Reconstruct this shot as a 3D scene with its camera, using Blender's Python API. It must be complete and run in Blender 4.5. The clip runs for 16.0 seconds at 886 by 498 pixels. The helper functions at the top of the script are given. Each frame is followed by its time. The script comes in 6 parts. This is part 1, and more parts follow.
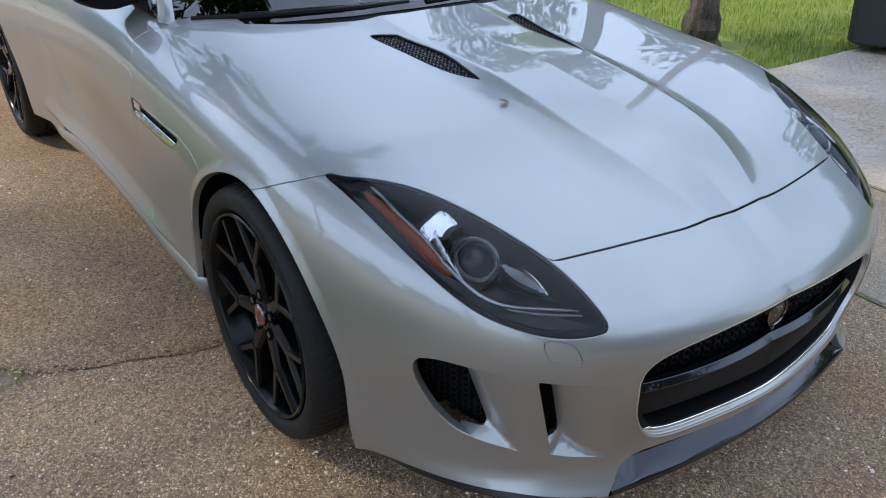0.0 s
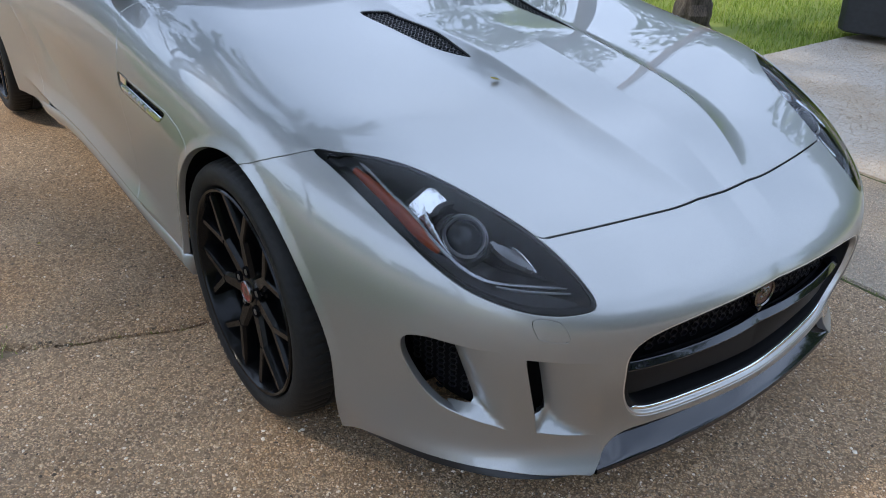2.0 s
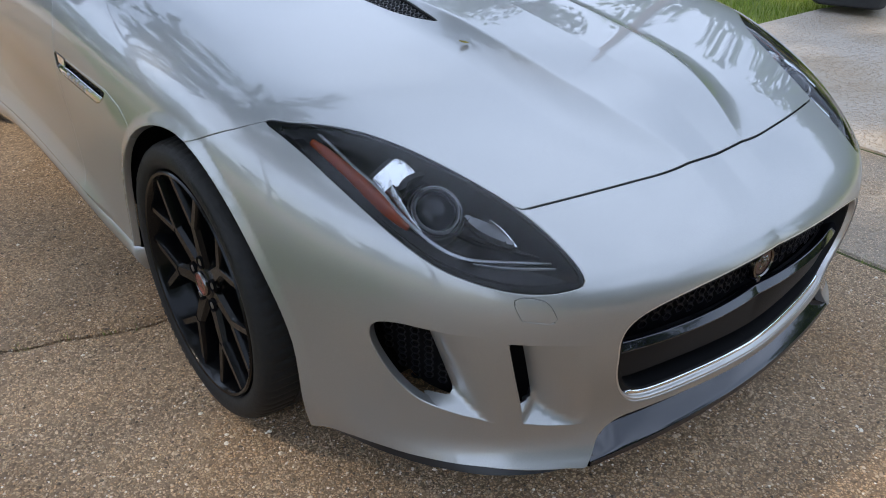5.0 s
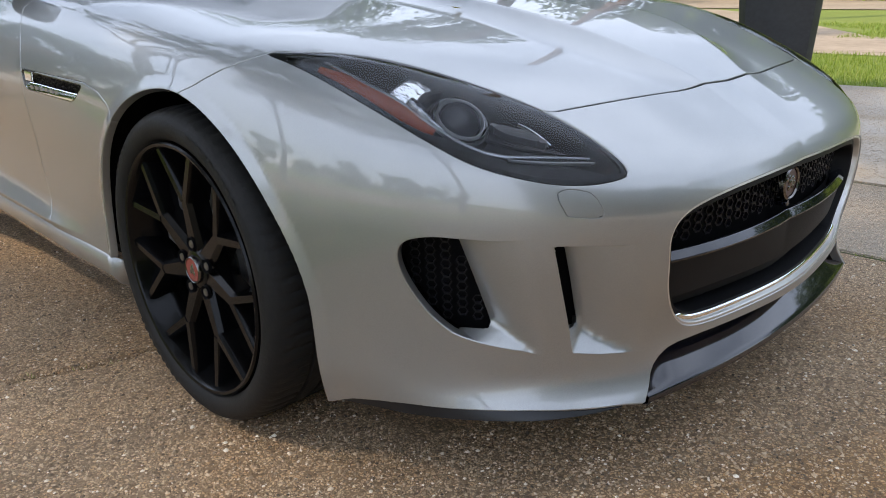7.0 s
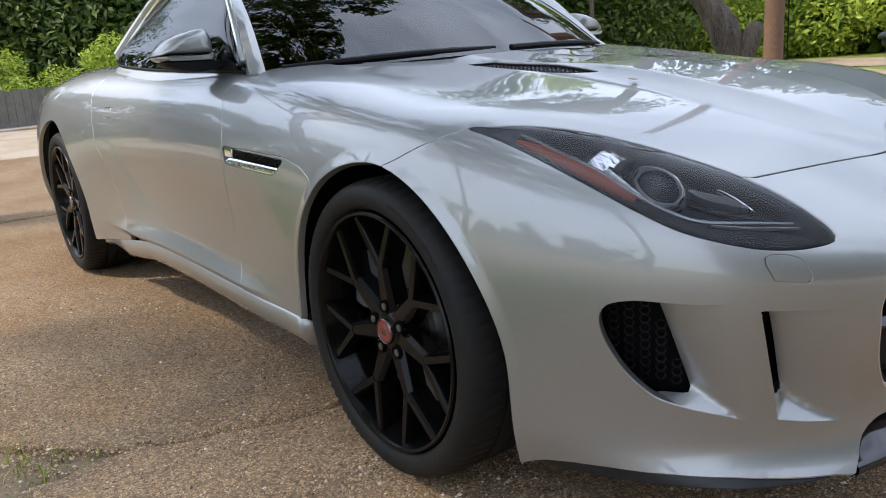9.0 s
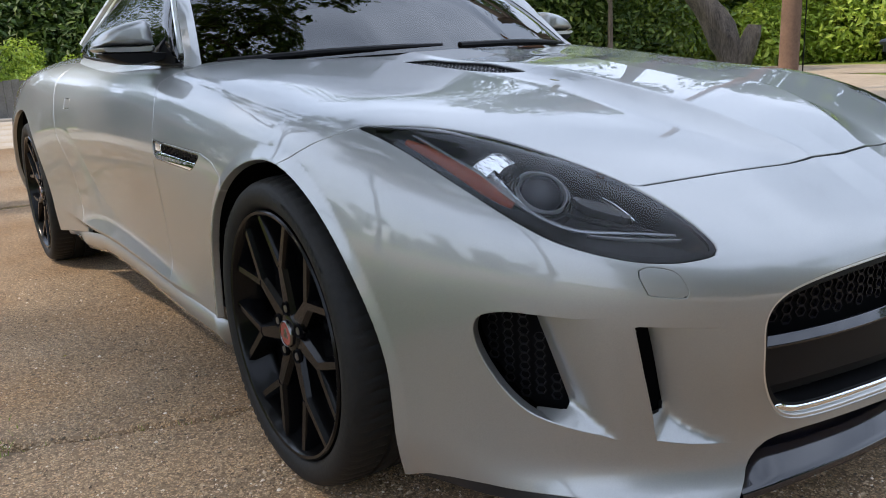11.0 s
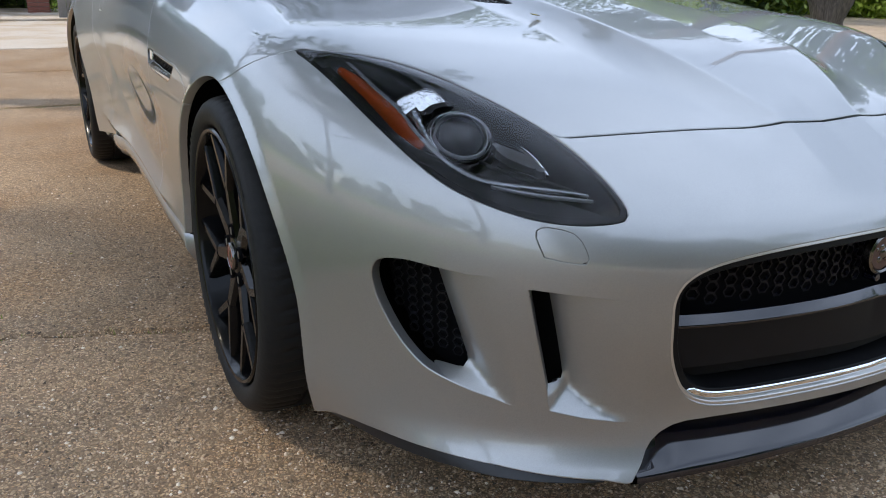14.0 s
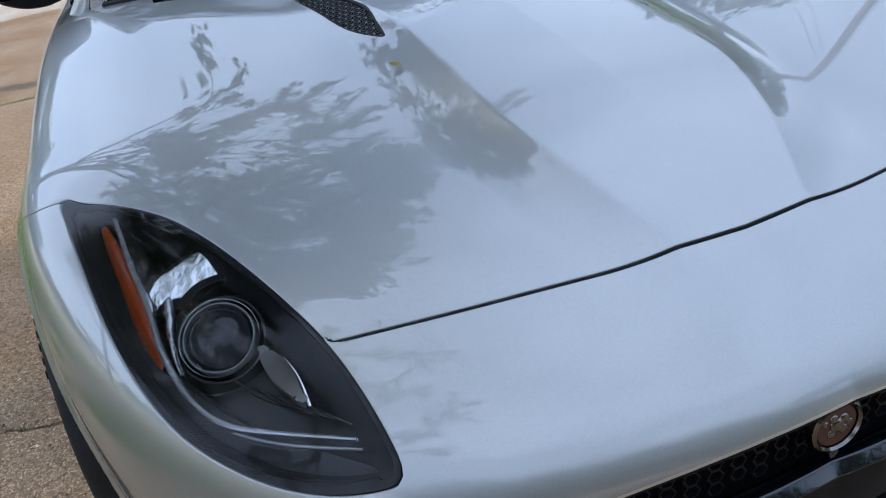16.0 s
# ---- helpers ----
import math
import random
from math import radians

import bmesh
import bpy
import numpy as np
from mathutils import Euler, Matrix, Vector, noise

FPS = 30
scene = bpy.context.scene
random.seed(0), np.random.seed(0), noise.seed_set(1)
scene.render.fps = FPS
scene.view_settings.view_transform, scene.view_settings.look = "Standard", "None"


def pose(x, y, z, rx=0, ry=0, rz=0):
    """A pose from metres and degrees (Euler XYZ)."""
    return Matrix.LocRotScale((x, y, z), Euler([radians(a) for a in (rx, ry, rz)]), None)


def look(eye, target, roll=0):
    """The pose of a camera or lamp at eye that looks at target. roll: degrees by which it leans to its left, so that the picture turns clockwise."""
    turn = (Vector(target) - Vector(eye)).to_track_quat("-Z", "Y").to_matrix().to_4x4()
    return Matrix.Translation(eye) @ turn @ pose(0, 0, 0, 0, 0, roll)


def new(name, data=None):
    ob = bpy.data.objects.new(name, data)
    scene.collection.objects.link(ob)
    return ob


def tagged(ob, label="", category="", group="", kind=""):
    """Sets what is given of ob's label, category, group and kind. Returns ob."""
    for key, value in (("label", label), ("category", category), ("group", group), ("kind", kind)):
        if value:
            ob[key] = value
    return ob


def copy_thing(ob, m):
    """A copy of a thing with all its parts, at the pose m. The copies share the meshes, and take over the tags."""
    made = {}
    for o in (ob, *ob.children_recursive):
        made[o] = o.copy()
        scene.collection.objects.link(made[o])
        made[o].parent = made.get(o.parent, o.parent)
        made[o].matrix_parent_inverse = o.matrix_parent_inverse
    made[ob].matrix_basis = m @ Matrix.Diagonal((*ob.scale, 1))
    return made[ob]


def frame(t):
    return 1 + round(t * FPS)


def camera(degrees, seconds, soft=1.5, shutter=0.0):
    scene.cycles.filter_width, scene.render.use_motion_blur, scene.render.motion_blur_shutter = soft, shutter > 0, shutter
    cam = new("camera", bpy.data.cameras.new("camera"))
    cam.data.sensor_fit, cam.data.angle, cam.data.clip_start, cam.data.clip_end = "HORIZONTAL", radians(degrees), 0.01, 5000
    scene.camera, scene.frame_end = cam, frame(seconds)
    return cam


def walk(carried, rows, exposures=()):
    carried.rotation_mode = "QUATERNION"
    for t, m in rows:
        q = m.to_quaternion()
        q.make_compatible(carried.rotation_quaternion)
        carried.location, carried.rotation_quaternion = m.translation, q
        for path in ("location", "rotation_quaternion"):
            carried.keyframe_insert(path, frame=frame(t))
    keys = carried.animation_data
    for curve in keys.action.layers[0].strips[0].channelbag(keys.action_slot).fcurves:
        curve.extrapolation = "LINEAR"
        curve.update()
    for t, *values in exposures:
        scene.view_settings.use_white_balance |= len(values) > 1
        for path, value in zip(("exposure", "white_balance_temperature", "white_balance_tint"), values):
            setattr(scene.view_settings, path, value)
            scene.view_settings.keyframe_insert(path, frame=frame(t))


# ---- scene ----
cam = camera(58.3, 16.0, soft=0.95)
PATH = [
    (0, (1.575, -1.448, 1.416), (0.167, -0.402, 0.456), 1.1),
    (0.5, (1.58, -1.451, 1.41), (0.173, -0.402, 0.452), 1.4),
    (1, (1.587, -1.452, 1.396), (0.191, -0.397, 0.428), 1.6),
    (1.5, (1.58, -1.454, 1.39), (0.195, -0.396, 0.409), 1.9),
    (2, (1.576, -1.449, 1.397), (0.2, -0.389, 0.406), 2.2),
    (2.5, (1.573, -1.449, 1.403), (0.195, -0.393, 0.41), 2.3),
    (3, (1.576, -1.429, 1.398), (0.194, -0.387, 0.396), 2.4),
    (3.5, (1.554, -1.374, 1.393), (0.176, -0.343, 0.374), 2.5),
    (3.7, (1.549, -1.344, 1.389), (0.177, -0.318, 0.357), 2.5),
    (5.8, (1.474, -1.401, 1.069), (0.165, -0.191, 0.163), 0.2),
    (6, (1.477, -1.411, 0.987), (0.158, -0.174, 0.133), -0.1),
    (6.5, (1.487, -1.452, 0.888), (0.154, -0.162, 0.143), -0.8),
    (7, (1.445, -1.523, 0.885), (0.086, -0.21, 0.229), -1.7),
    (7.5, (1.397, -1.59, 0.879), (0.009, -0.278, 0.286), -2.4),
    (8, (1.377, -1.644, 0.896), (-0.085, -0.39, 0.356), -3.3),
    (8.2, (1.38, -1.673, 0.906), (-0.126, -0.463, 0.389), -3.7),
    (10.3, (1.426, -1.567, 0.9), (-0.17, -0.462, 0.421), -3.9),
    (10.5, (1.447, -1.525, 0.898), (-0.15, -0.422, 0.415), -3.7),
    (11, (1.486, -1.441, 0.89), (-0.118, -0.349, 0.402), -2.8),
    (11.5, (1.513, -1.382, 0.882), (-0.097, -0.306, 0.384), -2.0),
    (12, (1.532, -1.336, 0.876), (-0.081, -0.27, 0.364), -1.2),
    (12.5, (1.561, -1.296, 0.861), (-0.054, -0.245, 0.326), -0.5),
    (13, (1.597, -1.247, 0.857), (-0.015, -0.204, 0.297), 0.5),
    (13.5, (1.608, -1.233, 0.853), (-0.004, -0.211, 0.257), 1.2),
    (14, (1.572, -1.164, 0.885), (-0.103, -0.287, 0.234), 1.0),
    (14.5, (1.557, -1.116, 1.077), (-0.119, -0.415, 0.242), -3.2),
    (15, (1.501, -1.098, 1.21), (-0.181, -0.547, 0.279), -6.2),
    (15.5, (1.403, -0.857, 1.179), (-0.279, -0.364, 0.216), -8.4),
    (16, (1.356, -0.542, 1.126), (-0.348, -0.067, 0.192), -11.0),
]
walk(cam, [(t, look(eye, target, roll)) for t, eye, target, roll in PATH],
     [(0, -0.28, 6350, 10), (3.5, -0.27, 6380, 10), (6, -0.16, 6900, 11.5), (7.5, -0.13, 7180, 12), (8.2, -0.14, 7150, 12), (11, -0.19, 6950, 11.5), (12.5, -0.25, 6740, 11), (13.5, -0.25, 6760, 10.5), (15, -0.24, 6480, 10), (16, -0.34, 6230, 10)])

# ---- light ----
SUN = Vector((-0.32, -0.55, 0.77)).normalized()
world = bpy.data.worlds.new("sky")
scene.world = world
world.use_nodes = True
wt = world.node_tree
wt.nodes.clear()
sky = wt.nodes.new("ShaderNodeTexSky")
sky.sky_type, sky.sun_disc = "NISHITA", False
sky.sun_elevation, sky.sun_rotation = math.asin(SUN.z), math.atan2(SUN.x, SUN.y)
sky.dust_density, sky.ozone_density = 0.7, 1.0
coord = wt.nodes.new("ShaderNodeTexCoord")
stretch = wt.nodes.new("ShaderNodeMapping")
stretch.inputs["Scale"].default_value = (1.0, 1.0, 2.4)
clouds = wt.nodes.new("ShaderNodeTexNoise")
clouds.inputs["Scale"].default_value, clouds.inputs["Detail"].default_value, clouds.inputs["Roughness"].default_value = 2.6, 5.0, 0.52
cover = wt.nodes.new("ShaderNodeMapRange")
cover.inputs["From Min"].default_value, cover.inputs["From Max"].default_value = 0.36, 0.66
cover.inputs["To Min"].default_value, cover.inputs["To Max"].default_value = 0.45, 0.95
white = wt.nodes.new("ShaderNodeMix")
white.data_type = "RGBA"
white.inputs["B"].default_value = (7.4, 8.9, 11.8, 1)
back = wt.nodes.new("ShaderNodeBackground")
back.inputs["Strength"].default_value = 0.23
wout = wt.nodes.new("ShaderNodeOutputWorld")
wt.links.new(coord.outputs["Generated"], stretch.inputs["Vector"])
wt.links.new(stretch.outputs["Vector"], clouds.inputs["Vector"])
wt.links.new(clouds.outputs["Fac"], cover.inputs["Value"])
wt.links.new(cover.outputs["Result"], white.inputs["Factor"])
wt.links.new(sky.outputs["Color"], white.inputs["A"])
wt.links.new(white.outputs["Result"], back.inputs["Color"])
wt.links.new(back.outputs["Background"], wout.inputs["Surface"])
sun = new("sun", bpy.data.lights.new("sun", "SUN"))
sun.data.energy, sun.data.angle, sun.data.color = 4.2, radians(2.2), (1.0, 0.90, 0.75)
sun.matrix_world = look((0, 0, 20), Vector((0, 0, 20)) - SUN)


# ---- materials ----
def material(name, color, rough=0.5, metal=0.0, coat=0.0, spec=0.5, vary=0.0, scale=8.0, bump=0.0, bump_scale=40.0, other=None, coords="Object"):
    """A Principled material whose colour drifts towards other by noise at two scales, with fine relief."""
    m = bpy.data.materials.new(name)
    m.use_nodes = True
    t = m.node_tree
    b = t.nodes["Principled BSDF"]
    b.inputs["Base Color"].default_value = (*color, 1)
    b.inputs["Roughness"].default_value, b.inputs["Metallic"].default_value = rough, metal
    b.inputs["Coat Weight"].default_value, b.inputs["Coat Roughness"].default_value = coat, 0.03
    b.inputs["Specular IOR Level"].default_value = spec
    place = t.nodes.new("ShaderNodeTexCoord")
    if vary or other:
        low, high = t.nodes.new("ShaderNodeTexNoise"), t.nodes.new("ShaderNodeTexNoise")
        low.inputs["Scale"].default_value, high.inputs["Scale"].default_value = scale, scale * 9
        low.inputs["Detail"].default_value = high.inputs["Detail"].default_value = 4
        both = t.nodes.new("ShaderNodeMath")
        both.operation = "ADD"
        t.links.new(place.outputs[coords], low.inputs["Vector"])
        t.links.new(place.outputs[coords], high.inputs["Vector"])
        t.links.new(low.outputs["Fac"], both.inputs[0])
        t.links.new(high.outputs["Fac"], both.inputs[1])
        ramp = t.nodes.new("ShaderNodeMapRange")
        ramp.inputs["From Min"].default_value, ramp.inputs["From Max"].default_value = 0.7, 1.3
        t.links.new(both.outputs["Value"], ramp.inputs["Value"])
        mix = t.nodes.new("ShaderNodeMix")
        mix.data_type = "RGBA"
        end = other or tuple(c * (1 - vary) for c in color)
        mix.inputs["A"].default_value, mix.inputs["B"].default_value = (*color, 1), (*end, 1)
        t.links.new(ramp.outputs["Result"], mix.inputs["Factor"])
        t.links.new(mix.outputs["Result"], b.inputs["Base Color"])
    if bump:
        grain, relief = t.nodes.new("ShaderNodeTexNoise"), t.nodes.new("ShaderNodeBump")
        grain.inputs["Scale"].default_value, grain.inputs["Detail"].default_value = bump_scale, 5
        relief.inputs["Strength"].default_value, relief.inputs["Distance"].default_value = bump, 0.01
        t.links.new(place.outputs[coords], grain.inputs["Vector"])
        t.links.new(grain.outputs["Fac"], relief.inputs["Height"])
        t.links.new(relief.outputs["Normal"], b.inputs["Normal"])
    return m


def glass_material(name, tint, gloss_rough=0.0, ior=1.6):
    """Thin clear glazing: tinted pass-through with a mirror-like sheen that grows at grazing angles."""
    m = bpy.data.materials.new(name)
    m.use_nodes = True
    t = m.node_tree
    t.nodes.remove(t.nodes["Principled BSDF"])
    clear, gloss, mix, fres = (t.nodes.new("ShaderNode" + k) for k in ("BsdfTransparent", "BsdfGlossy", "MixShader", "Fresnel"))
    clear.inputs["Color"].default_value = (*tint, 1)
    gloss.inputs["Roughness"].default_value = gloss_rough
    fres.inputs["IOR"].default_value = ior
    t.links.new(fres.outputs["Fac"], mix.inputs["Fac"])
    t.links.new(clear.outputs["BSDF"], mix.inputs[1])
    t.links.new(gloss.outputs["BSDF"], mix.inputs[2])
    t.links.new(mix.outputs["Shader"], t.nodes["Material Output"].inputs["Surface"])
    return m


def paint_material():
    m = material("silver_paint", (0.40, 0.41, 0.41), rough=0.46, metal=0.85, coat=1.0)
    t = m.node_tree
    b = t.nodes["Principled BSDF"]
    b.inputs["Coat Roughness"].default_value = 0.02
    b.inputs["Coat IOR"].default_value = 1.75
    place, flake, tone, mix = (t.nodes.new("ShaderNode" + k) for k in ("TexCoord", "TexVoronoi", "MapRange", "Mix"))
    flake.inputs["Scale"].default_value = 1400
    tone.inputs["To Min"].default_value, tone.inputs["To Max"].default_value = 0.0, 1.0
    mix.data_type = "RGBA"
    mix.inputs["A"].default_value, mix.inputs["B"].default_value = (0.34, 0.346, 0.34, 1), (0.42, 0.426, 0.42, 1)
    t.links.new(place.outputs["Object"], flake.inputs["Vector"])
    t.links.new(flake.outputs["Color"], tone.inputs["Value"])
    t.links.new(tone.outputs["Result"], mix.inputs["Factor"])
    t.links.new(mix.outputs["Result"], b.inputs["Base Color"])
    return m


def aggregate_material(name, pebbles, mortar, scale, wear=0.5):
    """Exposed-aggregate concrete: pebbles of several tones set in a duller mortar, with stains."""
    m = bpy.data.materials.new(name)
    m.use_nodes = True
    t = m.node_tree
    b = t.nodes["Principled BSDF"]
    b.inputs["Roughness"].default_value = 0.78
    place = t.nodes.new("ShaderNodeTexCoord")
    warp = t.nodes.new("ShaderNodeTexNoise")
    warp.inputs["Scale"].default_value = scale * 0.7
    jitter = t.nodes.new("ShaderNodeMix")
    jitter.data_type, jitter.blend_type = "RGBA", "LINEAR_LIGHT"
    jitter.inputs["Factor"].default_value = 0.006
    t.links.new(place.outputs["Object"], warp.inputs["Vector"])
    t.links.new(place.outputs["Object"], jitter.inputs["A"])
    t.links.new(warp.outputs["Color"], jitter.inputs["B"])
    cells, edge = t.nodes.new("ShaderNodeTexVoronoi"), t.nodes.new("ShaderNodeTexVoronoi")
    edge.feature = "DISTANCE_TO_EDGE"
    for n in (cells, edge):
        n.inputs["Scale"].default_value = scale
        t.links.new(jitter.outputs["Result"], n.inputs["Vector"])
    tones = t.nodes.new("ShaderNodeValToRGB")
    tones.color_ramp.interpolation = "CONSTANT"
    for n, c in enumerate(pebbles):
        e = tones.color_ramp.elements[n] if n < 2 else tones.color_ramp.elements.new(0.5)
        e.position, e.color = n / len(pebbles), (*c, 1)
    pick = t.nodes.new("ShaderNodeSeparateColor")
    t.links.new(cells.outputs["Color"], pick.inputs["Color"])
    t.links.new(pick.outputs["Red"], tones.inputs["Fac"])
    gap = t.nodes.new("ShaderNodeMapRange")
    gap.inputs["From Min"].default_value, gap.inputs["From Max"].default_value = 0.06, 0.18
    t.links.new(edge.outputs["Distance"], gap.inputs["Value"])
    # about half of the stones lie under the mortar's skin
    shown = t.nodes.new("ShaderNodeMath")
    shown.operation = "MULTIPLY"
    deep = t.nodes.new("ShaderNodeMapRange")
    deep.inputs["From Min"].default_value, deep.inputs["From Max"].default_value = wear - 0.15, wear + 0.15
    t.links.new(pick.outputs["Green"], deep.inputs["Value"])
    t.links.new(gap.outputs["Result"], shown.inputs[0])
    t.links.new(deep.outputs["Result"], shown.inputs[1])
    dirt, stain = t.nodes.new("ShaderNodeTexNoise"), t.nodes.new("ShaderNodeTexNoise")
    dirt.inputs["Scale"].default_value, dirt.inputs["Detail"].default_value = 1.3, 6
    stain.inputs["Scale"].default_value, stain.inputs["Detail"].default_value = scale * 0.35, 4
    base = t.nodes.new("ShaderNodeMix")
    base.data_type = "RGBA"
    base.inputs["A"].default_value, base.inputs["B"].default_value = (*mortar, 1), (*(c * 0.62 for c in mortar), 1)
    for n in (dirt, stain):
        t.links.new(place.outputs["Object"], n.inputs["Vector"])
    t.links.new(stain.outputs["Fac"], base.inputs["Factor"])
    mix = t.nodes.new("ShaderNodeMix")
    mix.data_type = "RGBA"
    t.links.new(shown.outputs["Value"], mix.inputs["Factor"])
    t.links.new(base.outputs["Result"], mix.inputs["A"])
    t.links.new(tones.outputs["Color"], mix.inputs["B"])
    soil = t.nodes.new("ShaderNodeMix")
    soil.data_type, soil.blend_type = "RGBA", "MULTIPLY"
    soil.inputs["B"].default_value = (0.82, 0.71, 0.56, 1)
    spread = t.nodes.new("ShaderNodeMapRange")
    spread.inputs["From Min"].default_value, spread.inputs["From Max"].default_value = 0.42, 0.68
    t.links.new(dirt.outputs["Fac"], spread.inputs["Value"])
    t.links.new(spread.outputs["Result"], soil.inputs["Factor"])
    t.links.new(mix.outputs["Result"], soil.inputs["A"])
    t.links.new(soil.outputs["Result"], b.inputs["Base Color"])
    relief = t.nodes.new("ShaderNodeBump")
    relief.inputs["Strength"].default_value, relief.inputs["Distance"].default_value = 1.0, 0.012
    t.links.new(shown.outputs["Value"], relief.inputs["Height"])
    t.links.new(relief.outputs["Normal"], b.inputs["Normal"])
    return m


def leaf_material(name, a, b_, c):
    """Leaves whose green varies leaf by leaf."""
    m = material(name, a, rough=0.55)
    t = m.node_tree
    b = t.nodes["Principled BSDF"]
    geo, ramp = t.nodes.new("ShaderNodeNewGeometry"), t.nodes.new("ShaderNodeValToRGB")
    ramp.color_ramp.elements[0].color, ramp.color_ramp.elements[1].color = (*a, 1), (*c, 1)
    ramp.color_ramp.elements.new(0.55).color = (*b_, 1)
    t.links.new(geo.outputs["Random Per Island"], ramp.inputs["Fac"])
    t.links.new(ramp.outputs["Color"], b.inputs["Base Color"])
    glow = t.nodes.new("ShaderNodeBsdfTranslucent")
    mix = t.nodes.new("ShaderNodeMixShader")
    mix.inputs["Fac"].default_value = 0.35
    t.links.new(ramp.outputs["Color"], glow.inputs["Color"])
    t.links.new(b.outputs["BSDF"], mix.inputs[1])
    t.links.new(glow.outputs["BSDF"], mix.inputs[2])
    t.links.new(mix.outputs["Shader"], t.nodes["Material Output"].inputs["Surface"])
    return m


PAINT = paint_material()
BLACK_GLOSS = material("black_gloss", (0.006, 0.0065, 0.012), rough=0.08, spec=0.5, coat=0.4, vary=0.2, scale=40)
BLACK_GLOSS.node_tree.nodes["Principled BSDF"].inputs["Coat IOR"].default_value = 1.7
BLACK_PLASTIC = material("black_plastic", (0.008, 0.008, 0.009), rough=0.5, spec=0.18, vary=0.3, scale=30, bump=0.05, bump_scale=300)
VENT_MESH = material("vent_mesh_grey", (0.035, 0.036, 0.04), rough=0.32, spec=0.6, vary=0.2, scale=40)
VALANCE = material("valance_plastic", (0.013, 0.014, 0.017), rough=0.36, spec=0.5, vary=0.3, scale=30, bump=0.03, bump_scale=300)
# near-black colour that stands for the shade inside openings, wells and pits
RECESS_SHADE = material("recess_shade", (0.004, 0.004, 0.005), rough=0.8, spec=0.08)
MESH_BLACK = material("mesh_black", (0.006, 0.006, 0.009), rough=0.4, spec=0.22)
WHEEL_BLACK = material("wheel_black", (0.0035, 0.0035, 0.004), rough=0.20, coat=0.08, spec=0.2, vary=0.3, scale=12)
INTAKE_BLACK = material("intake_black", (0.006, 0.0065, 0.009), rough=0.5, spec=0.35)
DARK_CHROME = material("dark_chrome", (0.20, 0.19, 0.18), rough=0.2, metal=1.0)
SATIN = material("satin_reflector", (0.42, 0.43, 0.44), rough=0.3, metal=0.8)
RUBBER = material("tyre_rubber", (0.012, 0.012, 0.012), rough=0.60, spec=0.22, other=(0.018, 0.017, 0.016), scale=9, bump=0.12, bump_scale=160)
CHROME = material("chrome", (0.82, 0.83, 0.84), rough=0.06, metal=1.0)
BRIGHT_TRIM = material("bright_trim", (0.86, 0.87, 0.88), rough=0.32, metal=1.0)
GRILLE_TRIM = material("grille_trim", (0.66, 0.65, 0.63), rough=0.38, metal=0.9)
STEEL = material("disc_steel", (0.32, 0.31, 0.30), rough=0.38, metal=1.0, vary=0.3, scale=20)
GREY_METAL = material("caliper_grey", (0.10, 0.10, 0.105), rough=0.5, metal=0.4, vary=0.3, scale=20)
HOUSING = material("lamp_housing", (0.006, 0.006, 0.0065), rough=0.32, spec=0.25)
REFLECTOR = material("lamp_reflector", (0.74, 0.75, 0.76), rough=0.10, metal=1.0, bump=0.4, bump_scale=75)
AMBER = material("amber_plastic", (0.36, 0.056, 0.009), rough=0.28, coat=0.2, vary=0.3, scale=60, bump=0.06, bump_scale=300)
LENS_CLEAR = glass_material("clear_lens", (0.93, 0.94, 0.95), ior=1.38)
WEDGE_GREY = material("wedge_reflector", (0.20, 0.205, 0.21), rough=0.34, metal=0.8, vary=0.2, scale=60)
LIGHT_STRIP = material("light_strip", (0.50, 0.51, 0.52), rough=0.22, metal=0.85)
PROJECTOR = material("projector_glass", (0.02, 0.022, 0.026), rough=0.04, spec=0.4)
WINDOW = glass_material("tinted_window", (0.10, 0.12, 0.12), ior=1.85)
SCREEN = glass_material("windscreen_glass", (0.24, 0.27, 0.28), ior=2.1)
BADGE_ENAMEL = material("badge_enamel", (0.06, 0.014, 0.012), rough=0.3, coat=0.4, vary=0.3, scale=200)
RED_ENAMEL = material("red_enamel", (0.30, 0.04, 0.036), rough=0.25, coat=0.6, vary=0.3, scale=200)
CABIN = material("cabin_trim", (0.02, 0.02, 0.022), rough=0.7, bump=0.05, bump_scale=200)
LEAF_YELLOW = material("fallen_leaf_yellow", (0.42, 0.33, 0.03), rough=0.6, vary=0.4, scale=60)
LEAF_BROWN = material("fallen_leaf_brown", (0.10, 0.055, 0.03), rough=0.8, vary=0.4, scale=60)
STONES = [(0.68, 0.46, 0.265), (0.78, 0.58, 0.37), (0.22, 0.15, 0.095), (0.60, 0.425, 0.265), (0.72, 0.51, 0.315), (0.12, 0.088, 0.062), (0.66, 0.43, 0.24), (0.92, 0.83, 0.70)]
PEBBLE = leaf_material("pebbles", (0.08, 0.055, 0.034), (0.53, 0.37, 0.225), (0.95, 0.86, 0.72))
PEBBLE.node_tree.nodes["Mix Shader"].inputs["Fac"].default_value = 0.0
PEBBLE.node_tree.nodes["Color Ramp"].color_ramp.elements.new(0.86).color = (0.66, 0.49, 0.32, 1)
AGGREGATE = aggregate_material("exposed_aggregate", STONES, (0.38, 0.257, 0.157), 138, 0.20)
PALE_AGGREGATE = aggregate_material("pale_aggregate", [tuple(0.6 * c + 0.4 * d for c, d in zip(q, (0.56, 0.50, 0.43))) for q in STONES], (0.47, 0.38, 0.285), 138, 0.32)
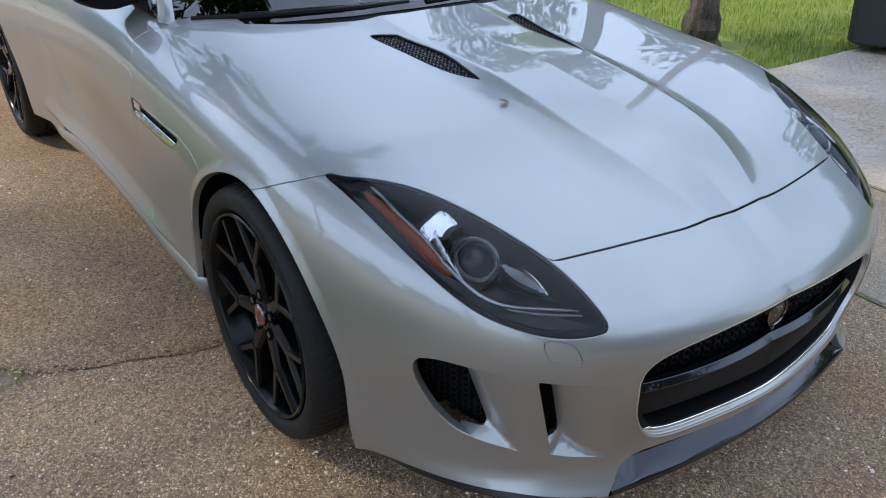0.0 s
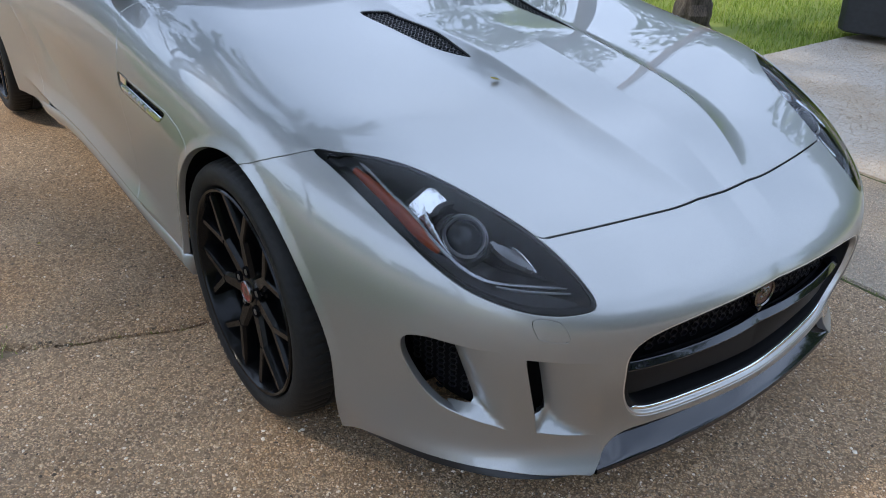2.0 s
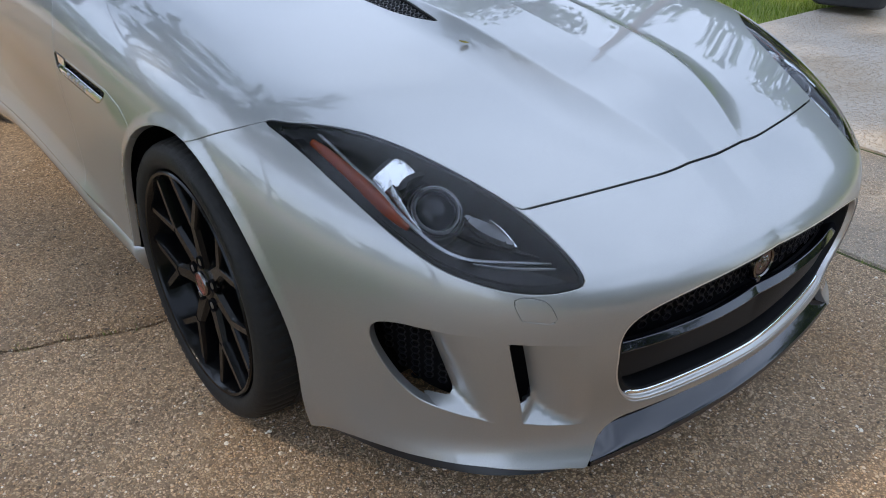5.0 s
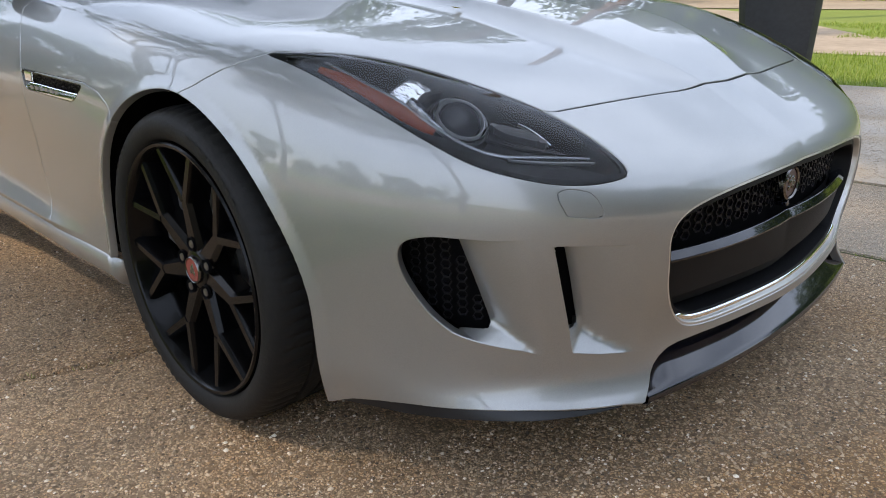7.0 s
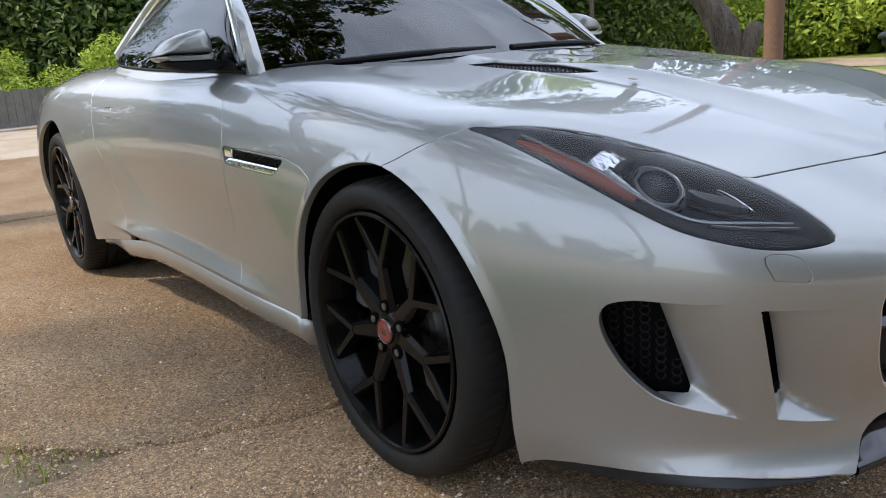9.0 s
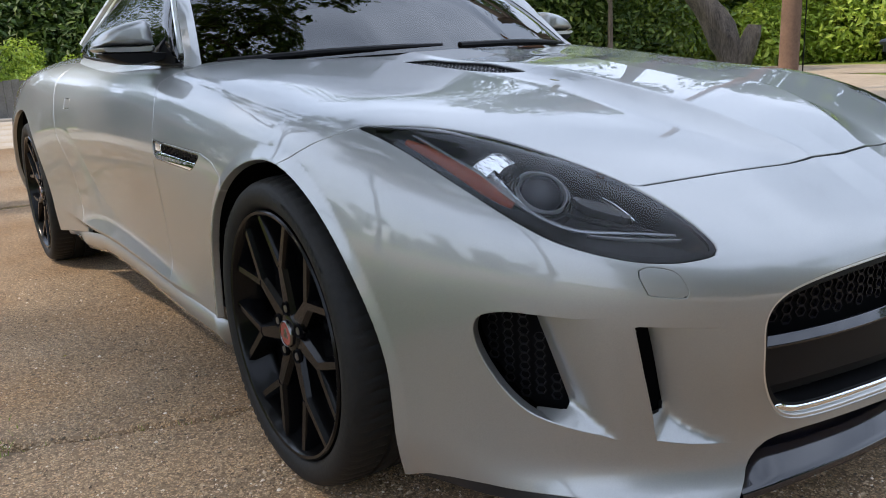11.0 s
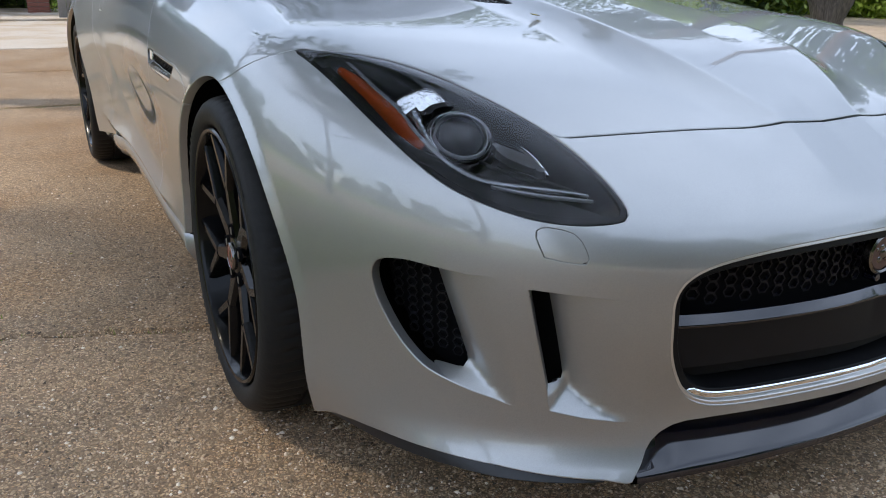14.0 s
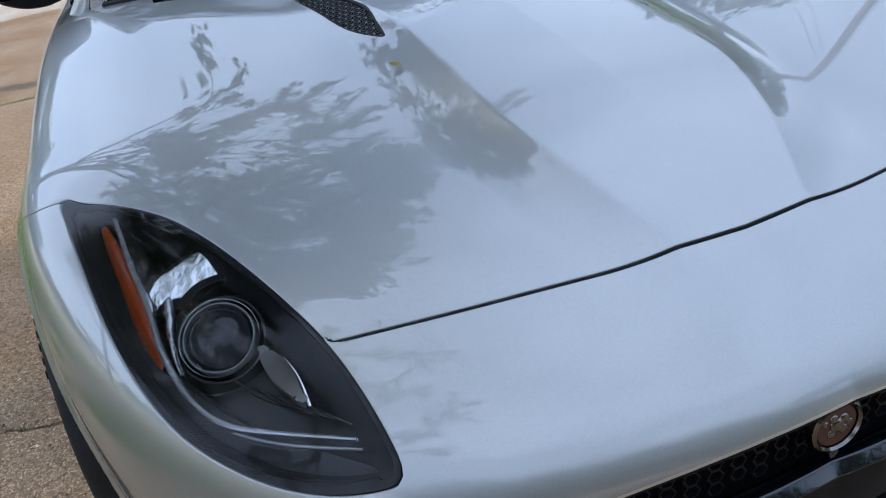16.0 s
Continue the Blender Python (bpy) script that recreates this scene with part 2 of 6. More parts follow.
CONCRETE = aggregate_material("worn_concrete", [tuple(0.5 * c + 0.5 * d for c, d in zip(s, (0.42, 0.37, 0.31))) for s in STONES], (0.58, 0.51, 0.43), 120, 0.72)
ROAD = material("tan_road", (0.40, 0.31, 0.225), rough=0.85, other=(0.27, 0.21, 0.15), scale=0.9, bump=0.2, bump_scale=60)
SOIL = material("soil", (0.33, 0.25, 0.175), rough=0.95, other=(0.17, 0.125, 0.085), scale=5, bump=0.8, bump_scale=45)
LAWN = material("lawn_ground", (0.14, 0.19, 0.026), rough=0.9, other=(0.19, 0.22, 0.04), scale=0.7, bump=0.6, bump_scale=30)
GRASS = leaf_material("grass_blades", (0.15, 0.23, 0.027), (0.26, 0.36, 0.045), (0.42, 0.45, 0.11))
MOSS = material("moss", (0.10, 0.12, 0.025), rough=0.95, other=(0.06, 0.05, 0.03), scale=25, bump=0.8, bump_scale=90)
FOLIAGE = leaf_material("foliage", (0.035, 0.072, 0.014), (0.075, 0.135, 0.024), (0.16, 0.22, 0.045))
# brightened copy of the leaf greens, with sunlight put into the colour
FOLIAGE_SUNLIT = leaf_material("foliage_sunlit", (0.16, 0.25, 0.028), (0.32, 0.44, 0.052), (0.52, 0.60, 0.105))
FOLIAGE_MID = leaf_material("foliage_mid", (0.10, 0.17, 0.026), (0.20, 0.30, 0.042), (0.35, 0.44, 0.08))
BARK = material("bark", (0.17, 0.135, 0.105), rough=0.95, other=(0.035, 0.027, 0.022), scale=9, bump=1.0, bump_scale=22)
for _node in [n for n in BARK.node_tree.nodes if n.type == "TEX_NOISE"]:
    _map = BARK.node_tree.nodes.new("ShaderNodeMapping")
    _map.inputs["Scale"].default_value = (1.6, 1.6, 0.22)
    BARK.node_tree.links.new(BARK.node_tree.nodes["Texture Coordinate"].outputs["Object"], _map.inputs["Vector"])
    BARK.node_tree.links.new(_map.outputs["Vector"], _node.inputs["Vector"])
POLE_WOOD = material("pole_wood", (0.20, 0.115, 0.075), rough=0.9, other=(0.13, 0.075, 0.05), scale=3, bump=0.4, bump_scale=30)
BIN_PLASTIC = material("bin_plastic", (0.035, 0.038, 0.042), rough=0.55, vary=0.35, scale=4, bump=0.05, bump_scale=150)
FENCE_WOOD = material("weathered_wood", (0.21, 0.195, 0.175), rough=0.9, other=(0.12, 0.11, 0.10), scale=4, bump=0.4, bump_scale=40)
BRICK = material("red_brick", (0.24, 0.085, 0.055), rough=0.9, other=(0.15, 0.055, 0.04), scale=9, bump=0.4, bump_scale=60)
MORTAR = material("mortar", (0.30, 0.27, 0.24), rough=0.95, vary=0.3, scale=20)
SIDING = material("grey_siding", (0.34, 0.34, 0.33), rough=0.8, vary=0.2, scale=3)
FAR_CAR = material("far_car_grey", (0.30, 0.31, 0.32), rough=0.35, metal=0.5, coat=0.5)



# ---- small builders ----
def mesh_of(name, verts, faces, mat, normals=None, smooth=True):
    me = bpy.data.meshes.new(name)
    me.from_pydata([tuple(v) for v in verts], [], [tuple(f) for f in faces])
    me.materials.append(mat)
    if smooth:
        me.shade_smooth()
    if normals is not None:
        me.normals_split_custom_set_from_vertices([tuple(n) for n in normals])
    return me


def put(name, me, parent=None, label="", at=None):
    ob = new(name, me)
    ob.parent = parent
    if at is not None:
        ob.matrix_basis = at
    if label:
        ob["label"] = label
    return ob


def part(name, bm, mat, parent=None, label="", smooth=35, bevel=0.0, at=None):
    """One mesh object out of a bmesh, under parent."""
    if bevel:
        bmesh.ops.bevel(bm, geom=[e for e in bm.edges if e.is_manifold and e.calc_face_angle() > radians(30)], offset=bevel, segments=2, affect="EDGES", profile=0.6)
    bmesh.ops.recalc_face_normals(bm, faces=bm.faces)
    me = bpy.data.meshes.new(name)
    bm.to_mesh(me)
    bm.free()
    me.materials.append(mat)
    me.shade_smooth()
    me.set_sharp_from_angle(angle=radians(smooth))
    return put(name, me, parent, label, at)


def thing(name, label, category, at=None, group="", kind=""):
    ob = new(name)
    ob.empty_display_size = 0.1
    if at is not None:
        ob.matrix_basis = at
    return tagged(ob, label, category, group, kind)


def box(x0, x1, y0, y1, z0, z1, bm=None):
    bm = bm or bmesh.new()
    v = [bm.verts.new(p) for p in ((x0, y0, z0), (x1, y0, z0), (x1, y1, z0), (x0, y1, z0), (x0, y0, z1), (x1, y0, z1), (x1, y1, z1), (x0, y1, z1))]
    for f in ((3, 2, 1, 0), (4, 5, 6, 7), (0, 1, 5, 4), (1, 2, 6, 5), (2, 3, 7, 6), (3, 0, 4, 7)):
        bm.faces.new([v[i] for i in f])
    return bm


def lathe(profile, steps=64, bm=None, axis="y", close=False):
    """Turn (radius, along) pairs round the axis."""
    bm = bm or bmesh.new()
    rings = []
    for k in range(steps):
        a = 2 * math.pi * k / steps
        c, s = math.cos(a), math.sin(a)
        rings.append([bm.verts.new((r * c, h, r * s) if axis == "y" else (r * c, r * s, h)) for r, h in profile])
    n = len(profile)
    for k in range(steps):
        p, q = rings[k], rings[(k + 1) % steps]
        for i in range(n if close else n - 1):
            j = (i + 1) % n
            bm.faces.new((p[i], p[j], q[j], q[i]))
    bmesh.ops.remove_doubles(bm, verts=bm.verts, dist=1e-5)
    return bm


def sweep(points, radii, sides=10, bm=None, caps=True):
    """A round tube through points."""
    bm = bm or bmesh.new()
    pts = [Vector(p) for p in points]
    rings, up = [], None
    for i, p in enumerate(pts):
        way = (pts[min(i + 1, len(pts) - 1)] - pts[max(i - 1, 0)]).normalized()
        up = way.orthogonal() if up is None else (up - way * up.dot(way))
        up.normalize()
        side = way.cross(up)
        r = radii[i] if hasattr(radii, "__len__") else radii
        rings.append([bm.verts.new(p + (up * math.cos(a) + side * math.sin(a)) * r) for a in (2 * math.pi * k / sides for k in range(sides))])
    for a, b in zip(rings, rings[1:]):
        for k in range(sides):
            bm.faces.new((a[k], a[(k + 1) % sides], b[(k + 1) % sides], b[k]))
    if caps:
        bm.faces.new(rings[0][::-1])
        bm.faces.new(rings[-1])
    return bm


def ribbon(grid):
    """Quads through a grid (rows of points); returns vertex and face lists."""
    grid = np.asarray(grid, float)
    n, m = grid.shape[:2]
    idx = np.arange(n * m).reshape(n, m)
    faces = np.stack([idx[:-1, :-1], idx[1:, :-1], idx[1:, 1:], idx[:-1, 1:]], -1).reshape(-1, 4)
    return grid.reshape(-1, 3), faces


def slab_part(name, grid, thick, mat, parent=None, label=""):
    """A curved plate with thickness out of a grid of points."""
    v, f = ribbon(grid)
    bm = bmesh.new()
    vs = [bm.verts.new(p) for p in v]
    for q in f:
        bm.faces.new([vs[i] for i in q])
    bmesh.ops.recalc_face_normals(bm, faces=bm.faces)
    bmesh.ops.solidify(bm, geom=bm.faces[:], thickness=thick)
    return part(name, bm, mat, parent, label)


# ---- the car's outer skin as a smooth function ----
def natural(xs, ys, q):
    """Natural cubic spline through (xs, ys), at q; straight beyond its ends."""
    xs, ys, q = np.asarray(xs, float), np.asarray(ys, float), np.asarray(q, float)
    n, h = len(xs), np.diff(xs)
    a, rhs = np.eye(n), np.zeros(ys.shape)
    for i in range(1, n - 1):
        a[i, i - 1 : i + 2] = h[i - 1], 2 * (h[i - 1] + h[i]), h[i]
        rhs[i] = 6 * ((ys[i + 1] - ys[i]) / h[i] - (ys[i] - ys[i - 1]) / h[i - 1])
    m = np.linalg.solve(a, rhs)
    c = np.clip(q, xs[0], xs[-1])
    i = np.clip(np.searchsorted(xs, c) - 1, 0, n - 2)
    wide = lambda v: v.reshape(v.shape + (1,) * (ys.ndim - 1))
    hi = wide(h[i])
    a, b = wide(xs[i + 1] - c) / hi, wide(c - xs[i]) / hi
    value = a * ys[i] + b * ys[i + 1] + ((a**3 - a) * m[i] + (b**3 - b) * m[i + 1]) * hi**2 / 6
    slope = (ys[i + 1] - ys[i]) / hi + ((1 - 3 * a**2) * m[i] + (3 * b**2 - 1) * m[i + 1]) * hi / 6
    return value + slope * wide(q - c)


def tensor(us, vs, table, u, v):
    return np.einsum("...i,ij,...j->...", natural(us, np.eye(len(us)), u), np.asarray(table), natural(vs, np.eye(len(vs)), v))


# heights of the upper side over the plan: along the car, then from the middle outwards
HX = [-3.6, -2.6, -1.6, -0.75, -0.35, 0, 0.2, 0.45, 0.7, 0.9]
HY = [0, 0.25, 0.5, 0.75, 0.95]
HT = [[0.80, 0.80, 0.80, 0.78, 0.72], [0.93, 0.93, 0.93, 0.92, 0.84], [0.92, 0.92, 0.915, 0.89, 0.80],
      [0.915, 0.910, 0.902, 0.875, 0.80], [0.868, 0.862, 0.858, 0.841, 0.775], [0.832, 0.824, 0.818, 0.802, 0.75],
      [0.803, 0.797, 0.794, 0.778, 0.715], [0.755, 0.747, 0.733, 0.700, 0.622], [0.661, 0.662, 0.634, 0.58, 0.48], [0.555, 0.55, 0.52, 0.44, 0.33]]
# plan radius of the nose by angle from straight ahead and height
RZ = [0.12, 0.175, 0.212, 0.258, 0.40, 0.52, 0.62, 0.72, 0.90]
RA = [0, 15, 30, 45, 60, 75, 90]
RT = [[0.850, 0.868, 0.872, 0.874, 0.880, 0.882, 0.877, 0.860, 0.800],
      [0.885, 0.898, 0.897, 0.884, 0.903, 0.906, 0.898, 0.880, 0.820],
      [0.950, 0.946, 0.922, 0.912, 0.930, 0.939, 0.927, 0.900, 0.840],
      [0.935, 0.931, 0.915, 0.911, 0.924, 0.934, 0.924, 0.900, 0.840],
      [0.870, 0.879, 0.884, 0.886, 0.895, 0.902, 0.894, 0.873, 0.820],
      [0.852, 0.860, 0.864, 0.869, 0.875, 0.878, 0.871, 0.855, 0.810],
      [0.855, 0.860, 0.864, 0.868, 0.872, 0.872, 0.864, 0.848, 0.810]]
# half width behind the front axle
WX = [-3.6, -3.1, -2.6, -2.1, -1.6, -1.0, -0.5, 0]
WT = [[0.600, 0.620, 0.640, 0.660, 0.720, 0.740, 0.740, 0.720, 0.660],
      [0.820, 0.840, 0.860, 0.880, 0.920, 0.925, 0.920, 0.900, 0.840],
      [0.910, 0.920, 0.930, 0.940, 0.960, 0.960, 0.950, 0.930, 0.880],
      [0.880, 0.884, 0.887, 0.890, 0.895, 0.905, 0.910, 0.900, 0.860],
      [0.868, 0.865, 0.862, 0.857, 0.848, 0.855, 0.868, 0.863, 0.820],
      [0.868, 0.865, 0.862, 0.857, 0.847, 0.852, 0.866, 0.862, 0.820],
      [0.875, 0.873, 0.871, 0.868, 0.862, 0.866, 0.870, 0.862, 0.820],
      [0.855, 0.860, 0.864, 0.868, 0.872, 0.872, 0.864, 0.848, 0.810]]


def ease(a, b, t):
    t = np.clip((t - a) / (b - a), 0, 1)
    return t * t * (3 - 2 * t)


def bulge(x, wide):
    """The raised middle of the bonnet, with its crisp shoulder."""
    shoulder = 0.176 - 0.050 * np.clip((x - 0.35) / 0.25, 0, 1.3) ** 2
    d = wide - shoulder
    s = np.clip(0.5 * (d + np.sqrt(d * d + 0.0035**2)) / 0.098, 0, 1)
    return 0.027 * (1 - ease(0.42, 0.86, x)) * (1 - 0.7 * ease(-0.10, 0.28, -x)) * (1 - s) ** 2


def flare(x, z, w):
    """The rolled-out lip round the front wheel's opening."""
    u, v = (x - 0.017) / 0.350, np.maximum(z - 0.325, 0) / 0.372
    k = np.where(u > 0, 1.86, 2.15)
    d = ((np.abs(u) ** k + v**k) ** (1 / k) - 1) * 0.350
    roll = 0.013 * ease(-2.15, -1.75, x) * (1 - ease(-0.75, -0.42, x)) * np.clip(1 - np.abs(z - 0.305) / np.where(z > 0.305, 0.060, 0.03), 0, 1) ** 1.5
    return np.where(w > 0.6, 0.006 * np.clip(1 - np.maximum(d, 0) / 0.024, 0, 1) ** 1.4 + roll, 0)


def crease(x, z):
    """The flank's lower panel, which turns outwards below a crisp line along the door."""
    d = np.interp(x, [-2.1, -1.85, -1.74, -1.68, -1.6, -1.5, -1.4, -1.04, -0.79, -0.5], [0.74, 0.66, 0.585, 0.51, 0.445, 0.405, 0.385, 0.363, 0.345, 0.325]) - z
    d = 0.5 * (d + np.sqrt(d * d + 0.007**2))
    return 0.11 * 0.10 * np.tanh(d / 0.10) * ease(-2.0, -1.70, x) * (1 - ease(-0.62, -0.42, x))


def skin(x, y, z):
    """Negative inside the body, zero on its skin."""
    w = np.abs(y)
    front = x > 0
    angle = np.where(front, np.degrees(np.arctan2(w, np.maximum(x, 1e-9))), 90)
    b = np.where(front, np.hypot(x, y), w) - np.where(front, tensor(RA, RZ, RT, angle, z), tensor(WX, RZ, WT, np.minimum(x, 0), z))
    a = z - tensor(HX, HY, HT, x, w) - bulge(x, w)
    k = np.interp(angle, [0, 30, 60, 90], [0.045, 0.05, 0.06, 0.06])
    return 0.5 * (a + b + np.sqrt((a - b) ** 2 + k * k)) - flare(x, z, w) - np.where(w > 0.6, crease(x, z), 0)


def skin_normals(p):
    e = 4e-4
    n = np.stack([skin(*(p + e * d).T) - skin(*(p - e * d).T) for d in np.eye(3)], -1)
    return n / np.linalg.norm(n, axis=1, keepdims=True)


def skin_mesh():
    """A fine mesh of the whole skin: rays from a spine along the car's middle."""
    back_x = np.r_[-3.55:-1.95:0.035, -1.95:-1.78:0.009, -1.78:-0.84:0.0125, -0.84:-0.001:0.0105]
    turn = np.linspace(-90, 90, 421)
    ox = np.r_[back_x, 0 * turn, back_x[::-1]]
    az = np.radians(np.r_[0 * back_x - 90, turn, 0 * back_x + 90])
    el = np.radians(np.r_[-50:-14:1.2, -14:35:0.52, 35:90.01:0.62])
    el[-1] = math.pi / 2
    d = np.stack([np.cos(el)[None] * np.cos(az)[:, None], np.cos(el)[None] * np.sin(az)[:, None], np.sin(el)[None] + 0 * az[:, None]], -1).reshape(-1, 3)
    d[np.abs(d) < 1e-9] = 0
    o = np.stack([ox, 0 * ox, 0 * ox + 0.45], -1).repeat(len(el), 0)
    lo, hi = np.full(len(o), 0.02), np.full(len(o), 1.6)
    for _ in range(10):
        mid = (lo + hi) / 2
        inside = skin(*(o + mid[:, None] * d).T) < 0
        lo, hi = np.where(inside, mid, lo), np.where(inside, hi, mid)
    flo, fhi = skin(*(o + lo[:, None] * d).T), skin(*(o + hi[:, None] * d).T)
    for _ in range(4):
        mid = lo - flo * (hi - lo) / (fhi - flo)
        f = skin(*(o + mid[:, None] * d).T)
        inside = f < 0
        lo, flo = np.where(inside, mid, lo), np.where(inside, f, flo)
        hi, fhi = np.where(inside, hi, mid), np.where(inside, fhi, f)
    p = o + (lo - flo * (hi - lo) / (fhi - flo))[:, None] * d
    n, m = len(ox), len(el)
    i = np.arange(n * m).reshape(n, m)
    quads = np.stack([i[:-1, :-1], i[1:, :-1], i[1:, 1:], i[:-1, 1:]], -1).reshape(-1, 4)
    tris = np.r_[quads[:, [0, 1, 2]], quads[:, [0, 2, 3]]]
    key, first, same = np.unique(p.round(6), axis=0, return_index=True, return_inverse=True)
    p, tris = p[first], same.reshape(-1)[tris]
    tris = tris[(tris[:, 0] != tris[:, 1]) & (tris[:, 1] != tris[:, 2]) & (tris[:, 0] != tris[:, 2])]
    return p, tris


def clip(p, tris, f):
    """Keep the side of a triangle mesh where f > 0, cutting the triangles along f = 0."""
    v = f(p)
    v = np.where(np.abs(v) < 1e-7, 1e-7, v)
    s = (v > 0)[tris]
    count = s.sum(1)
    whole, cut = tris[count == 3], tris[(count == 1) | (count == 2)]
    if len(cut):
        s = (v > 0)[cut]
        one = s.sum(1) == 1
        odd = np.where(one, s.argmax(1), (~s).argmax(1))
        cut = np.take_along_axis(cut, (odd[:, None] + np.arange(3)) % 3, 1)
        edges = np.sort(np.r_[cut[:, [0, 1]], cut[:, [0, 2]]], 1)
        keys, back_ = np.unique(edges, axis=0, return_inverse=True)
        back_ = back_.reshape(-1)
        va, vb = v[keys[:, 0]], v[keys[:, 1]]
        q = p[keys[:, 0]] + (va / (va - vb))[:, None] * (p[keys[:, 1]] - p[keys[:, 0]])
        ab, ac = len(p) + back_[: len(cut)], len(p) + back_[len(cut) :]
        p = np.r_[p, q]
        whole = np.r_[whole, np.stack([cut[:, 0], ab, ac], 1)[one], np.stack([ab, cut[:, 1], cut[:, 2]], 1)[~one], np.stack([ab, cut[:, 2], ac], 1)[~one]]
    used, whole = np.unique(whole, return_inverse=True)
    return p[used], whole.reshape(-1, 3)


def cut_by(mesh, *tests):
    for f in tests:
        mesh = clip(*mesh, f)
    return mesh


def rim_edges(tris):
    e = np.r_[tris[:, [0, 1]], tris[:, [1, 2]], tris[:, [2, 0]]]
    _, first, count = np.unique(np.sort(e, 1), axis=0, return_index=True, return_counts=True)
    return e[first[count == 1]]


def panel(name, mesh, mat, parent, label="", depth=0.018, shift=0.0, shape=None, round_=0.002, plain=None):
    """A body panel: a piece of the skin with folded edges. shift: inwards, a number or one for each point."""
    p, tris = mesh
    n = skin_normals(p)
    flush = plain(p) if plain is not None else np.zeros(len(p), bool)
    if shape is not None:
        n0 = n
        p = shape(p, n)
        a, b, c = (p[tris[:, k]] for k in range(3))
        fn = np.cross(b - a, c - a)
        n = np.zeros_like(p)
        for k in range(3):
            np.add.at(n, tris[:, k], fn)
        n /= np.linalg.norm(n, axis=1, keepdims=True) + 1e-12
        n = np.where(flush[:, None], n0, n)
    p = p - n * shift
    verts, normals, faces = [p], [n], [tris]
    if depth:
        e = rim_edges(tris)
        e = e[~(flush[e[:, 0]] & flush[e[:, 1]])]
        loose, inv = np.unique(e, return_inverse=True)
        inv = inv.reshape(-1, 2)
        way = p[e[:, 1]] - p[e[:, 0]]
        out = np.cross(way, n[e[:, 0]])
        t = np.zeros((len(loose), 3))
        for k in range(2):
            np.add.at(t, inv[:, k], out / (np.linalg.norm(out, axis=1, keepdims=True) + 1e-12))
        t /= np.linalg.norm(t, axis=1, keepdims=True) + 1e-9
        nl, pl = n[loose], p[loose]
        base = len(p)
        verts += [pl + t * round_ * 0.6 - nl * round_, pl + t * round_ * 0.6 - nl * round_, pl + t * round_ * 0.6 - nl * depth]
        normals += [nl * 0.5 + t * 0.87, t, t]
        k = len(loose)
        a0, a1 = e[:, 0], e[:, 1]
        for lo, hi in ((None, base), (base + k, base + 2 * k)):
            b0, b1 = hi + inv[:, 0], hi + inv[:, 1]
            c0, c1 = (a0, a1) if lo is None else (lo + inv[:, 0], lo + inv[:, 1])
            faces += [np.stack([c0, b0, b1], 1), np.stack([c0, b1, c1], 1)]
    v, nn = np.concatenate(verts), np.concatenate(normals)
    me = mesh_of(name, v.tolist(), np.concatenate(faces).tolist(), mat, nn)
    return put(name, me, parent, label)


def loop_through(points, per=10):
    """A smooth closed curve through points."""
    p = np.asarray(points, float)
    n = len(p)
    out = []
    for i in range(n):
        a, b, c, d = p[i - 1], p[i], p[(i + 1) % n], p[(i + 2) % n]
        for t in np.linspace(0, 1, per, endpoint=False):
            out.append(0.5 * (2 * b + (c - a) * t + (2 * a - 5 * b + 4 * c - d) * t * t + (3 * b - a - 3 * c + d) * t**3))
    return np.array(out)


def outline(points, smooth=8):
    """How far a plan point lies inside a closed outline (negative: outside)."""
    loop = loop_through(points, smooth) if smooth else np.asarray(points, float)
    a, b = loop, np.roll(loop, -1, 0)

    def inside_by(u, v):
        q = np.stack([u, v], -1)
        d = np.full(len(q), 9.0)
        sign = np.zeros(len(q), bool)
        near = (np.abs(q - loop.mean(0)) < np.ptp(loop, axis=0) * 0.5 + 0.12).all(1)
        q = q[near]
        dn, sn = np.full(len(q), 9.0), np.zeros(len(q), bool)
        for s, e in zip(a, b):
            w = e - s
            t = np.clip(((q - s) @ w) / (w @ w + 1e-12), 0, 1)
            dn = np.minimum(dn, np.linalg.norm(q - s - t[:, None] * w, axis=1))
            up = (s[1] > q[:, 1]) != (e[1] > q[:, 1])
            sn ^= up & (q[:, 0] < (e[0] - s[0]) * (q[:, 1] - s[1]) / (e[1] - s[1] + 1e-15) + s[0])
        d[near], sign[near] = dn, sn
        return np.where(sign, d, -d)

    return inside_by



# ---- the car ----
car = thing("sports_car", "silver two-door sports coupe with black wheels parked on the driveway", "car")
DEG = 0.016  # metres of skin to a degree round the nose


def wide(p):
    return np.abs(p[:, 1])


def fall(p):
    """Runs from the middle of the bonnet outwards and down the flank."""
    return np.abs(p[:, 1]) - p[:, 2]


def arc(p):
    return DEG * np.degrees(np.arctan2(np.abs(p[:, 1]), p[:, 0]))


def on_nose(points, smooth=8):
    f = outline([(DEG * a, z) for a, z in points], smooth)
    return lambda p: np.where(p[:, 0] > 0, f(arc(p), p[:, 2]), -9.0)


def on_top(points, smooth=8):
    f = outline(points, smooth)
    return lambda p: np.where(p[:, 2] > 0.45, f(p[:, 0], fall(p)), -9.0)


def on_flank(points, smooth=0):
    f = outline(points, smooth)
    return lambda p: np.where(wide(p) > 0.6, f(p[:, 0], p[:, 2]), -9.0)


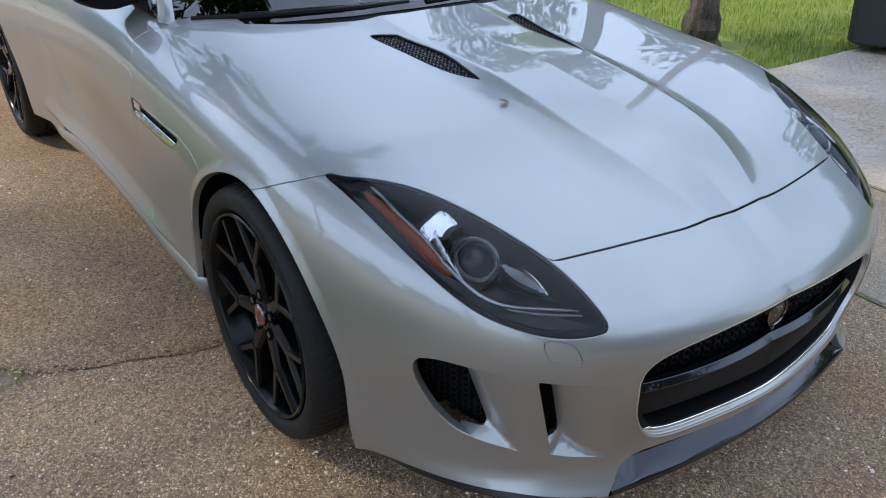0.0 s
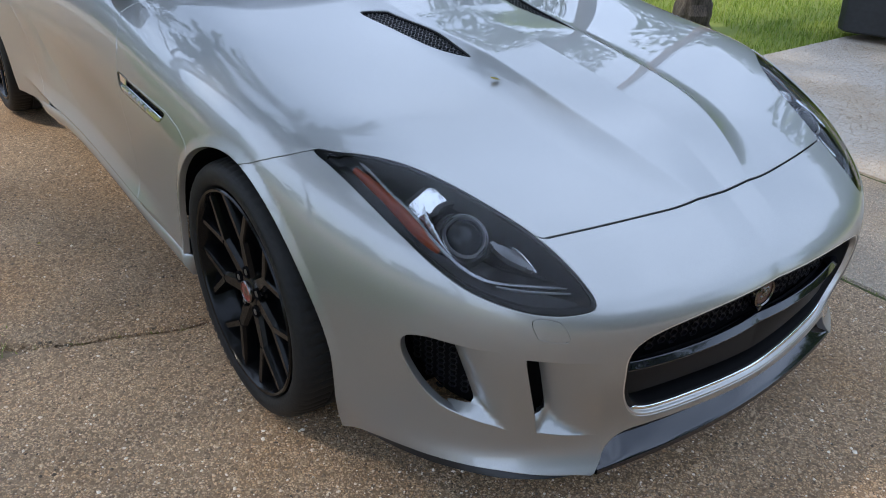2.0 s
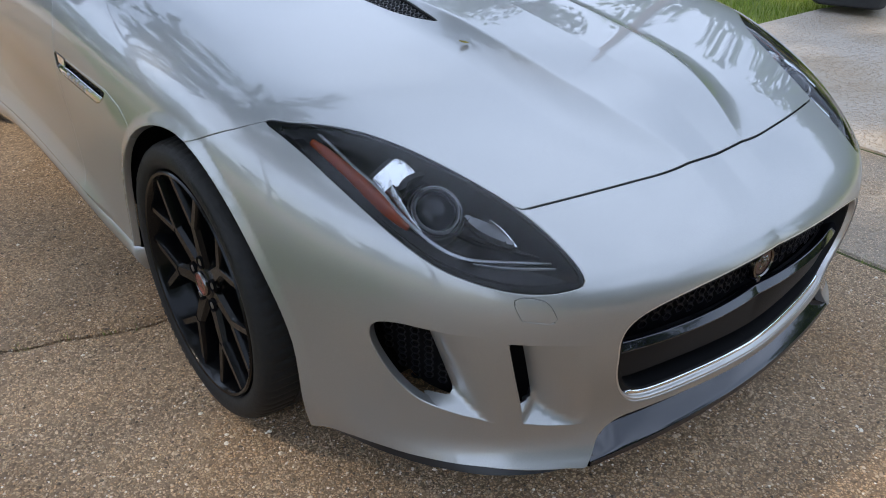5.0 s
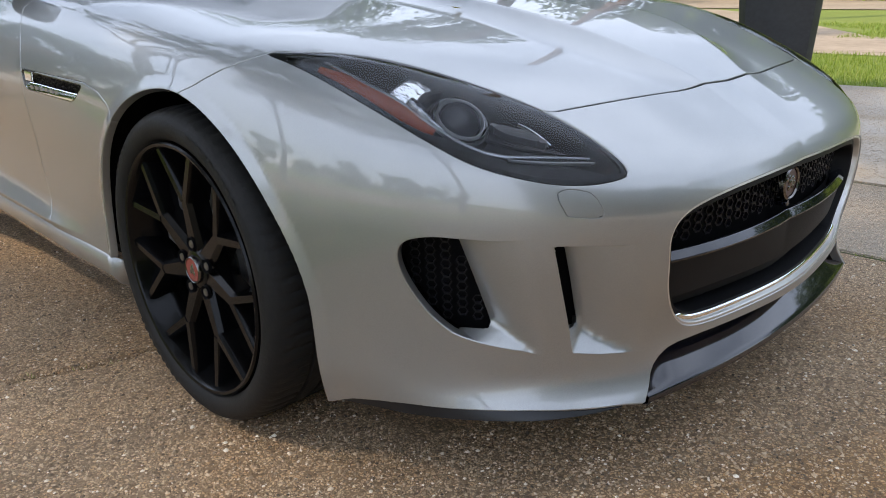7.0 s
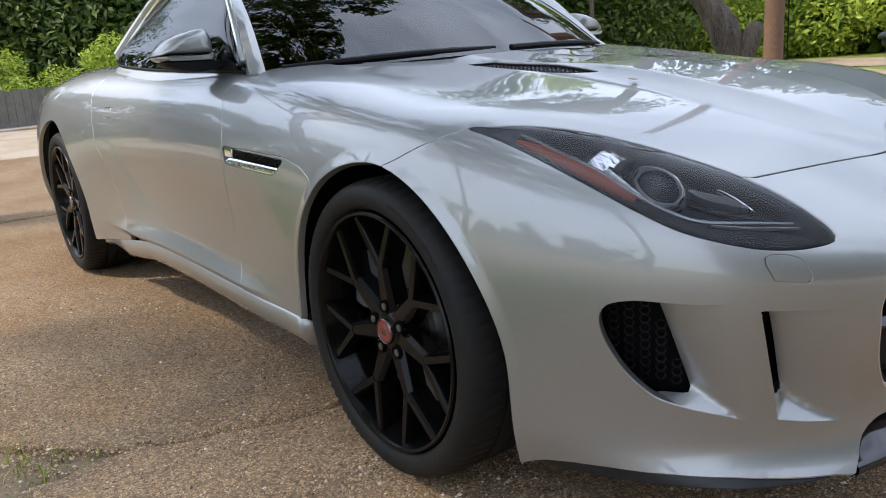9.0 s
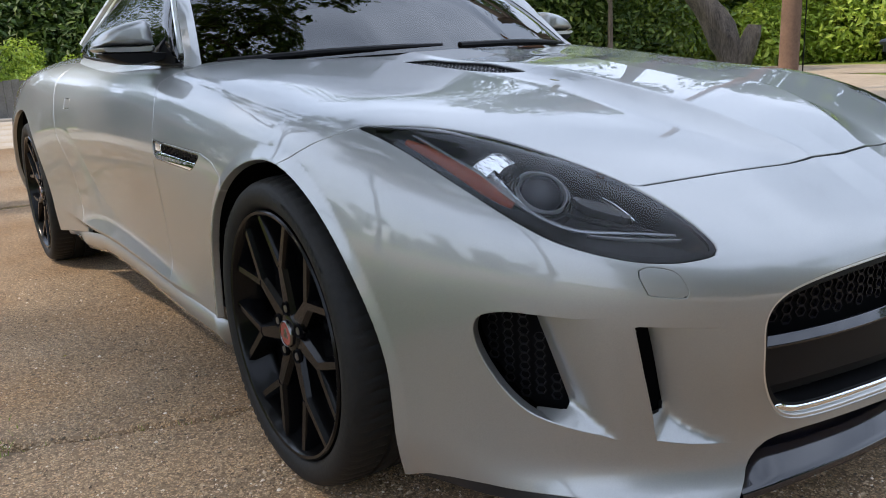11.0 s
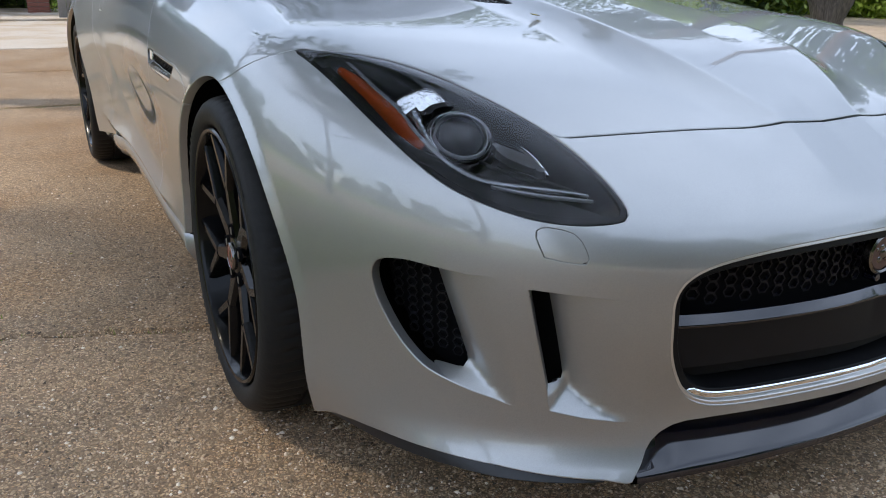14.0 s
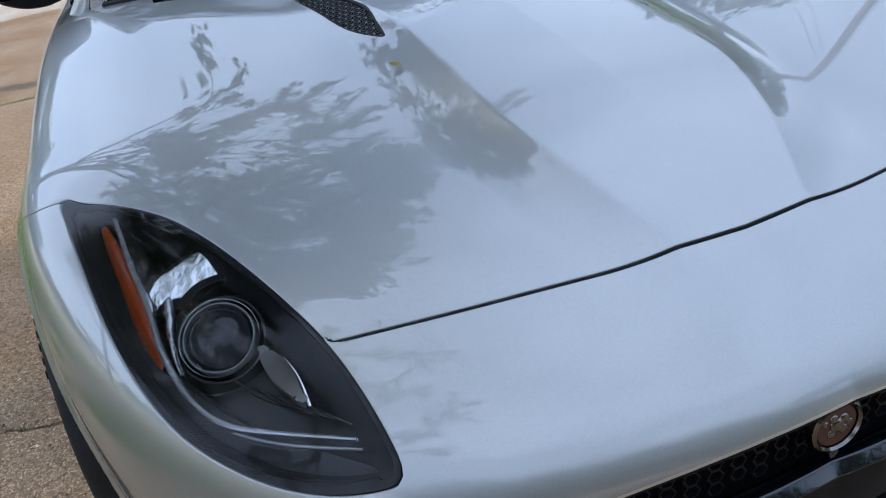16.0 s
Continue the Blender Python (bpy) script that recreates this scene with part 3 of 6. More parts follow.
def shut_line(p):
    """Positive in front of the line between bonnet and bumper."""
    return p[:, 0] - np.where(fall(p) < -0.182, natural([-0.68, -0.57, -0.468, -0.338, -0.182], [0.696, 0.693, 0.684, 0.664, 0.630], np.minimum(fall(p), -0.182)),
                              np.interp(fall(p), [-0.182, -0.02, 0.03, 0.05, 0.09, 0.13, 0.157, 0.3], [0.630, 0.222, 0.194, 0.180, 0.142, 0.094, 0.058, -0.10]))


def bonnet_back(p):
    """Positive in front of the bonnet's rear edge and the door's front edge."""
    return p[:, 0] - np.interp(fall(p), [-0.95, -0.80, -0.653, -0.52, -0.42, -0.27, -0.155, -0.09, -0.03, 0.03, 0.10, 0.19, 0.42, 0.55],
                               [-0.468, -0.47, -0.485, -0.515, -0.555, -0.635, -0.705, -0.775, -0.795, -0.765, -0.738, -0.734, -0.742, -0.70])


def door_back(p):
    return p[:, 0] - np.interp(p[:, 2], [0.30, 0.367, 0.524, 0.63, 0.83, 0.95], [-1.80, -1.85, -1.90, -2.0, -2.075, -2.06])


def fender_low(p):
    """Positive above the lower edge of the bonnet's flank."""
    return p[:, 2] - np.interp(p[:, 0], [-0.74, -0.36, -0.28, -0.235, -0.20, 0.2], [0.692, 0.684, 0.668, 0.645, 0.60, 0.3])


def arch(p):
    """Positive outside the wheel openings."""
    best = np.full(len(p), 9.0)
    for x0, half, high in ((0.017, 0.350, 0.372), (-2.622, 0.372, 0.39)):
        u, v = (p[:, 0] - x0) / half, np.maximum(p[:, 2] - 0.325, 0) / high
        k = np.where(u > 0, 1.86, 2.15)
        best = np.minimum(best, np.where(wide(p) > 0.45, ((np.abs(u) ** k + v**k) ** (1 / k) - 1) * half, 9))
    return best


def chin(p):
    """Positive above the bumper's lower edge."""
    a = np.degrees(np.arctan2(wide(p), p[:, 0]))
    return p[:, 2] - np.interp(a, [0, 20, 23.5, 25, 26.2, 27.2, 27.9, 28.8, 31, 41, 47, 54, 58, 61.5, 64.2, 66, 72], [0.267, 0.267, 0.265, 0.260, 0.249, 0.232, 0.205, 0.182, 0.187, 0.190, 0.187, 0.181, 0.175, 0.166, 0.151, 0.147, 0.145])


LAMP = on_top([(0.222, -0.017), (0.28, -0.008), (0.356, 0.005), (0.48, 0.033), (0.566, 0.049), (0.632, 0.047), (0.699, 0.013), (0.744, -0.037), (0.769, -0.094), (0.767, -0.120),
               (0.744, -0.139), (0.70, -0.158), (0.65, -0.171), (0.60, -0.175), (0.55, -0.173), (0.50, -0.168), (0.45, -0.160), (0.40, -0.147), (0.35, -0.126), (0.302, -0.091), (0.256, -0.045)], 6)
LAMP_LINE = LAMP
LAMP = lambda p: LAMP_LINE(p) + 0.0045
GRILLE = on_nose([(-12, 0.536), (0, 0.536), (9, 0.535), (17, 0.529), (22.5, 0.517), (25.3, 0.498), (26.4, 0.47), (26.4, 0.434), (25.9, 0.373), (24.3, 0.318), (22, 0.292), (17.9, 0.284), (9, 0.284), (0, 0.285), (-12, 0.285)], 6)
GRILLE_LINE = GRILLE
GRILLE = lambda p: GRILLE_LINE(p) + 0.004
SCOOP = on_nose([(54.6, 0.464), (53.6, 0.485), (51, 0.494), (47.9, 0.4925), (44.5, 0.489), (41.4, 0.486), (40.6, 0.43), (40, 0.36), (39.4, 0.287), (42, 0.291), (44.6, 0.299), (47, 0.309), (49.2, 0.323), (51.5, 0.355), (53.3, 0.395), (54.4, 0.432)], 3)
SLOT = on_nose([(39.1, 0.479), (34, 0.474), (29.8, 0.469), (29.0, 0.40), (28.4, 0.33), (27.9, 0.267), (30.5, 0.268), (33.3, 0.272), (36.6, 0.281), (37.0, 0.32), (38.1, 0.40)], 0)
WASHER = on_nose([(38.6, 0.5635), (35.4, 0.559), (34.1, 0.528), (34.5, 0.519), (37.4, 0.5245), (37.9, 0.53)], 3)
SIDE_VENT = on_flank([(-0.735, 0.690), (-0.37, 0.678), (-0.36, 0.672), (-0.405, 0.640), (-0.43, 0.634), (-0.70, 0.640), (-0.722, 0.650)])
BONNET_VENT = on_top([(-0.372, -0.585), (-0.345, -0.655), (-0.30, -0.663), (-0.15, -0.672), (-0.03, -0.648), (0.045, -0.628), (0.028, -0.613), (-0.07, -0.588), (-0.22, -0.585)], 4)
HANDLE = on_flank([(-1.90, 0.735), (-1.83, 0.735), (-1.83, 0.778), (-1.90, 0.778)])

SKIN = skin_mesh()
gap = 0.0028
right_side, left_side = (lambda p: -p[:, 1] - 0.001), (lambda p: p[:, 1] - 0.001)
FRONT = clip(*SKIN, lambda p: p[:, 0] + 0.9)
ahead = clip(*FRONT, lambda p: p[:, 0] + 0.12)

IN1, OP1 = ((0.285, 0.487), (39.2, 41.6)), ((0.318, 0.49), (45.0, 48.9))
IN2, OP2 = ((0.266, 0.469), (27.7, 29.9)), ((0.318, 0.478), (35.4, 37.6))


def flush_line(p):
    """Where the scoops' floors run out level with the bumper."""
    a, z = np.degrees(np.arctan2(wide(p), p[:, 0])), p[:, 2]
    one = (np.abs(SCOOP(p)) < 0.002) & (a < np.interp(z, *IN1) + 0.9) & (z > 0.288) & (z < 0.485)
    two = (np.abs(SLOT(p)) < 0.002) & (a < np.interp(z, *IN2) + 0.9) & (z > 0.269) & (z < 0.467)
    return one | two


bumper = cut_by(ahead, lambda p: shut_line(p) - 0.0036, lambda p: -LAMP(p) - 0.0015, arch, chin, lambda p: -GRILLE(p), lambda p: -SCOOP(p), lambda p: -SLOT(p), lambda p: -WASHER(p) - 0.0012)
front_bumper = panel("front_bumper", bumper, PAINT, car, "silver painted front bumper with scooped side intakes", depth=0.020, round_=0.003, plain=flush_line)
bonnet_mesh = cut_by(FRONT, lambda p: -shut_line(p) - 0.003, lambda p: bonnet_back(p) - gap, lambda p: -LAMP(p) - 0.002, arch, lambda p: fender_low(p) - 0.001, lambda p: -BONNET_VENT(p))
bonnet = panel("bonnet", bonnet_mesh, PAINT, car, "long clamshell bonnet with a raised middle and two vents")

lining = cut_by(SKIN, lambda p: p[:, 2] - 0.30, lambda p: arch(p) - 0.012, lambda p: -LAMP(p) - 0.012, lambda p: np.maximum(-GRILLE(p), -p[:, 0]) - 0.012, lambda p: -SCOOP(p) - 0.012, lambda p: -SLOT(p) - 0.012, lambda p: -BONNET_VENT(p) - 0.006, lambda p: -SIDE_VENT(p) - 0.006,
                lambda p: np.maximum(bonnet_back(p) + 0.01, wide(p) - 0.79))
# black inner sheet: panel gaps get their shade from its colour
panel("inner_lining", lining, RECESS_SHADE, car, "", depth=0, shift=0.012)


def ramp(p, n, inner, opening, deep, power, zone, low):
    """Sinks a scoop's floor from flush at its inner line to its full depth at the opening."""
    a, z = np.degrees(np.arctan2(wide(p), p[:, 0])), p[:, 2]
    lo, hi = np.interp(z, inner[0], inner[1]), np.interp(z, opening[0], opening[1])
    t = np.clip((a - lo) / (hi - lo), 0, 1.6)
    d = deep * t**power
    w = 1 - ease(low - 0.012, low + 0.022, z)
    d = d * (1 - w) + w * np.minimum(d, 1.15 * np.maximum(zone(p), 0) + 0.001)
    return p - n * d[:, None]


for side, where in (("right", right_side), ("left", left_side)):
    for zone, inner, opening, deep, low in ((SCOOP, IN1, OP1, 0.042, 0.318), (SLOT, IN2, OP2, 0.040, 0.317)):
        def ramp_test(p):
            return np.interp(p[:, 2], *opening) - np.degrees(np.arctan2(wide(p), p[:, 0]))
        whole = cut_by(ahead, where, lambda p: zone(p))
        floor_ = clip(*whole, lambda p: np.maximum(ramp_test(p) * DEG, low - p[:, 2]))
        panel("intake_ramp", floor_, PAINT, front_bumper, "silver ramp sinking into an air intake", depth=0.02, shape=lambda p, n: ramp(p, n, inner, opening, deep, 1.8, zone, low), round_=0.001, plain=flush_line)
        # black sheet closing the intake, its colour standing for the shade within
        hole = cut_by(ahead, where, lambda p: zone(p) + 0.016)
        panel("intake_back", hole, RECESS_SHADE, front_bumper, "", depth=0.05, shift=0.064)
    panel("washer_seat", cut_by(ahead, where, lambda p: WASHER(p) + 0.006), RECESS_SHADE, front_bumper, "", depth=0, shift=0.006)
    panel("washer_cover", cut_by(ahead, where, lambda p: WASHER(p) - 0.0012), PAINT, front_bumper, "", depth=0.01, round_=0.001)
    panel("lower_valance", cut_by(ahead, where, lambda p: -chin(p) - 0.002, lambda p: p[:, 2] - np.interp(np.degrees(np.arctan2(wide(p), p[:, 0])), [31, 45, 55, 64], [0.185, 0.168, 0.152, 0.147]), arch, lambda p: wide(p) - 0.45), VALANCE, front_bumper, "black plastic strip under the bumper", depth=0.02, shift=0.010)
    panel("wing_cap", cut_by(ahead, where, lambda p: chin(p) + 0.07, lambda p: 0.232 - p[:, 2], lambda p: wide(p) - 0.395, lambda p: 0.432 - wide(p)), BLACK_GLOSS, front_bumper, "", depth=0, shift=0.03)


def cells(u0, u1, v0, v1, size, keep, at, wire, name, parent, mat=None, deep=0.006):
    """A honeycomb screen laid over a surface: at(u, v) gives the place and the normal there."""
    h = size * math.sqrt(3) / 2
    verts, faces = [], []
    rows = int((v1 - v0) / h) + 1
    for j in range(rows):
        for i in range(int((u1 - u0) / (1.5 * size)) + 1):
            cu, cv = u0 + i * 1.5 * size, v0 + j * h + (h / 2 if i % 2 else 0)
            if not keep(cu, cv):
                continue
            b = len(verts)
            for r, lift in ((size / math.sqrt(3) * 1.02, 0.0), (size / math.sqrt(3) * (1 - wire), 0.0), (size / math.sqrt(3) * (1 - wire * 1.3), -deep)):
                for k in range(6):
                    a = math.pi / 3 * k
                    p, n = at(cu + r * math.cos(a), cv + r * math.sin(a) * 0.85)
                    verts.append(tuple(np.asarray(p) + np.asarray(n) * lift))
            for k in range(6):
                m = (k + 1) % 6
                faces += [(b + k, b + m, b + 6 + m, b + 6 + k), (b + 6 + k, b + 6 + m, b + 12 + m, b + 12 + k)]
    return put(name, mesh_of(name, verts, faces, mat or MESH_BLACK, smooth=False), parent)


def nose_at(deep, sign):
    """Places on the nose by distance round it and height, sunk by deep."""
    def at(u, v):
        a = radians(u / DEG)
        r = float(tensor(RA, RZ, RT, np.array([abs(u) / DEG]), np.array([v]))[0]) - deep
        return (r * math.cos(a), sign * r * math.sin(a), v), (math.cos(a), sign * math.sin(a), 0)
    return at


def pick(f, u, v):
    """A test made for skin points, asked at one place round the nose."""
    a = radians(abs(u) / DEG)
    r = float(tensor(RA, RZ, RT, np.array([abs(u) / DEG]), np.array([v]))[0])
    return float(f(np.array([[r * math.cos(a), r * math.sin(a), v]]))[0])


for sign in (-1, 1):
    cells(DEG * 44.6, DEG * 54.5, 0.325, 0.495, 0.0185, lambda u, v: pick(SCOOP, u, v) > -0.002 and u / DEG > np.interp(v, *OP1) + 0.2 and v > 0.330, nose_at(0.054, sign), 0.17, "intake_mesh", front_bumper, INTAKE_BLACK)

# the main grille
# the sheet behind the mesh is painted as deep shade
grille_back = panel("grille", clip(*ahead, lambda p: GRILLE(p) + 0.004), RECESS_SHADE, car, "wide oval grille with honeycomb mesh and black crossbar", depth=0, shift=0.075)
panel("grille_frame", cut_by(ahead, lambda p: GRILLE(p) + 0.001, lambda p: 0.0050 - GRILLE(p)), GRILLE_TRIM, grille_back, "thin silver surround", depth=0.04, shift=0.003, round_=0.002)
panel("grille_inner_frame", cut_by(ahead, lambda p: GRILLE(p) - 0.0065, lambda p: 0.017 - GRILLE(p)), BLACK_PLASTIC, grille_back, "", depth=0.05, shift=0.016, round_=0.003)
bar_z = lambda p: 0.422 + 0 * p[:, 0]
panel("crossbar", cut_by(ahead, lambda p: GRILLE(p) - 0.012, lambda p: 0.0060 - np.abs(p[:, 2] - bar_z(p))), BLACK_GLOSS, grille_back, "gloss black crossbar", depth=0.05, round_=0.006,
      shape=lambda p, n: p - n * (0.029 - 0.75 * (bar_z(p) - p[:, 2]))[:, None])
panel("plate_plinth", cut_by(ahead, lambda p: GRILLE(p) - 0.014, lambda p: bar_z(p) - 0.0135 - p[:, 2], lambda p: p[:, 2] - 0.334), BLACK_PLASTIC, grille_back, "flat black plate mount", depth=0.03, shift=0.030, round_=0.004)
panel("lower_blade", cut_by(ahead, lambda p: GRILLE(p) - 0.014, lambda p: 0.326 - p[:, 2], lambda p: p[:, 2] - 0.304), BLACK_PLASTIC, grille_back, "", depth=0.03, round_=0.004,
      shape=lambda p, n: p - n * (0.056 - 0.2 * (0.326 - p[:, 2]))[:, None])
panel("chrome_strip", cut_by(ahead, lambda p: GRILLE(p) - 0.0085, lambda p: 0.0132 - GRILLE(p), lambda p: 0.306 - p[:, 2]), CHROME, grille_back, "bright chrome strip", depth=0.02, round_=0.005, shift=0.010)
for sign in (-1, 1):
    cells(0.0 if sign < 0 else 0.03, DEG * 26.5, 0.436, 0.535, 0.021, lambda u, v: pick(GRILLE, u, v) > 0.012 and v > 0.442, nose_at(0.060, sign), 0.2, "upper_mesh", grille_back)
    cells(0.0 if sign < 0 else 0.03, DEG * 26.5, 0.292, 0.345, 0.021, lambda u, v: pick(GRILLE, u, v) > 0.012, nose_at(0.062, sign), 0.22, "lower_mesh", grille_back)
badge = part("badge", lathe([(0, 0.012), (0.026, 0.012), (0.0285, 0.010), (0.0285, 0.004)], 40, axis="y"), BADGE_ENAMEL, grille_back, "round dark red badge in a chrome ring", at=pose(0.832, 0, 0.483, 0, -6, -90))
part("badge_ring", lathe([(0.0285, 0.004), (0.0285, 0.013), (0.031, 0.016), (0.0345, 0.013), (0.036, 0.004)], 40, axis="y"), DARK_CHROME, badge)
relief = bmesh.new()
for a, r, s in ((0, 0.0, 0.010), (60, 0.011, 0.006), (140, 0.011, 0.007), (215, 0.012, 0.006), (300, 0.012, 0.006), (20, 0.017, 0.004), (180, 0.018, 0.004)):
    bmesh.ops.create_icosphere(relief, subdivisions=2, radius=s, matrix=Matrix.Translation((r * math.cos(radians(a)), 0.012, r * math.sin(radians(a)))) @ Matrix.Diagonal((1, 0.4, 1, 1)))
part("badge_relief", relief, DARK_CHROME, badge)
part("sensor", lathe([(0, 0.004), (0.006, 0.003), (0.007, 0.0), (0.007, -0.02)], 20, axis="y"), BLACK_GLOSS, grille_back, at=pose(0.840, 0, 0.441, 0, 0, -90))

# splitter under the nose
rows = []
for y in np.linspace(-0.440, 0.440, 49):
    tip = 0.868 - 0.24 * y * y
    end = max(abs(y) - 0.36, 0)
    profile_ = [(0.130, 0.284), (0.100, 0.2635), (0.070, 0.2425), (0.045, 0.2240), (0.025, 0.2085), (0.010, 0.1965), (0.003, 0.1905), (0.0, 0.186), (0.001, 0.176), (0.012, 0.169), (0.16, 0.164)]
    rows.append([(tip - d, y, h - max(h - 0.19, 0) * 9.4 * end) for d, h in profile_])
v, f = ribbon(rows)
splitter = put("splitter", mesh_of("splitter", v, f, BLACK_GLOSS), car, "gloss black front splitter lip")
splitter.data.set_sharp_from_angle(angle=radians(50))
part("underbody", box(-3.3, 0.36, -0.70, 0.70, 0.165, 0.19, box(0.36, 0.70, -0.45, 0.45, 0.166, 0.19)), RECESS_SHADE, car)
# unseen filler block, painted as the shade inside the car
part("underbody_core", box(-3.2, 0.40, -0.50, 0.50, 0.192, 0.70), RECESS_SHADE, car)

# bonnet vents
for side, where in (("right", right_side), ("left", left_side)):
    # vent floor coloured near black in place of the shade under the mesh
    vent = panel("bonnet_vent", cut_by(FRONT, where, lambda p: BONNET_VENT(p) + 0.003), RECESS_SHADE, bonnet, "black honeycomb bonnet vent", depth=0, shift=0.014)
    panel("vent_frame", cut_by(FRONT, where, lambda p: BONNET_VENT(p) - 0.0005, lambda p: 0.0055 - BONNET_VENT(p)), BLACK_PLASTIC, vent, "", depth=0.02, shift=0.002, round_=0.002)
    sign = -1 if side == "right" else 1

    def top_at(u, v):
        p = np.array([[u, v, float(tensor(HX, HY, HT, np.array([u]), np.array([v]))[0]) + float(bulge(np.array([u]), np.array([v]))[0])]])
        return (p[0, 0], sign * p[0, 1], p[0, 2] - 0.008), (0, 0, 1)

    def in_vent(u, v):
        q = top_at(u, v)[0]
        return float(BONNET_VENT(np.array([[q[0], abs(q[1]), q[2] + 0.008]]))[0]) > 0.001
    cells(-0.40, 0.05, 0.17, 0.30, 0.0155, in_vent, top_at, 0.20, "vent_mesh", vent, VENT_MESH, 0.010)

# flanks
LOW = lambda p: p[:, 2] - np.interp(p[:, 0], [-2.3, -1.85, -1.6, -0.3], [0.20, 0.26, 0.288, 0.288])
REAR = clip(*SKIN, lambda p: 0.1 - p[:, 0])
for side, where in (("right", right_side), ("left", left_side)):
    flank = cut_by(REAR, where, lambda p: wide(p) - 0.55)
    fender = panel("lower_fender", cut_by(flank, lambda p: bonnet_back(p) - gap, lambda p: -fender_low(p) - 0.003, arch, LOW, lambda p: -SIDE_VENT(p), lambda p: -p[:, 0] - 0.2), PAINT, car, "silver fender panel behind the front wheel", round_=0.003)
    back_ = panel("side_vent", cut_by(flank, lambda p: SIDE_VENT(p) + 0.004), RECESS_SHADE, fender, "side vent with black mesh and a chrome lower trim", depth=0, shift=0.03)
    panel("vent_trim", cut_by(flank, lambda p: SIDE_VENT(p) - 0.001, lambda p: 0.655 - p[:, 2] - 0.02 * (p[:, 0] + 0.45)), CHROME, back_, "chrome trim bar", depth=0.02, round_=0.003, shape=lambda p, n: p - n * (0.001 + 0.55 * np.maximum(p[:, 2] - 0.648, 0))[:, None])
    panel("vent_end", cut_by(flank, lambda p: SIDE_VENT(p) - 0.001, lambda p: -p[:, 0] - 0.675, lambda p: p[:, 2] - 0.664), CHROME, back_, "", depth=0.02, round_=0.003, shift=0.003)
    panel("vent_rim", cut_by(flank, lambda p: SIDE_VENT(p) - 0.0005, lambda p: 0.0022 - SIDE_VENT(p)), DARK_CHROME, back_, "", depth=0.012, round_=0.001)
    sign = -1 if side == "right" else 1
    for k in range(6):
        put("letter_bar", mesh_of("letter_bar", [(-0.66 + k * 0.032 + a, sign * (0.868 + b), 0.6475 + c) for a in (0, 0.017) for b in (0, 0.002) for c in (0, 0.008)],
            [(0, 1, 3, 2), (4, 6, 7, 5), (0, 4, 5, 1), (2, 3, 7, 6), (1, 5, 7, 3), (0, 2, 6, 4)], SATIN, smooth=False), back_)
    cells(-0.665, -0.37, 0.652, 0.69, 0.0125, lambda u, v: float(SIDE_VENT(np.array([[u, 0.86, v]]))[0]) > 0.002 and v > 0.656, lambda u, v: ((u, sign * 0.851, v), (0, sign, 0)), 0.26, "vent_mesh", back_)
    door = panel("door", cut_by(flank, lambda p: -bonnet_back(p) - gap, lambda p: door_back(p) - gap, LOW, lambda p: p[:, 2] - 0.2905, lambda p: -HANDLE(p), lambda p: -SIDE_VENT(p) - 0.002), PAINT, car, "silver coupe door with a flush handle", round_=0.003)
    panel("door_handle", cut_by(flank, lambda p: HANDLE(p) - 0.0048), PAINT, door, "", depth=0.012, round_=0.002)
    panel("rear_quarter", cut_by(flank, lambda p: -door_back(p) - gap, arch, LOW), PAINT, car, "silver rear haunch over the rear wheel", round_=0.004)
    s = -1 if side == "right" else 1
    grid = []
    for x in np.linspace(-2.20, -0.33, 60):
        y0 = float(tensor(WX, RZ, WT, np.array([x]), np.array([0.29]))[0]) + float(crease(np.array([x]), np.array([0.29]))[0])
        back_in = float(ease(1.86, 2.18, np.array(-x)))
        y0 -= 0.030 * back_in
        drop = float(np.interp(x, [-2.3, -1.85, -1.6, -0.3], [0.20, 0.26, 0.288, 0.288]))
        grid.append([(x, s * (y0 - 0.004), drop - 0.001), (x, s * (y0 + 0.003), drop - 0.007), (x, s * (y0 + 0.001), drop - 0.045 * (1 - 0.6 * back_in)), (x, s * (y0 - 0.014), drop - 0.072 * (1 - 0.6 * back_in)), (x, s * (y0 - 0.10), drop - 0.10 * (1 - 0.6 * back_in))])
    grid.append([(-0.329, s * (y0 - 0.05), 0.262)] * 5)
    v, f = ribbon(grid)
    put("sill", mesh_of("sill", v, f if s < 0 else f[:, ::-1], PAINT), car, "silver sill along the car's flank")
    for x0, half, high, reach in ((0.017, 0.362, 0.382, 0.845), (-2.622, 0.382, 0.40, 0.90)):
        grid = []
        for a in np.linspace(-0.40, math.pi + 0.02, 40):
            c, d = math.cos(a), math.sin(a)
            x = x0 + half * (abs(c) ** (2 / 2.15)) * (1 if c > 0 else -1) if d > 0 else x0 + half * (1 if c > 0 else -1)
            z = 0.325 + high * max(d, 0) ** (2 / 2.15) if d > 0 else 0.325 + 0.36 * d
            out_y = np.linspace(0.5, 0.95, 90)
            rim_y = min(reach, float(out_y[np.argmax(skin(x + 0 * out_y, out_y, max(z, 0.15) + 0 * out_y) > 0)]) - 0.022 - (0.06 if d < 0.08 else 0.0))
            grid.append([(x, s * rim_y, z), (x, s * 0.40, z)])
        grid = np.array(grid)
        v, f = ribbon(grid)
        # well liner in the shade black, so its darkness is in the colour
        put("wheel_well", mesh_of("wheel_well", v, f, RECESS_SHADE), car)

# tail and closing top behind the cabin
tail = cut_by(SKIN, lambda p: -p[:, 0] - 2.35, lambda p: 0.5535 - wide(p), lambda p: p[:, 2] - 0.5)
panel("boot_lid", tail, PAINT, car, "", depth=0.01)


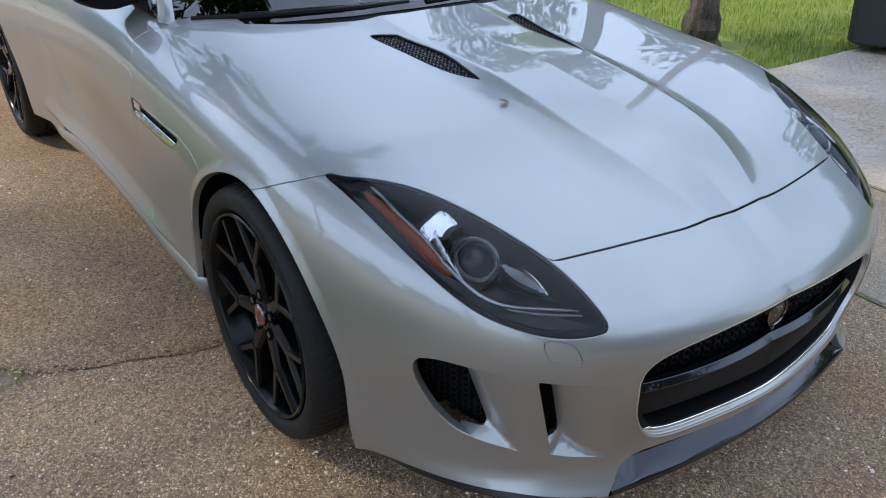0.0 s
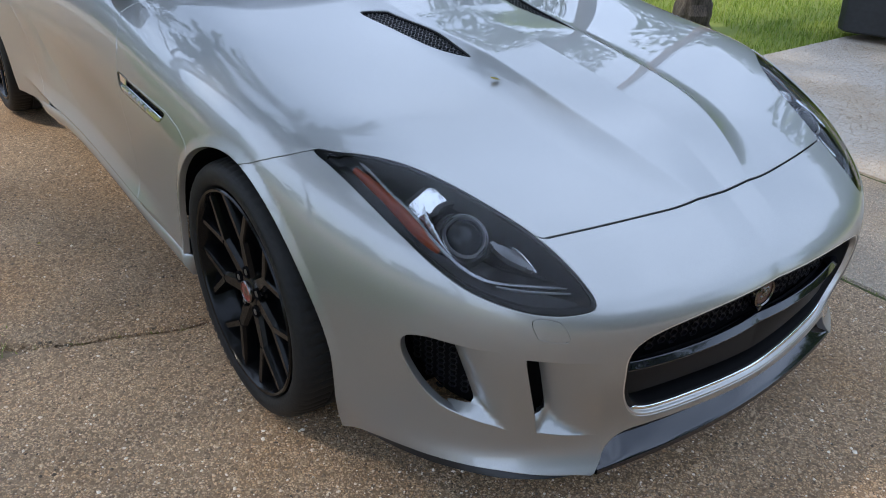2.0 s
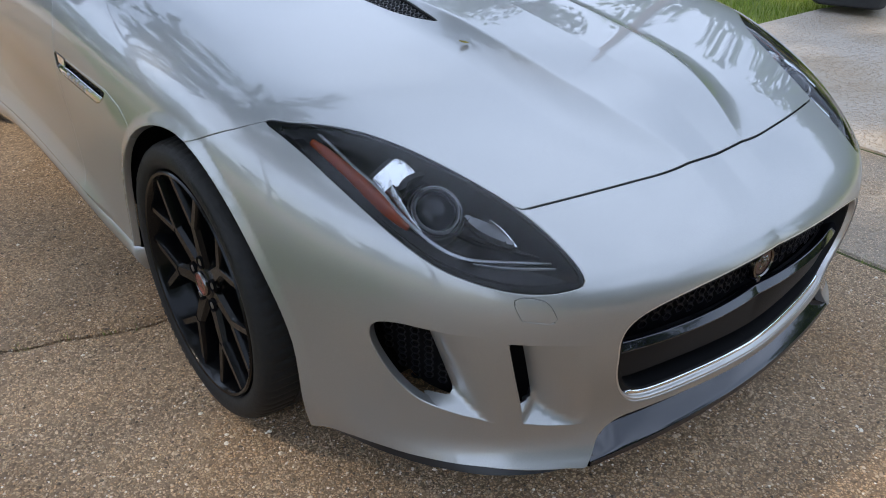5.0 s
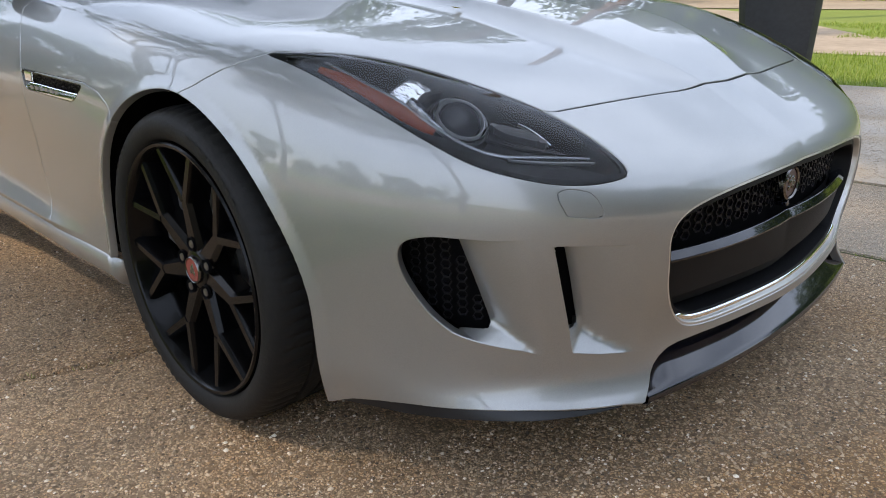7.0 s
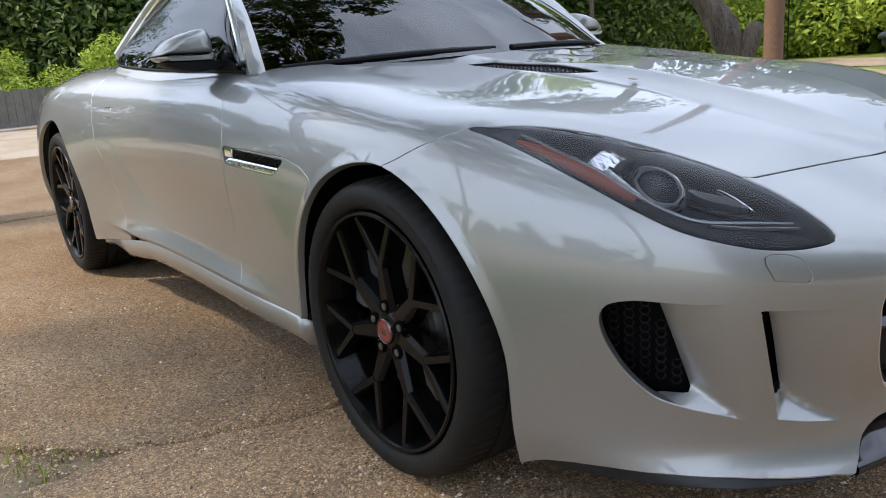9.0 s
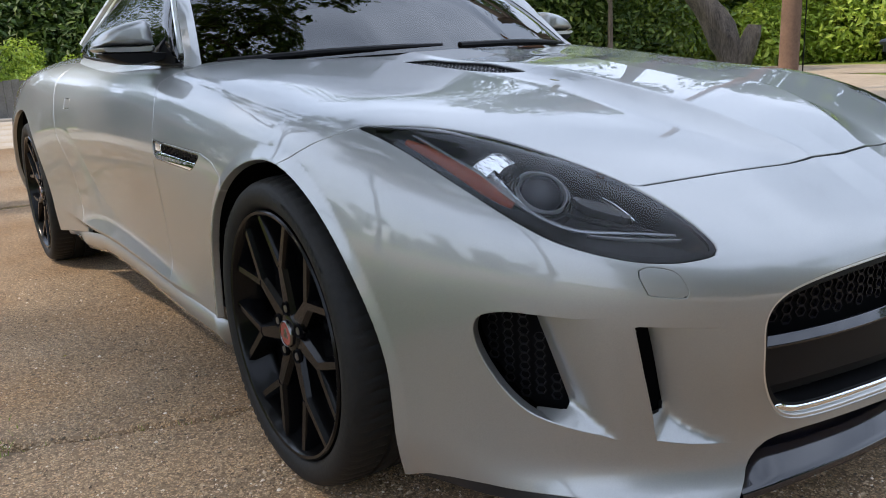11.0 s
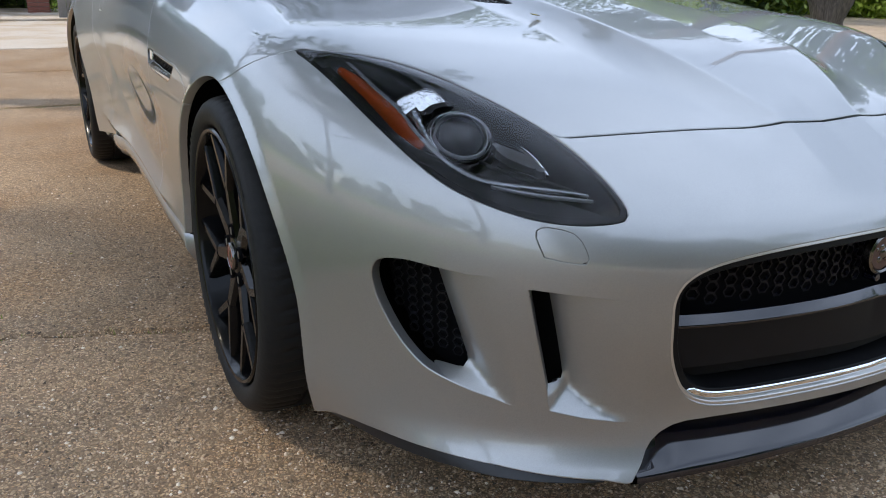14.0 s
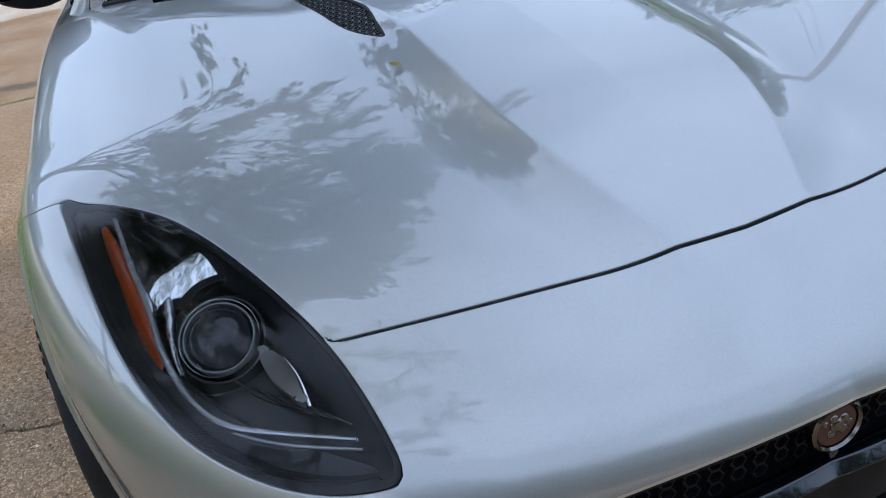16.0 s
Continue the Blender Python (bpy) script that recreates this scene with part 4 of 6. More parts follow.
# ---- cabin ----
def rows_between(a, b, n, swell, out):
    """A grid from curve a to curve b, swelling outwards in between."""
    a, b, out = np.asarray(a, float), np.asarray(b, float), np.asarray(out, float)
    return [a + (b - a) * t + out * swell * math.sin(math.pi * t) for t in np.linspace(0, 1, n)]


ys = np.linspace(-1, 1, 41)
base_y = ys * 0.70
base = np.stack([np.interp(np.abs(base_y), [0, 0.237, 0.456, 0.60, 0.70], [-0.51, -0.525, -0.595, -0.67, -0.745]), base_y, 0.882 - 0.02 * ys**2 + 0.004], -1)
head = np.stack([-1.27 - 0.10 * ys**2, ys * 0.535, 1.262 - 0.045 * ys**2], -1)
screen_rows = rows_between(base, head, 16, 0.045, (0.55, 0, 0.83))
windscreen = slab_part("windscreen", screen_rows, 0.005, SCREEN, car, "tinted curved windscreen")
windscreen.visible_shadow = False
band = [r + np.array((0.004, 0, 0.003)) for r in rows_between(base + (0.012, 0, -0.012), base + (base * 0 + (head - base) * 0.035), 3, 0, (0, 0, 0))]
slab_part("screen_seal", [b - np.array((0.0, 0, 0.006)) for b in band], 0.004, BLACK_PLASTIC, windscreen)
roof_rows = [head + np.array((-0.005, 0, 0.002))]
for x, z, half, edge in ((-1.55, 1.292, 0.545, 1.225), (-1.85, 1.285, 0.55, 1.205), (-2.2, 1.235, 0.545, 1.14), (-2.55, 1.12, 0.53, 1.03), (-2.95, 0.985, 0.50, 0.93)):
    roof_rows.append(np.stack([x - 0.05 * ys**2, ys * half, z - (z - edge) * ys**2], -1))
slab_part("roof", roof_rows, 0.012, PAINT, car, "silver fastback roof")
slab_part("dashboard", [np.stack([base[:, 0] - d, base[:, 1] * 0.97, base[:, 2] * 0 + h], -1) for d, h in ((-0.02, 0.858), (0.10, 0.872), (0.35, 0.885), (0.45, 0.86), (0.48, 0.70))], 0.01, CABIN, car, "black dashboard top")
part("cabin_floor", box(-2.6, -0.75, -0.70, 0.70, 0.45, 0.48), CABIN, car)
for x, y in ((-1.75, -0.36), (-1.75, 0.36)):
    seat = bmesh.new()
    box(x - 0.10, x + 0.06, y - 0.23, y + 0.23, 0.50, 1.02, seat)
    box(x - 0.08, x + 0.02, y - 0.12, y + 0.12, 1.03, 1.17, seat)
    part("seat", seat, CABIN, car, "black seat back", bevel=0.03)
for s in (-1, 1):
    low = [(-0.82, 0.722, 0.880), (-0.95, 0.728, 0.886), (-1.2, 0.735, 0.893), (-1.6, 0.740, 0.904), (-2.0, 0.735, 0.925), (-2.10, 0.724, 0.936)]
    high = [(-0.86, 0.708, 0.902), (-1.02, 0.662, 1.075), (-1.22, 0.610, 1.165), (-1.6, 0.575, 1.212), (-1.95, 0.590, 1.145), (-2.125, 0.712, 0.952)]
    t = np.linspace(0, 1, 26)
    k = np.linspace(0, 1, 6)
    side = lambda pts: np.stack([natural(k, [q[i] for q in pts], t) for i in range(3)], -1) * (1, s, 1)
    a, b = side(low), side(high)
    grid = rows_between(a, b, 8, 0.02, (0, s, 0.3))
    glass = slab_part("side_window", grid, 0.004, WINDOW, car, "dark tinted side window")
    glass.visible_shadow = False
    # pillar from the bonnet's corner to the roof, chrome strip under it
    edge = np.array([r[0 if s < 0 else -1] for r in screen_rows])
    rail = np.array([b[min(int(i), 25)] for i in np.linspace(0, 13, 16)])
    rail[0] = (-0.795, s * 0.735, 0.872)
    pillar_rows = [edge + (0.004, 0, 0.0), edge * 0.7 + rail * 0.3 + (0.012, s * 0.012, 0.008), edge * 0.3 + rail * 0.7 + (0.012, s * 0.016, 0.008), rail + (0.004, s * 0.004, 0)]
    slab_part("pillar", pillar_rows, 0.01, PAINT, car, "silver windscreen pillar")
    part("window_trim", sweep([tuple(q) for q in b + np.array((0, s * 0.005, 0.005))], 0.0105, 8), BRIGHT_TRIM, glass, "bright window trim")
    part("rear_pillar", sweep([tuple(q) for q in (b + np.array((-0.012, s * 0.002, 0.020)))[12:]], [0.018] * 8 + [0.022] * 6, 10), PAINT, car, "silver pillar behind the side window")
    part("belt_trim", sweep([tuple(q) for q in a + np.array((0, s * 0.003, 0.0))], 0.005, 8), BLACK_PLASTIC, glass)
    crown = [b[11:] + np.array((0, s * 0.002, 0.004)), b[11:] * (1, 0.93, 1) + np.array((0, 0, 0.03)), b[11:] * (1, 0.80, 1) + np.array((0, 0, 0.045))]
    slab_part("roof_rail", crown, 0.008, PAINT, car)
    slab_part("shoulder", [a + np.array((0.0, s * 0.032, -0.040)), a + np.array((0, s * 0.014, -0.014)), a + np.array((0, s * 0.001, -0.003)), a + np.array((0, -s * 0.01, -0.010))], 0.004, PAINT, car)
    # mirror
    def loft(outline_, steps, mid):
        """A shell from an outline across the car: steps of (x, scale) about a middle."""
        loop = loop_through([(q[0] - mid[0], q[1] - mid[1]) for q in outline_], 5)
        bm = bmesh.new()
        rings = [[bm.verts.new((x, s * q[0] * k, q[1] * k)) for q in loop] for x, k in steps]
        for p, q in zip(rings, rings[1:]):
            for i in range(len(loop)):
                j = (i + 1) % len(loop)
                bm.faces.new((p[i], p[j], q[j], q[i]))
        bm.faces.new(rings[0])
        bm.faces.new(rings[-1])
        bmesh.ops.recalc_face_normals(bm, faces=bm.faces[:])
        return bm
    cap_line = [(0.919, 0.948), (0.910, 0.962), (0.880, 0.986), (0.835, 1.004), (0.790, 1.014), (0.768, 1.011), (0.756, 0.990), (0.753, 0.958), (0.754, 0.9425), (0.80, 0.9405), (0.86, 0.9405), (0.915, 0.941)]
    mirror = part("door_mirror", loft(cap_line, ((0.062, 0.42), (0.056, 0.66), (0.042, 0.85), (0.020, 0.96), (-0.01, 1.0), (-0.05, 0.99), (-0.055, 0.96)), (0.835, 0.972)), PAINT, car, "silver door mirror on a black arm", at=pose(-1.0, s * 0.835, 0.972))
    band_line = [(0.917, 0.9395), (0.86, 0.939), (0.80, 0.939), (0.755, 0.941), (0.758, 0.9245), (0.80, 0.9225), (0.86, 0.9235), (0.910, 0.926)]
    part("mirror_band", loft(band_line, ((0.052, 0.80), (0.040, 0.92), (0.018, 0.99), (-0.05, 0.99)), (0.835, 0.932)), PAINT, mirror, at=Matrix.Translation((0, 0, -0.040)))
    base_line = [(0.908, 0.9225), (0.885, 0.903), (0.845, 0.890), (0.80, 0.887), (0.765, 0.893), (0.730, 0.899), (0.700, 0.902), (0.694, 0.914), (0.715, 0.919), (0.757, 0.9225), (0.83, 0.9225)]
    part("mirror_base", loft(base_line, ((0.050, 0.82), (0.038, 0.95), (0.01, 1.0), (-0.045, 0.97)), (0.80, 0.908)), BLACK_PLASTIC, mirror, "black lower cover and arm", at=Matrix.Translation((0, -s * 0.035, -0.064)))
    part("indicator_lens", box(0.040, 0.052, -0.012, 0.012, -0.003, 0.004), LENS_CLEAR, mirror, bevel=0.002, at=Matrix.Translation((0, s * 0.045, -0.036)))
    sail = bmesh.new()
    for k in (0.0, 0.008):
        for q in ((-0.872, 0.722, 0.884), (-1.04, 0.735, 0.890), (-1.0, 0.722, 0.938), (-0.965, 0.700, 0.985), (-0.935, 0.693, 0.990)):
            sail.verts.new((q[0], s * (q[1] + 0.004 + k), q[2]))
    sail.verts.ensure_lookup_table()
    sail.faces.new([sail.verts[i] for i in (5, 6, 7, 8, 9)])
    sail.faces.new([sail.verts[i] for i in (4, 3, 2, 1, 0)])
    for i in range(5):
        sail.faces.new([sail.verts[q] for q in (i, (i + 1) % 5, 5 + (i + 1) % 5, 5 + i)])
    bmesh.ops.recalc_face_normals(sail, faces=sail.faces[:])
    part("mirror_sail", sail, BLACK_PLASTIC, glass, "black mirror mount", bevel=0.003)

# cowl and wipers
cowl_y = np.linspace(-0.68, 0.68, 41)
cowl_x = np.interp(np.abs(cowl_y), [0, 0.237, 0.456, 0.60, 0.70], [-0.51, -0.525, -0.595, -0.67, -0.745])
slab_part("cowl", [np.stack([cowl_x + d, cowl_y, 0.884 - 0.043 * cowl_y**2 + h], -1) for d, h in ((0.06, -0.022), (0.02, -0.010), (-0.03, 0.006), (-0.06, 0.012))], 0.004, BLACK_PLASTIC, car, "black plastic cowl below the windscreen")
for y0, y1 in ((-0.655, -0.03), (0.03, 0.64)):
    ya = np.linspace(y0, y1, 12)
    xa = np.interp(np.abs(ya), [0, 0.237, 0.456, 0.60, 0.70], [-0.51, -0.525, -0.595, -0.67, -0.745])
    t = np.linspace(0, 1, 12)
    line = np.stack([xa - 0.018 - 0.008 * t, ya, 0.898 - 0.034 * ya**2 + 0.003 * t + 0.003 * np.sin(math.pi * t)], -1)
    wiper = part("wiper", sweep([tuple(q) for q in line], [0.011 - 0.004 * k for k in t], 8), BLACK_PLASTIC, car, "black windscreen wiper")
    part("blade", sweep([tuple(q + np.array((-0.014, 0.01, 0.004))) for q in line[2:]], 0.007, 6), RUBBER, wiper)



# ---- headlights ----
AMBER_LINE = [(0.302, -0.050), (0.35, -0.042), (0.40, -0.031), (0.45, -0.020), (0.50, -0.006), (0.548, 0.005)]
STRIP_LINE = [(0.296, -0.074), (0.35, -0.063), (0.401, -0.050), (0.456, -0.039), (0.50, -0.021), (0.553, -0.002), (0.58, 0.005), (0.605, 0.007), (0.637, -0.002), (0.667, -0.033), (0.69, -0.066), (0.725, -0.118)]
LIMB_LINE = [(0.468, -0.058), (0.482, -0.052), (0.505, -0.038), (0.535, -0.021), (0.566, -0.007)]


def on_line(line, half, sink, count, s, ribs=0.0, tilt=0.0):
    """A strip laid along a line of the skin's upper side, sunk below it; ribs: the height of cross teeth."""
    line = np.asarray(line, float)
    t = np.r_[0, np.cumsum(np.hypot(*np.diff(line, axis=0).T))]
    q = np.linspace(0, t[-1], count)
    x, f = natural(t, line[:, 0], q), natural(t, line[:, 1], q)
    lo, hi = np.full(count, 0.4), np.full(count, 1.0)
    for _ in range(40):
        z = (lo + hi) / 2
        inside = skin(x, z + f, z) < 0
        lo, hi = np.where(inside, z, lo), np.where(inside, hi, z)
    p = np.stack([x, (lo + f) * s, lo], -1)
    n = skin_normals(p)
    way = np.gradient(p, axis=0)
    way /= np.linalg.norm(way, axis=1, keepdims=True)
    across = np.cross(n, way)
    across *= np.sign(across[:, 1:2] * s)
    h = np.interp(np.linspace(0, 1, count), np.linspace(0, 1, len(half)), half)[:, None]
    p = p - n * sink + n * (ribs * (np.arange(count) % 4 < 2))[:, None]
    return [[a - c * k - b * 0.006, a - c * k + b * k * tilt, a + b * 0.0006, a + c * k - b * k * tilt, a + c * k - b * (0.006 + k * tilt)] for a, b, c, k in zip(p, n, across, h)]


BLOCK_ZONE = on_top([(0.437, -0.054), (0.428, -0.090), (0.417, -0.146), (0.440, -0.158), (0.463, -0.163), (0.459, -0.140), (0.458, -0.118), (0.462, -0.098), (0.470, -0.083), (0.462, -0.062), (0.470, -0.038), (0.455, -0.040)], 3)


def lens_arch(p, n):
    """The lamp cover's even arch from its upper edge to its lower one."""
    top_ = np.interp(p[:, 0], [0.222, 0.256, 0.302, 0.35, 0.40, 0.45, 0.50, 0.55, 0.60, 0.65, 0.70, 0.744, 0.767], [-0.017, -0.045, -0.091, -0.126, -0.147, -0.160, -0.168, -0.173, -0.175, -0.171, -0.158, -0.139, -0.120])
    low_ = np.interp(p[:, 0], [0.222, 0.28, 0.356, 0.48, 0.566, 0.632, 0.699, 0.744, 0.769], [-0.017, -0.008, 0.005, 0.033, 0.049, 0.047, 0.013, -0.037, -0.094])
    u = np.clip((fall(p) - top_) / np.maximum(low_ - top_, 1e-3), 0, 1)
    return p + n * (0.0058 * np.sin(2 * np.pi * u) * np.clip((low_ - top_) / 0.16, 0, 1) ** 2 - 0.0015)[:, None]


BLADE_ZONE = on_top([(0.572, -0.120), (0.600, -0.128), (0.630, -0.1285), (0.655, -0.118), (0.675, -0.106), (0.652, -0.100), (0.620, -0.098), (0.590, -0.108)], 3)
for s, where in ((-1, right_side), (1, left_side)):
    zone = cut_by(ahead, where, lambda p: LAMP(p) + 0.01)
    lamp = panel("headlight", cut_by(zone, lambda p: LAMP(p) - 0.0005), HOUSING, car, "swept-back clear headlight with a projector and amber side strip", depth=0.0,
                 shape=lambda p, n: p - n * (0.006 + 0.058 * ease(0.0, 0.055, LAMP(p)) * (0.45 + 0.55 * ease(0.22, 0.42, p[:, 0])))[:, None])
    lens = panel("lens", cut_by(zone, lambda p: LAMP(p) - 0.0018), LENS_CLEAR, lamp, "clear lamp cover", depth=0.0, shape=lens_arch)
    lens.visible_shadow = False
    panel("gasket", cut_by(zone, lambda p: LAMP(p) - 0.0012, lambda p: np.where(fall(p) > np.interp(p[:, 0], [0.2, 0.76], [-0.05, -0.10]), 0.0115, 0.0065) - LAMP(p)), BLACK_PLASTIC, lamp, "", depth=0.012, shift=0.0032, round_=0.001)
    inner = cut_by(zone, lambda p: LAMP(p) - 0.001)
    panel("side_shade", cut_by(inner, lambda p: fall(p) - np.interp(p[:, 0], [0.2, 0.318, 0.40, 0.494, 0.534, 0.556, 0.65, 0.75], [-0.06, -0.038, -0.020, 0.011, 0.017, 0.011, -0.021, -0.10])), HOUSING, lamp, "", depth=0.03, shift=0.020)
    v, f = ribbon(on_line(AMBER_LINE, [0.004, 0.009, 0.0105, 0.011, 0.011, 0.0105, 0.006], 0.017, 60, s, tilt=0.45))
    put("indicator", mesh_of("indicator", v, f, AMBER), lamp, "amber side indicator strip")
    v, f = ribbon(on_line(STRIP_LINE, [0.0028, 0.0034, 0.0030, 0.0026, 0.0014], 0.0135, 720, s, 0.0013))
    put("light_strip", mesh_of("light_strip", v, f, LIGHT_STRIP, smooth=False), lamp, "ribbed clear light strip")
    c = Vector(on_line([(0.545, -0.085), (0.547, -0.085)], [0.001, 0.001], 0.022, 2, s)[0][2])
    facing = Vector(skin_normals(np.array([c]))[0])
    c -= facing * 0.006
    axis = (facing * 0.72 + Vector((0.28, 0, 0))).normalized()
    turn = axis.to_track_quat("Y", "Z").to_matrix().to_4x4()
    spot = Matrix.Translation(c) @ turn @ Matrix.Scale(0.9, 4)
    part("projector", lathe([(0, 0.020), (0.010, 0.0192), (0.020, 0.0165), (0.030, 0.0115), (0.037, 0.005), (0.041, -0.002), (0.041, -0.02)], 48), PROJECTOR, lamp, "round clear projector lens", at=spot)
    part("projector_ring", lathe([(0.0425, -0.02), (0.0432, -0.001), (0.0442, 0.0025), (0.0456, 0.0032), (0.0466, 0.001), (0.0470, -0.02)], 64), SATIN, lamp, "thin bright ring", at=spot)
    part("projector_rim", lathe([(0.0500, -0.02), (0.0505, 0.000), (0.0515, 0.0012), (0.0525, 0.0), (0.0530, -0.02)], 64), CHROME, lamp, "", at=spot)
    part("projector_bezel", lathe([(0.0535, -0.02), (0.055, -0.008), (0.058, -0.008), (0.066, -0.030)], 56), HOUSING, lamp, "", at=spot)
    for k in range(5):
        part("bezel_step", lathe([(0.0665 + 0.004 * k, -0.030 - 0.003 * k), (0.0685 + 0.004 * k, -0.0275 - 0.003 * k), (0.0700 + 0.004 * k, -0.034 - 0.003 * k)], 56), HOUSING, lamp, "", at=spot)
    panel("reflector", cut_by(zone, BLOCK_ZONE), REFLECTOR, lamp, "chrome block reflector", depth=0.02, round_=0.003, shape=lambda p, n: p - n * (0.018 + 0.014 * ease(0.425, 0.475, p[:, 0]) + 0.0022 * np.abs(((fall(p) + 0.2) / 0.016) % 1 - 0.5) + 0.0015 * np.abs((p[:, 0] / 0.02) % 1 - 0.5))[:, None])
    v, f = ribbon(on_line(LIMB_LINE, [0.009, 0.0085, 0.0055, 0.003, 0.001], 0.019, 40, s, tilt=0.5))
    put("reflector_limb", mesh_of("reflector_limb", v, f, REFLECTOR), lamp, "chrome limb")
    panel("reflector_surround", cut_by(zone, lambda p: BLOCK_ZONE(p) + 0.010, lambda p: -BLOCK_ZONE(p) - 0.001), HOUSING, lamp, "", depth=0.012, shift=0.024, round_=0.002)
    wedge = panel("side_reflector", cut_by(zone, BLADE_ZONE), WEDGE_GREY, lamp, "grey wedge reflector with a bright edge", depth=0.014, round_=0.001, shape=lambda p, n: p - n * (0.030 - 0.016 * ease(0.58, 0.675, p[:, 0]))[:, None])
    v, f = ribbon(on_line([(0.612, -0.129), (0.630, -0.127), (0.652, -0.119), (0.674, -0.107)], [0.0006, 0.0016, 0.0026, 0.0030], 0.0155, 24, s))
    put("blade_edge", mesh_of("blade_edge", v, f, CHROME), wedge)
    for k in range(4):
        v, f = ribbon(on_line([(0.60 + 0.02 * k, -0.060 - 0.014 * k), (0.64 + 0.015 * k, -0.075 - 0.014 * k), (0.66 + 0.015 * k, -0.092 - 0.012 * k)], [0.001, 0.0018, 0.001], 0.030, 20, s))
        put("housing_rib", mesh_of("housing_rib", v, f, HOUSING), lamp)
    v, f = ribbon(on_line([(0.655, -0.005), (0.685, -0.036), (0.708, -0.068), (0.735, -0.112)], [0.0008, 0.0014, 0.0014, 0.0008], 0.012, 60, s))
    put("lower_rim", mesh_of("lower_rim", v, f, SATIN), lamp, "thin grey edge")


# ---- wheels ----
def beam(bm, a, b, wa, wb, ya, yb, deep):
    """A spoke limb in the wheel's plane from a to b, narrower on its face."""
    a, b = Vector((a[0], 0, a[1])), Vector((b[0], 0, b[1]))
    way = (b - a).normalized()
    across = Vector((-way.z, 0, way.x))
    rings = []
    for p, w, y in ((a, wa, ya), (b, wb, yb)):
        ring = []
        for k, d in ((-1.0, deep), (-0.92, 0.010), (-0.55, 0.0), (0.55, 0.0), (0.92, 0.010), (1.0, deep)):
            q = p + across * k * w
            ring.append(bm.verts.new((q.x, y + d, q.z)))
        rings.append(ring)
    p, q = rings
    for i in range(5):
        bm.faces.new((p[i], p[i + 1], q[i + 1], q[i]))
    bm.faces.new(p[::-1])
    bm.faces.new(q)
    bm.faces.new((p[5], p[0], q[0], q[5]))


def polar(r, deg):
    return r * math.cos(radians(deg)), r * math.sin(radians(deg))


SPOKE_ANGLE = 39.0


def build_wheel(at, label):
    """A wheel whose face looks along -y; its hub cap's face lies at y = 0."""
    profile = [(r * 1.05, h - 0.004) for r, h in [(0.226, 0.20), (0.236, 0.195), (0.236, 0.19), (0.222, 0.17), (0.218, 0.06), (0.226, 0.035), (0.236, 0.015), (0.2385, -0.004), (0.243, -0.012), (0.2485, -0.014), (0.2515, -0.010), (0.251, 0.0), (0.240, 0.02), (0.240, 0.19)]]
    wheel = part("wheel", lathe(profile, 96, close=True), WHEEL_BLACK, car, label, at=at)
    # tyre
    steps = 360
    prof = [(0.2625 + (r - 0.2495) * 0.775, h + 0.006) for r, h in [(0.2495, 0.015), (0.2515, -0.006), (0.258, -0.018), (0.272, -0.0255), (0.290, -0.028), (0.306, -0.025), (0.318, -0.018), (0.3265, -0.007), (0.3315, 0.008), (0.3345, 0.028), (0.335, 0.055), (0.3275, 0.056), (0.3275, 0.066), (0.3352, 0.067),
            (0.3355, 0.100), (0.328, 0.101), (0.328, 0.111), (0.3355, 0.112), (0.335, 0.155), (0.331, 0.19), (0.322, 0.205), (0.29, 0.212), (0.252, 0.20)]]
    bm = bmesh.new()
    rings = []
    for k in range(steps):
        a = 2 * math.pi * k / steps
        cut = k % 5 == 0
        ring = []
        for i, (r, h) in enumerate(prof):
            if cut and i in (8, 9, 10, 18, 19):
                r -= 0.0032
            if cut and i == 7:
                r -= 0.001
            aa = a + (0.010 if i in (9, 10) else 0)
            ring.append(bm.verts.new((r * math.cos(aa), h, r * math.sin(aa))))
        rings.append(ring)
    for k in range(steps):
        p, q = rings[k], rings[(k + 1) % steps]
        for i in range(len(prof) - 1):
            bm.faces.new((p[i], p[i + 1], q[i + 1], q[i]))
    part("tyre", bm, RUBBER, wheel, "black road tyre", smooth=50)
    # raised marks on the side wall, as plain bars
    bm = bmesh.new()
    for start, count in ((38, 9), (215, 9), (128, 5)):
        for k in range(count):
            a = start + k * 4.1
            for r0, r1 in ((0.2945, 0.3045),):
                pts = [polar(r0, a), polar(r1, a), polar(r1, a + 2.4), polar(r0, a + 2.4)]
                for x, z in pts:
                    bm.verts.new((x, -0.0216, z))
                bm.verts.ensure_lookup_table()
                n = len(bm.verts)
                bm.faces.new([bm.verts[n - 4 + i] for i in range(4)])
    bmesh.ops.solidify(bm, geom=bm.faces[:], thickness=0.0012)
    tagged(part("sidewall_mark", bm, RUBBER, wheel), kind="stuff")
    for k in range(7):
        base_a = SPOKE_ANGLE + 360 / 7 * k
        bm = bmesh.new()
        beam(bm, polar(0.038, base_a), polar(0.156, base_a), 0.029, 0.0160, 0.009, 0.0005, 0.045)
        for d in (-15.0, 15.0):
            beam(bm, polar(0.146, base_a + d * 0.10), polar(0.257, base_a + d), 0.0135, 0.0115, 0.0, -0.008, 0.05)
        part("spoke", bm, WHEEL_BLACK, wheel, "", bevel=0.0018)
    part("hub", lathe([(0.0, 0.006), (0.036, 0.006), (0.042, 0.008), (0.054, 0.017), (0.066, 0.022), (0.069, 0.030), (0.071, 0.07)], 48), WHEEL_BLACK, wheel)
    cap = part("centre_cap", lathe([(0, -0.001), (0.024, -0.001), (0.0255, 0.001), (0.0255, 0.012)], 40), RED_ENAMEL, wheel, "red round centre cap")
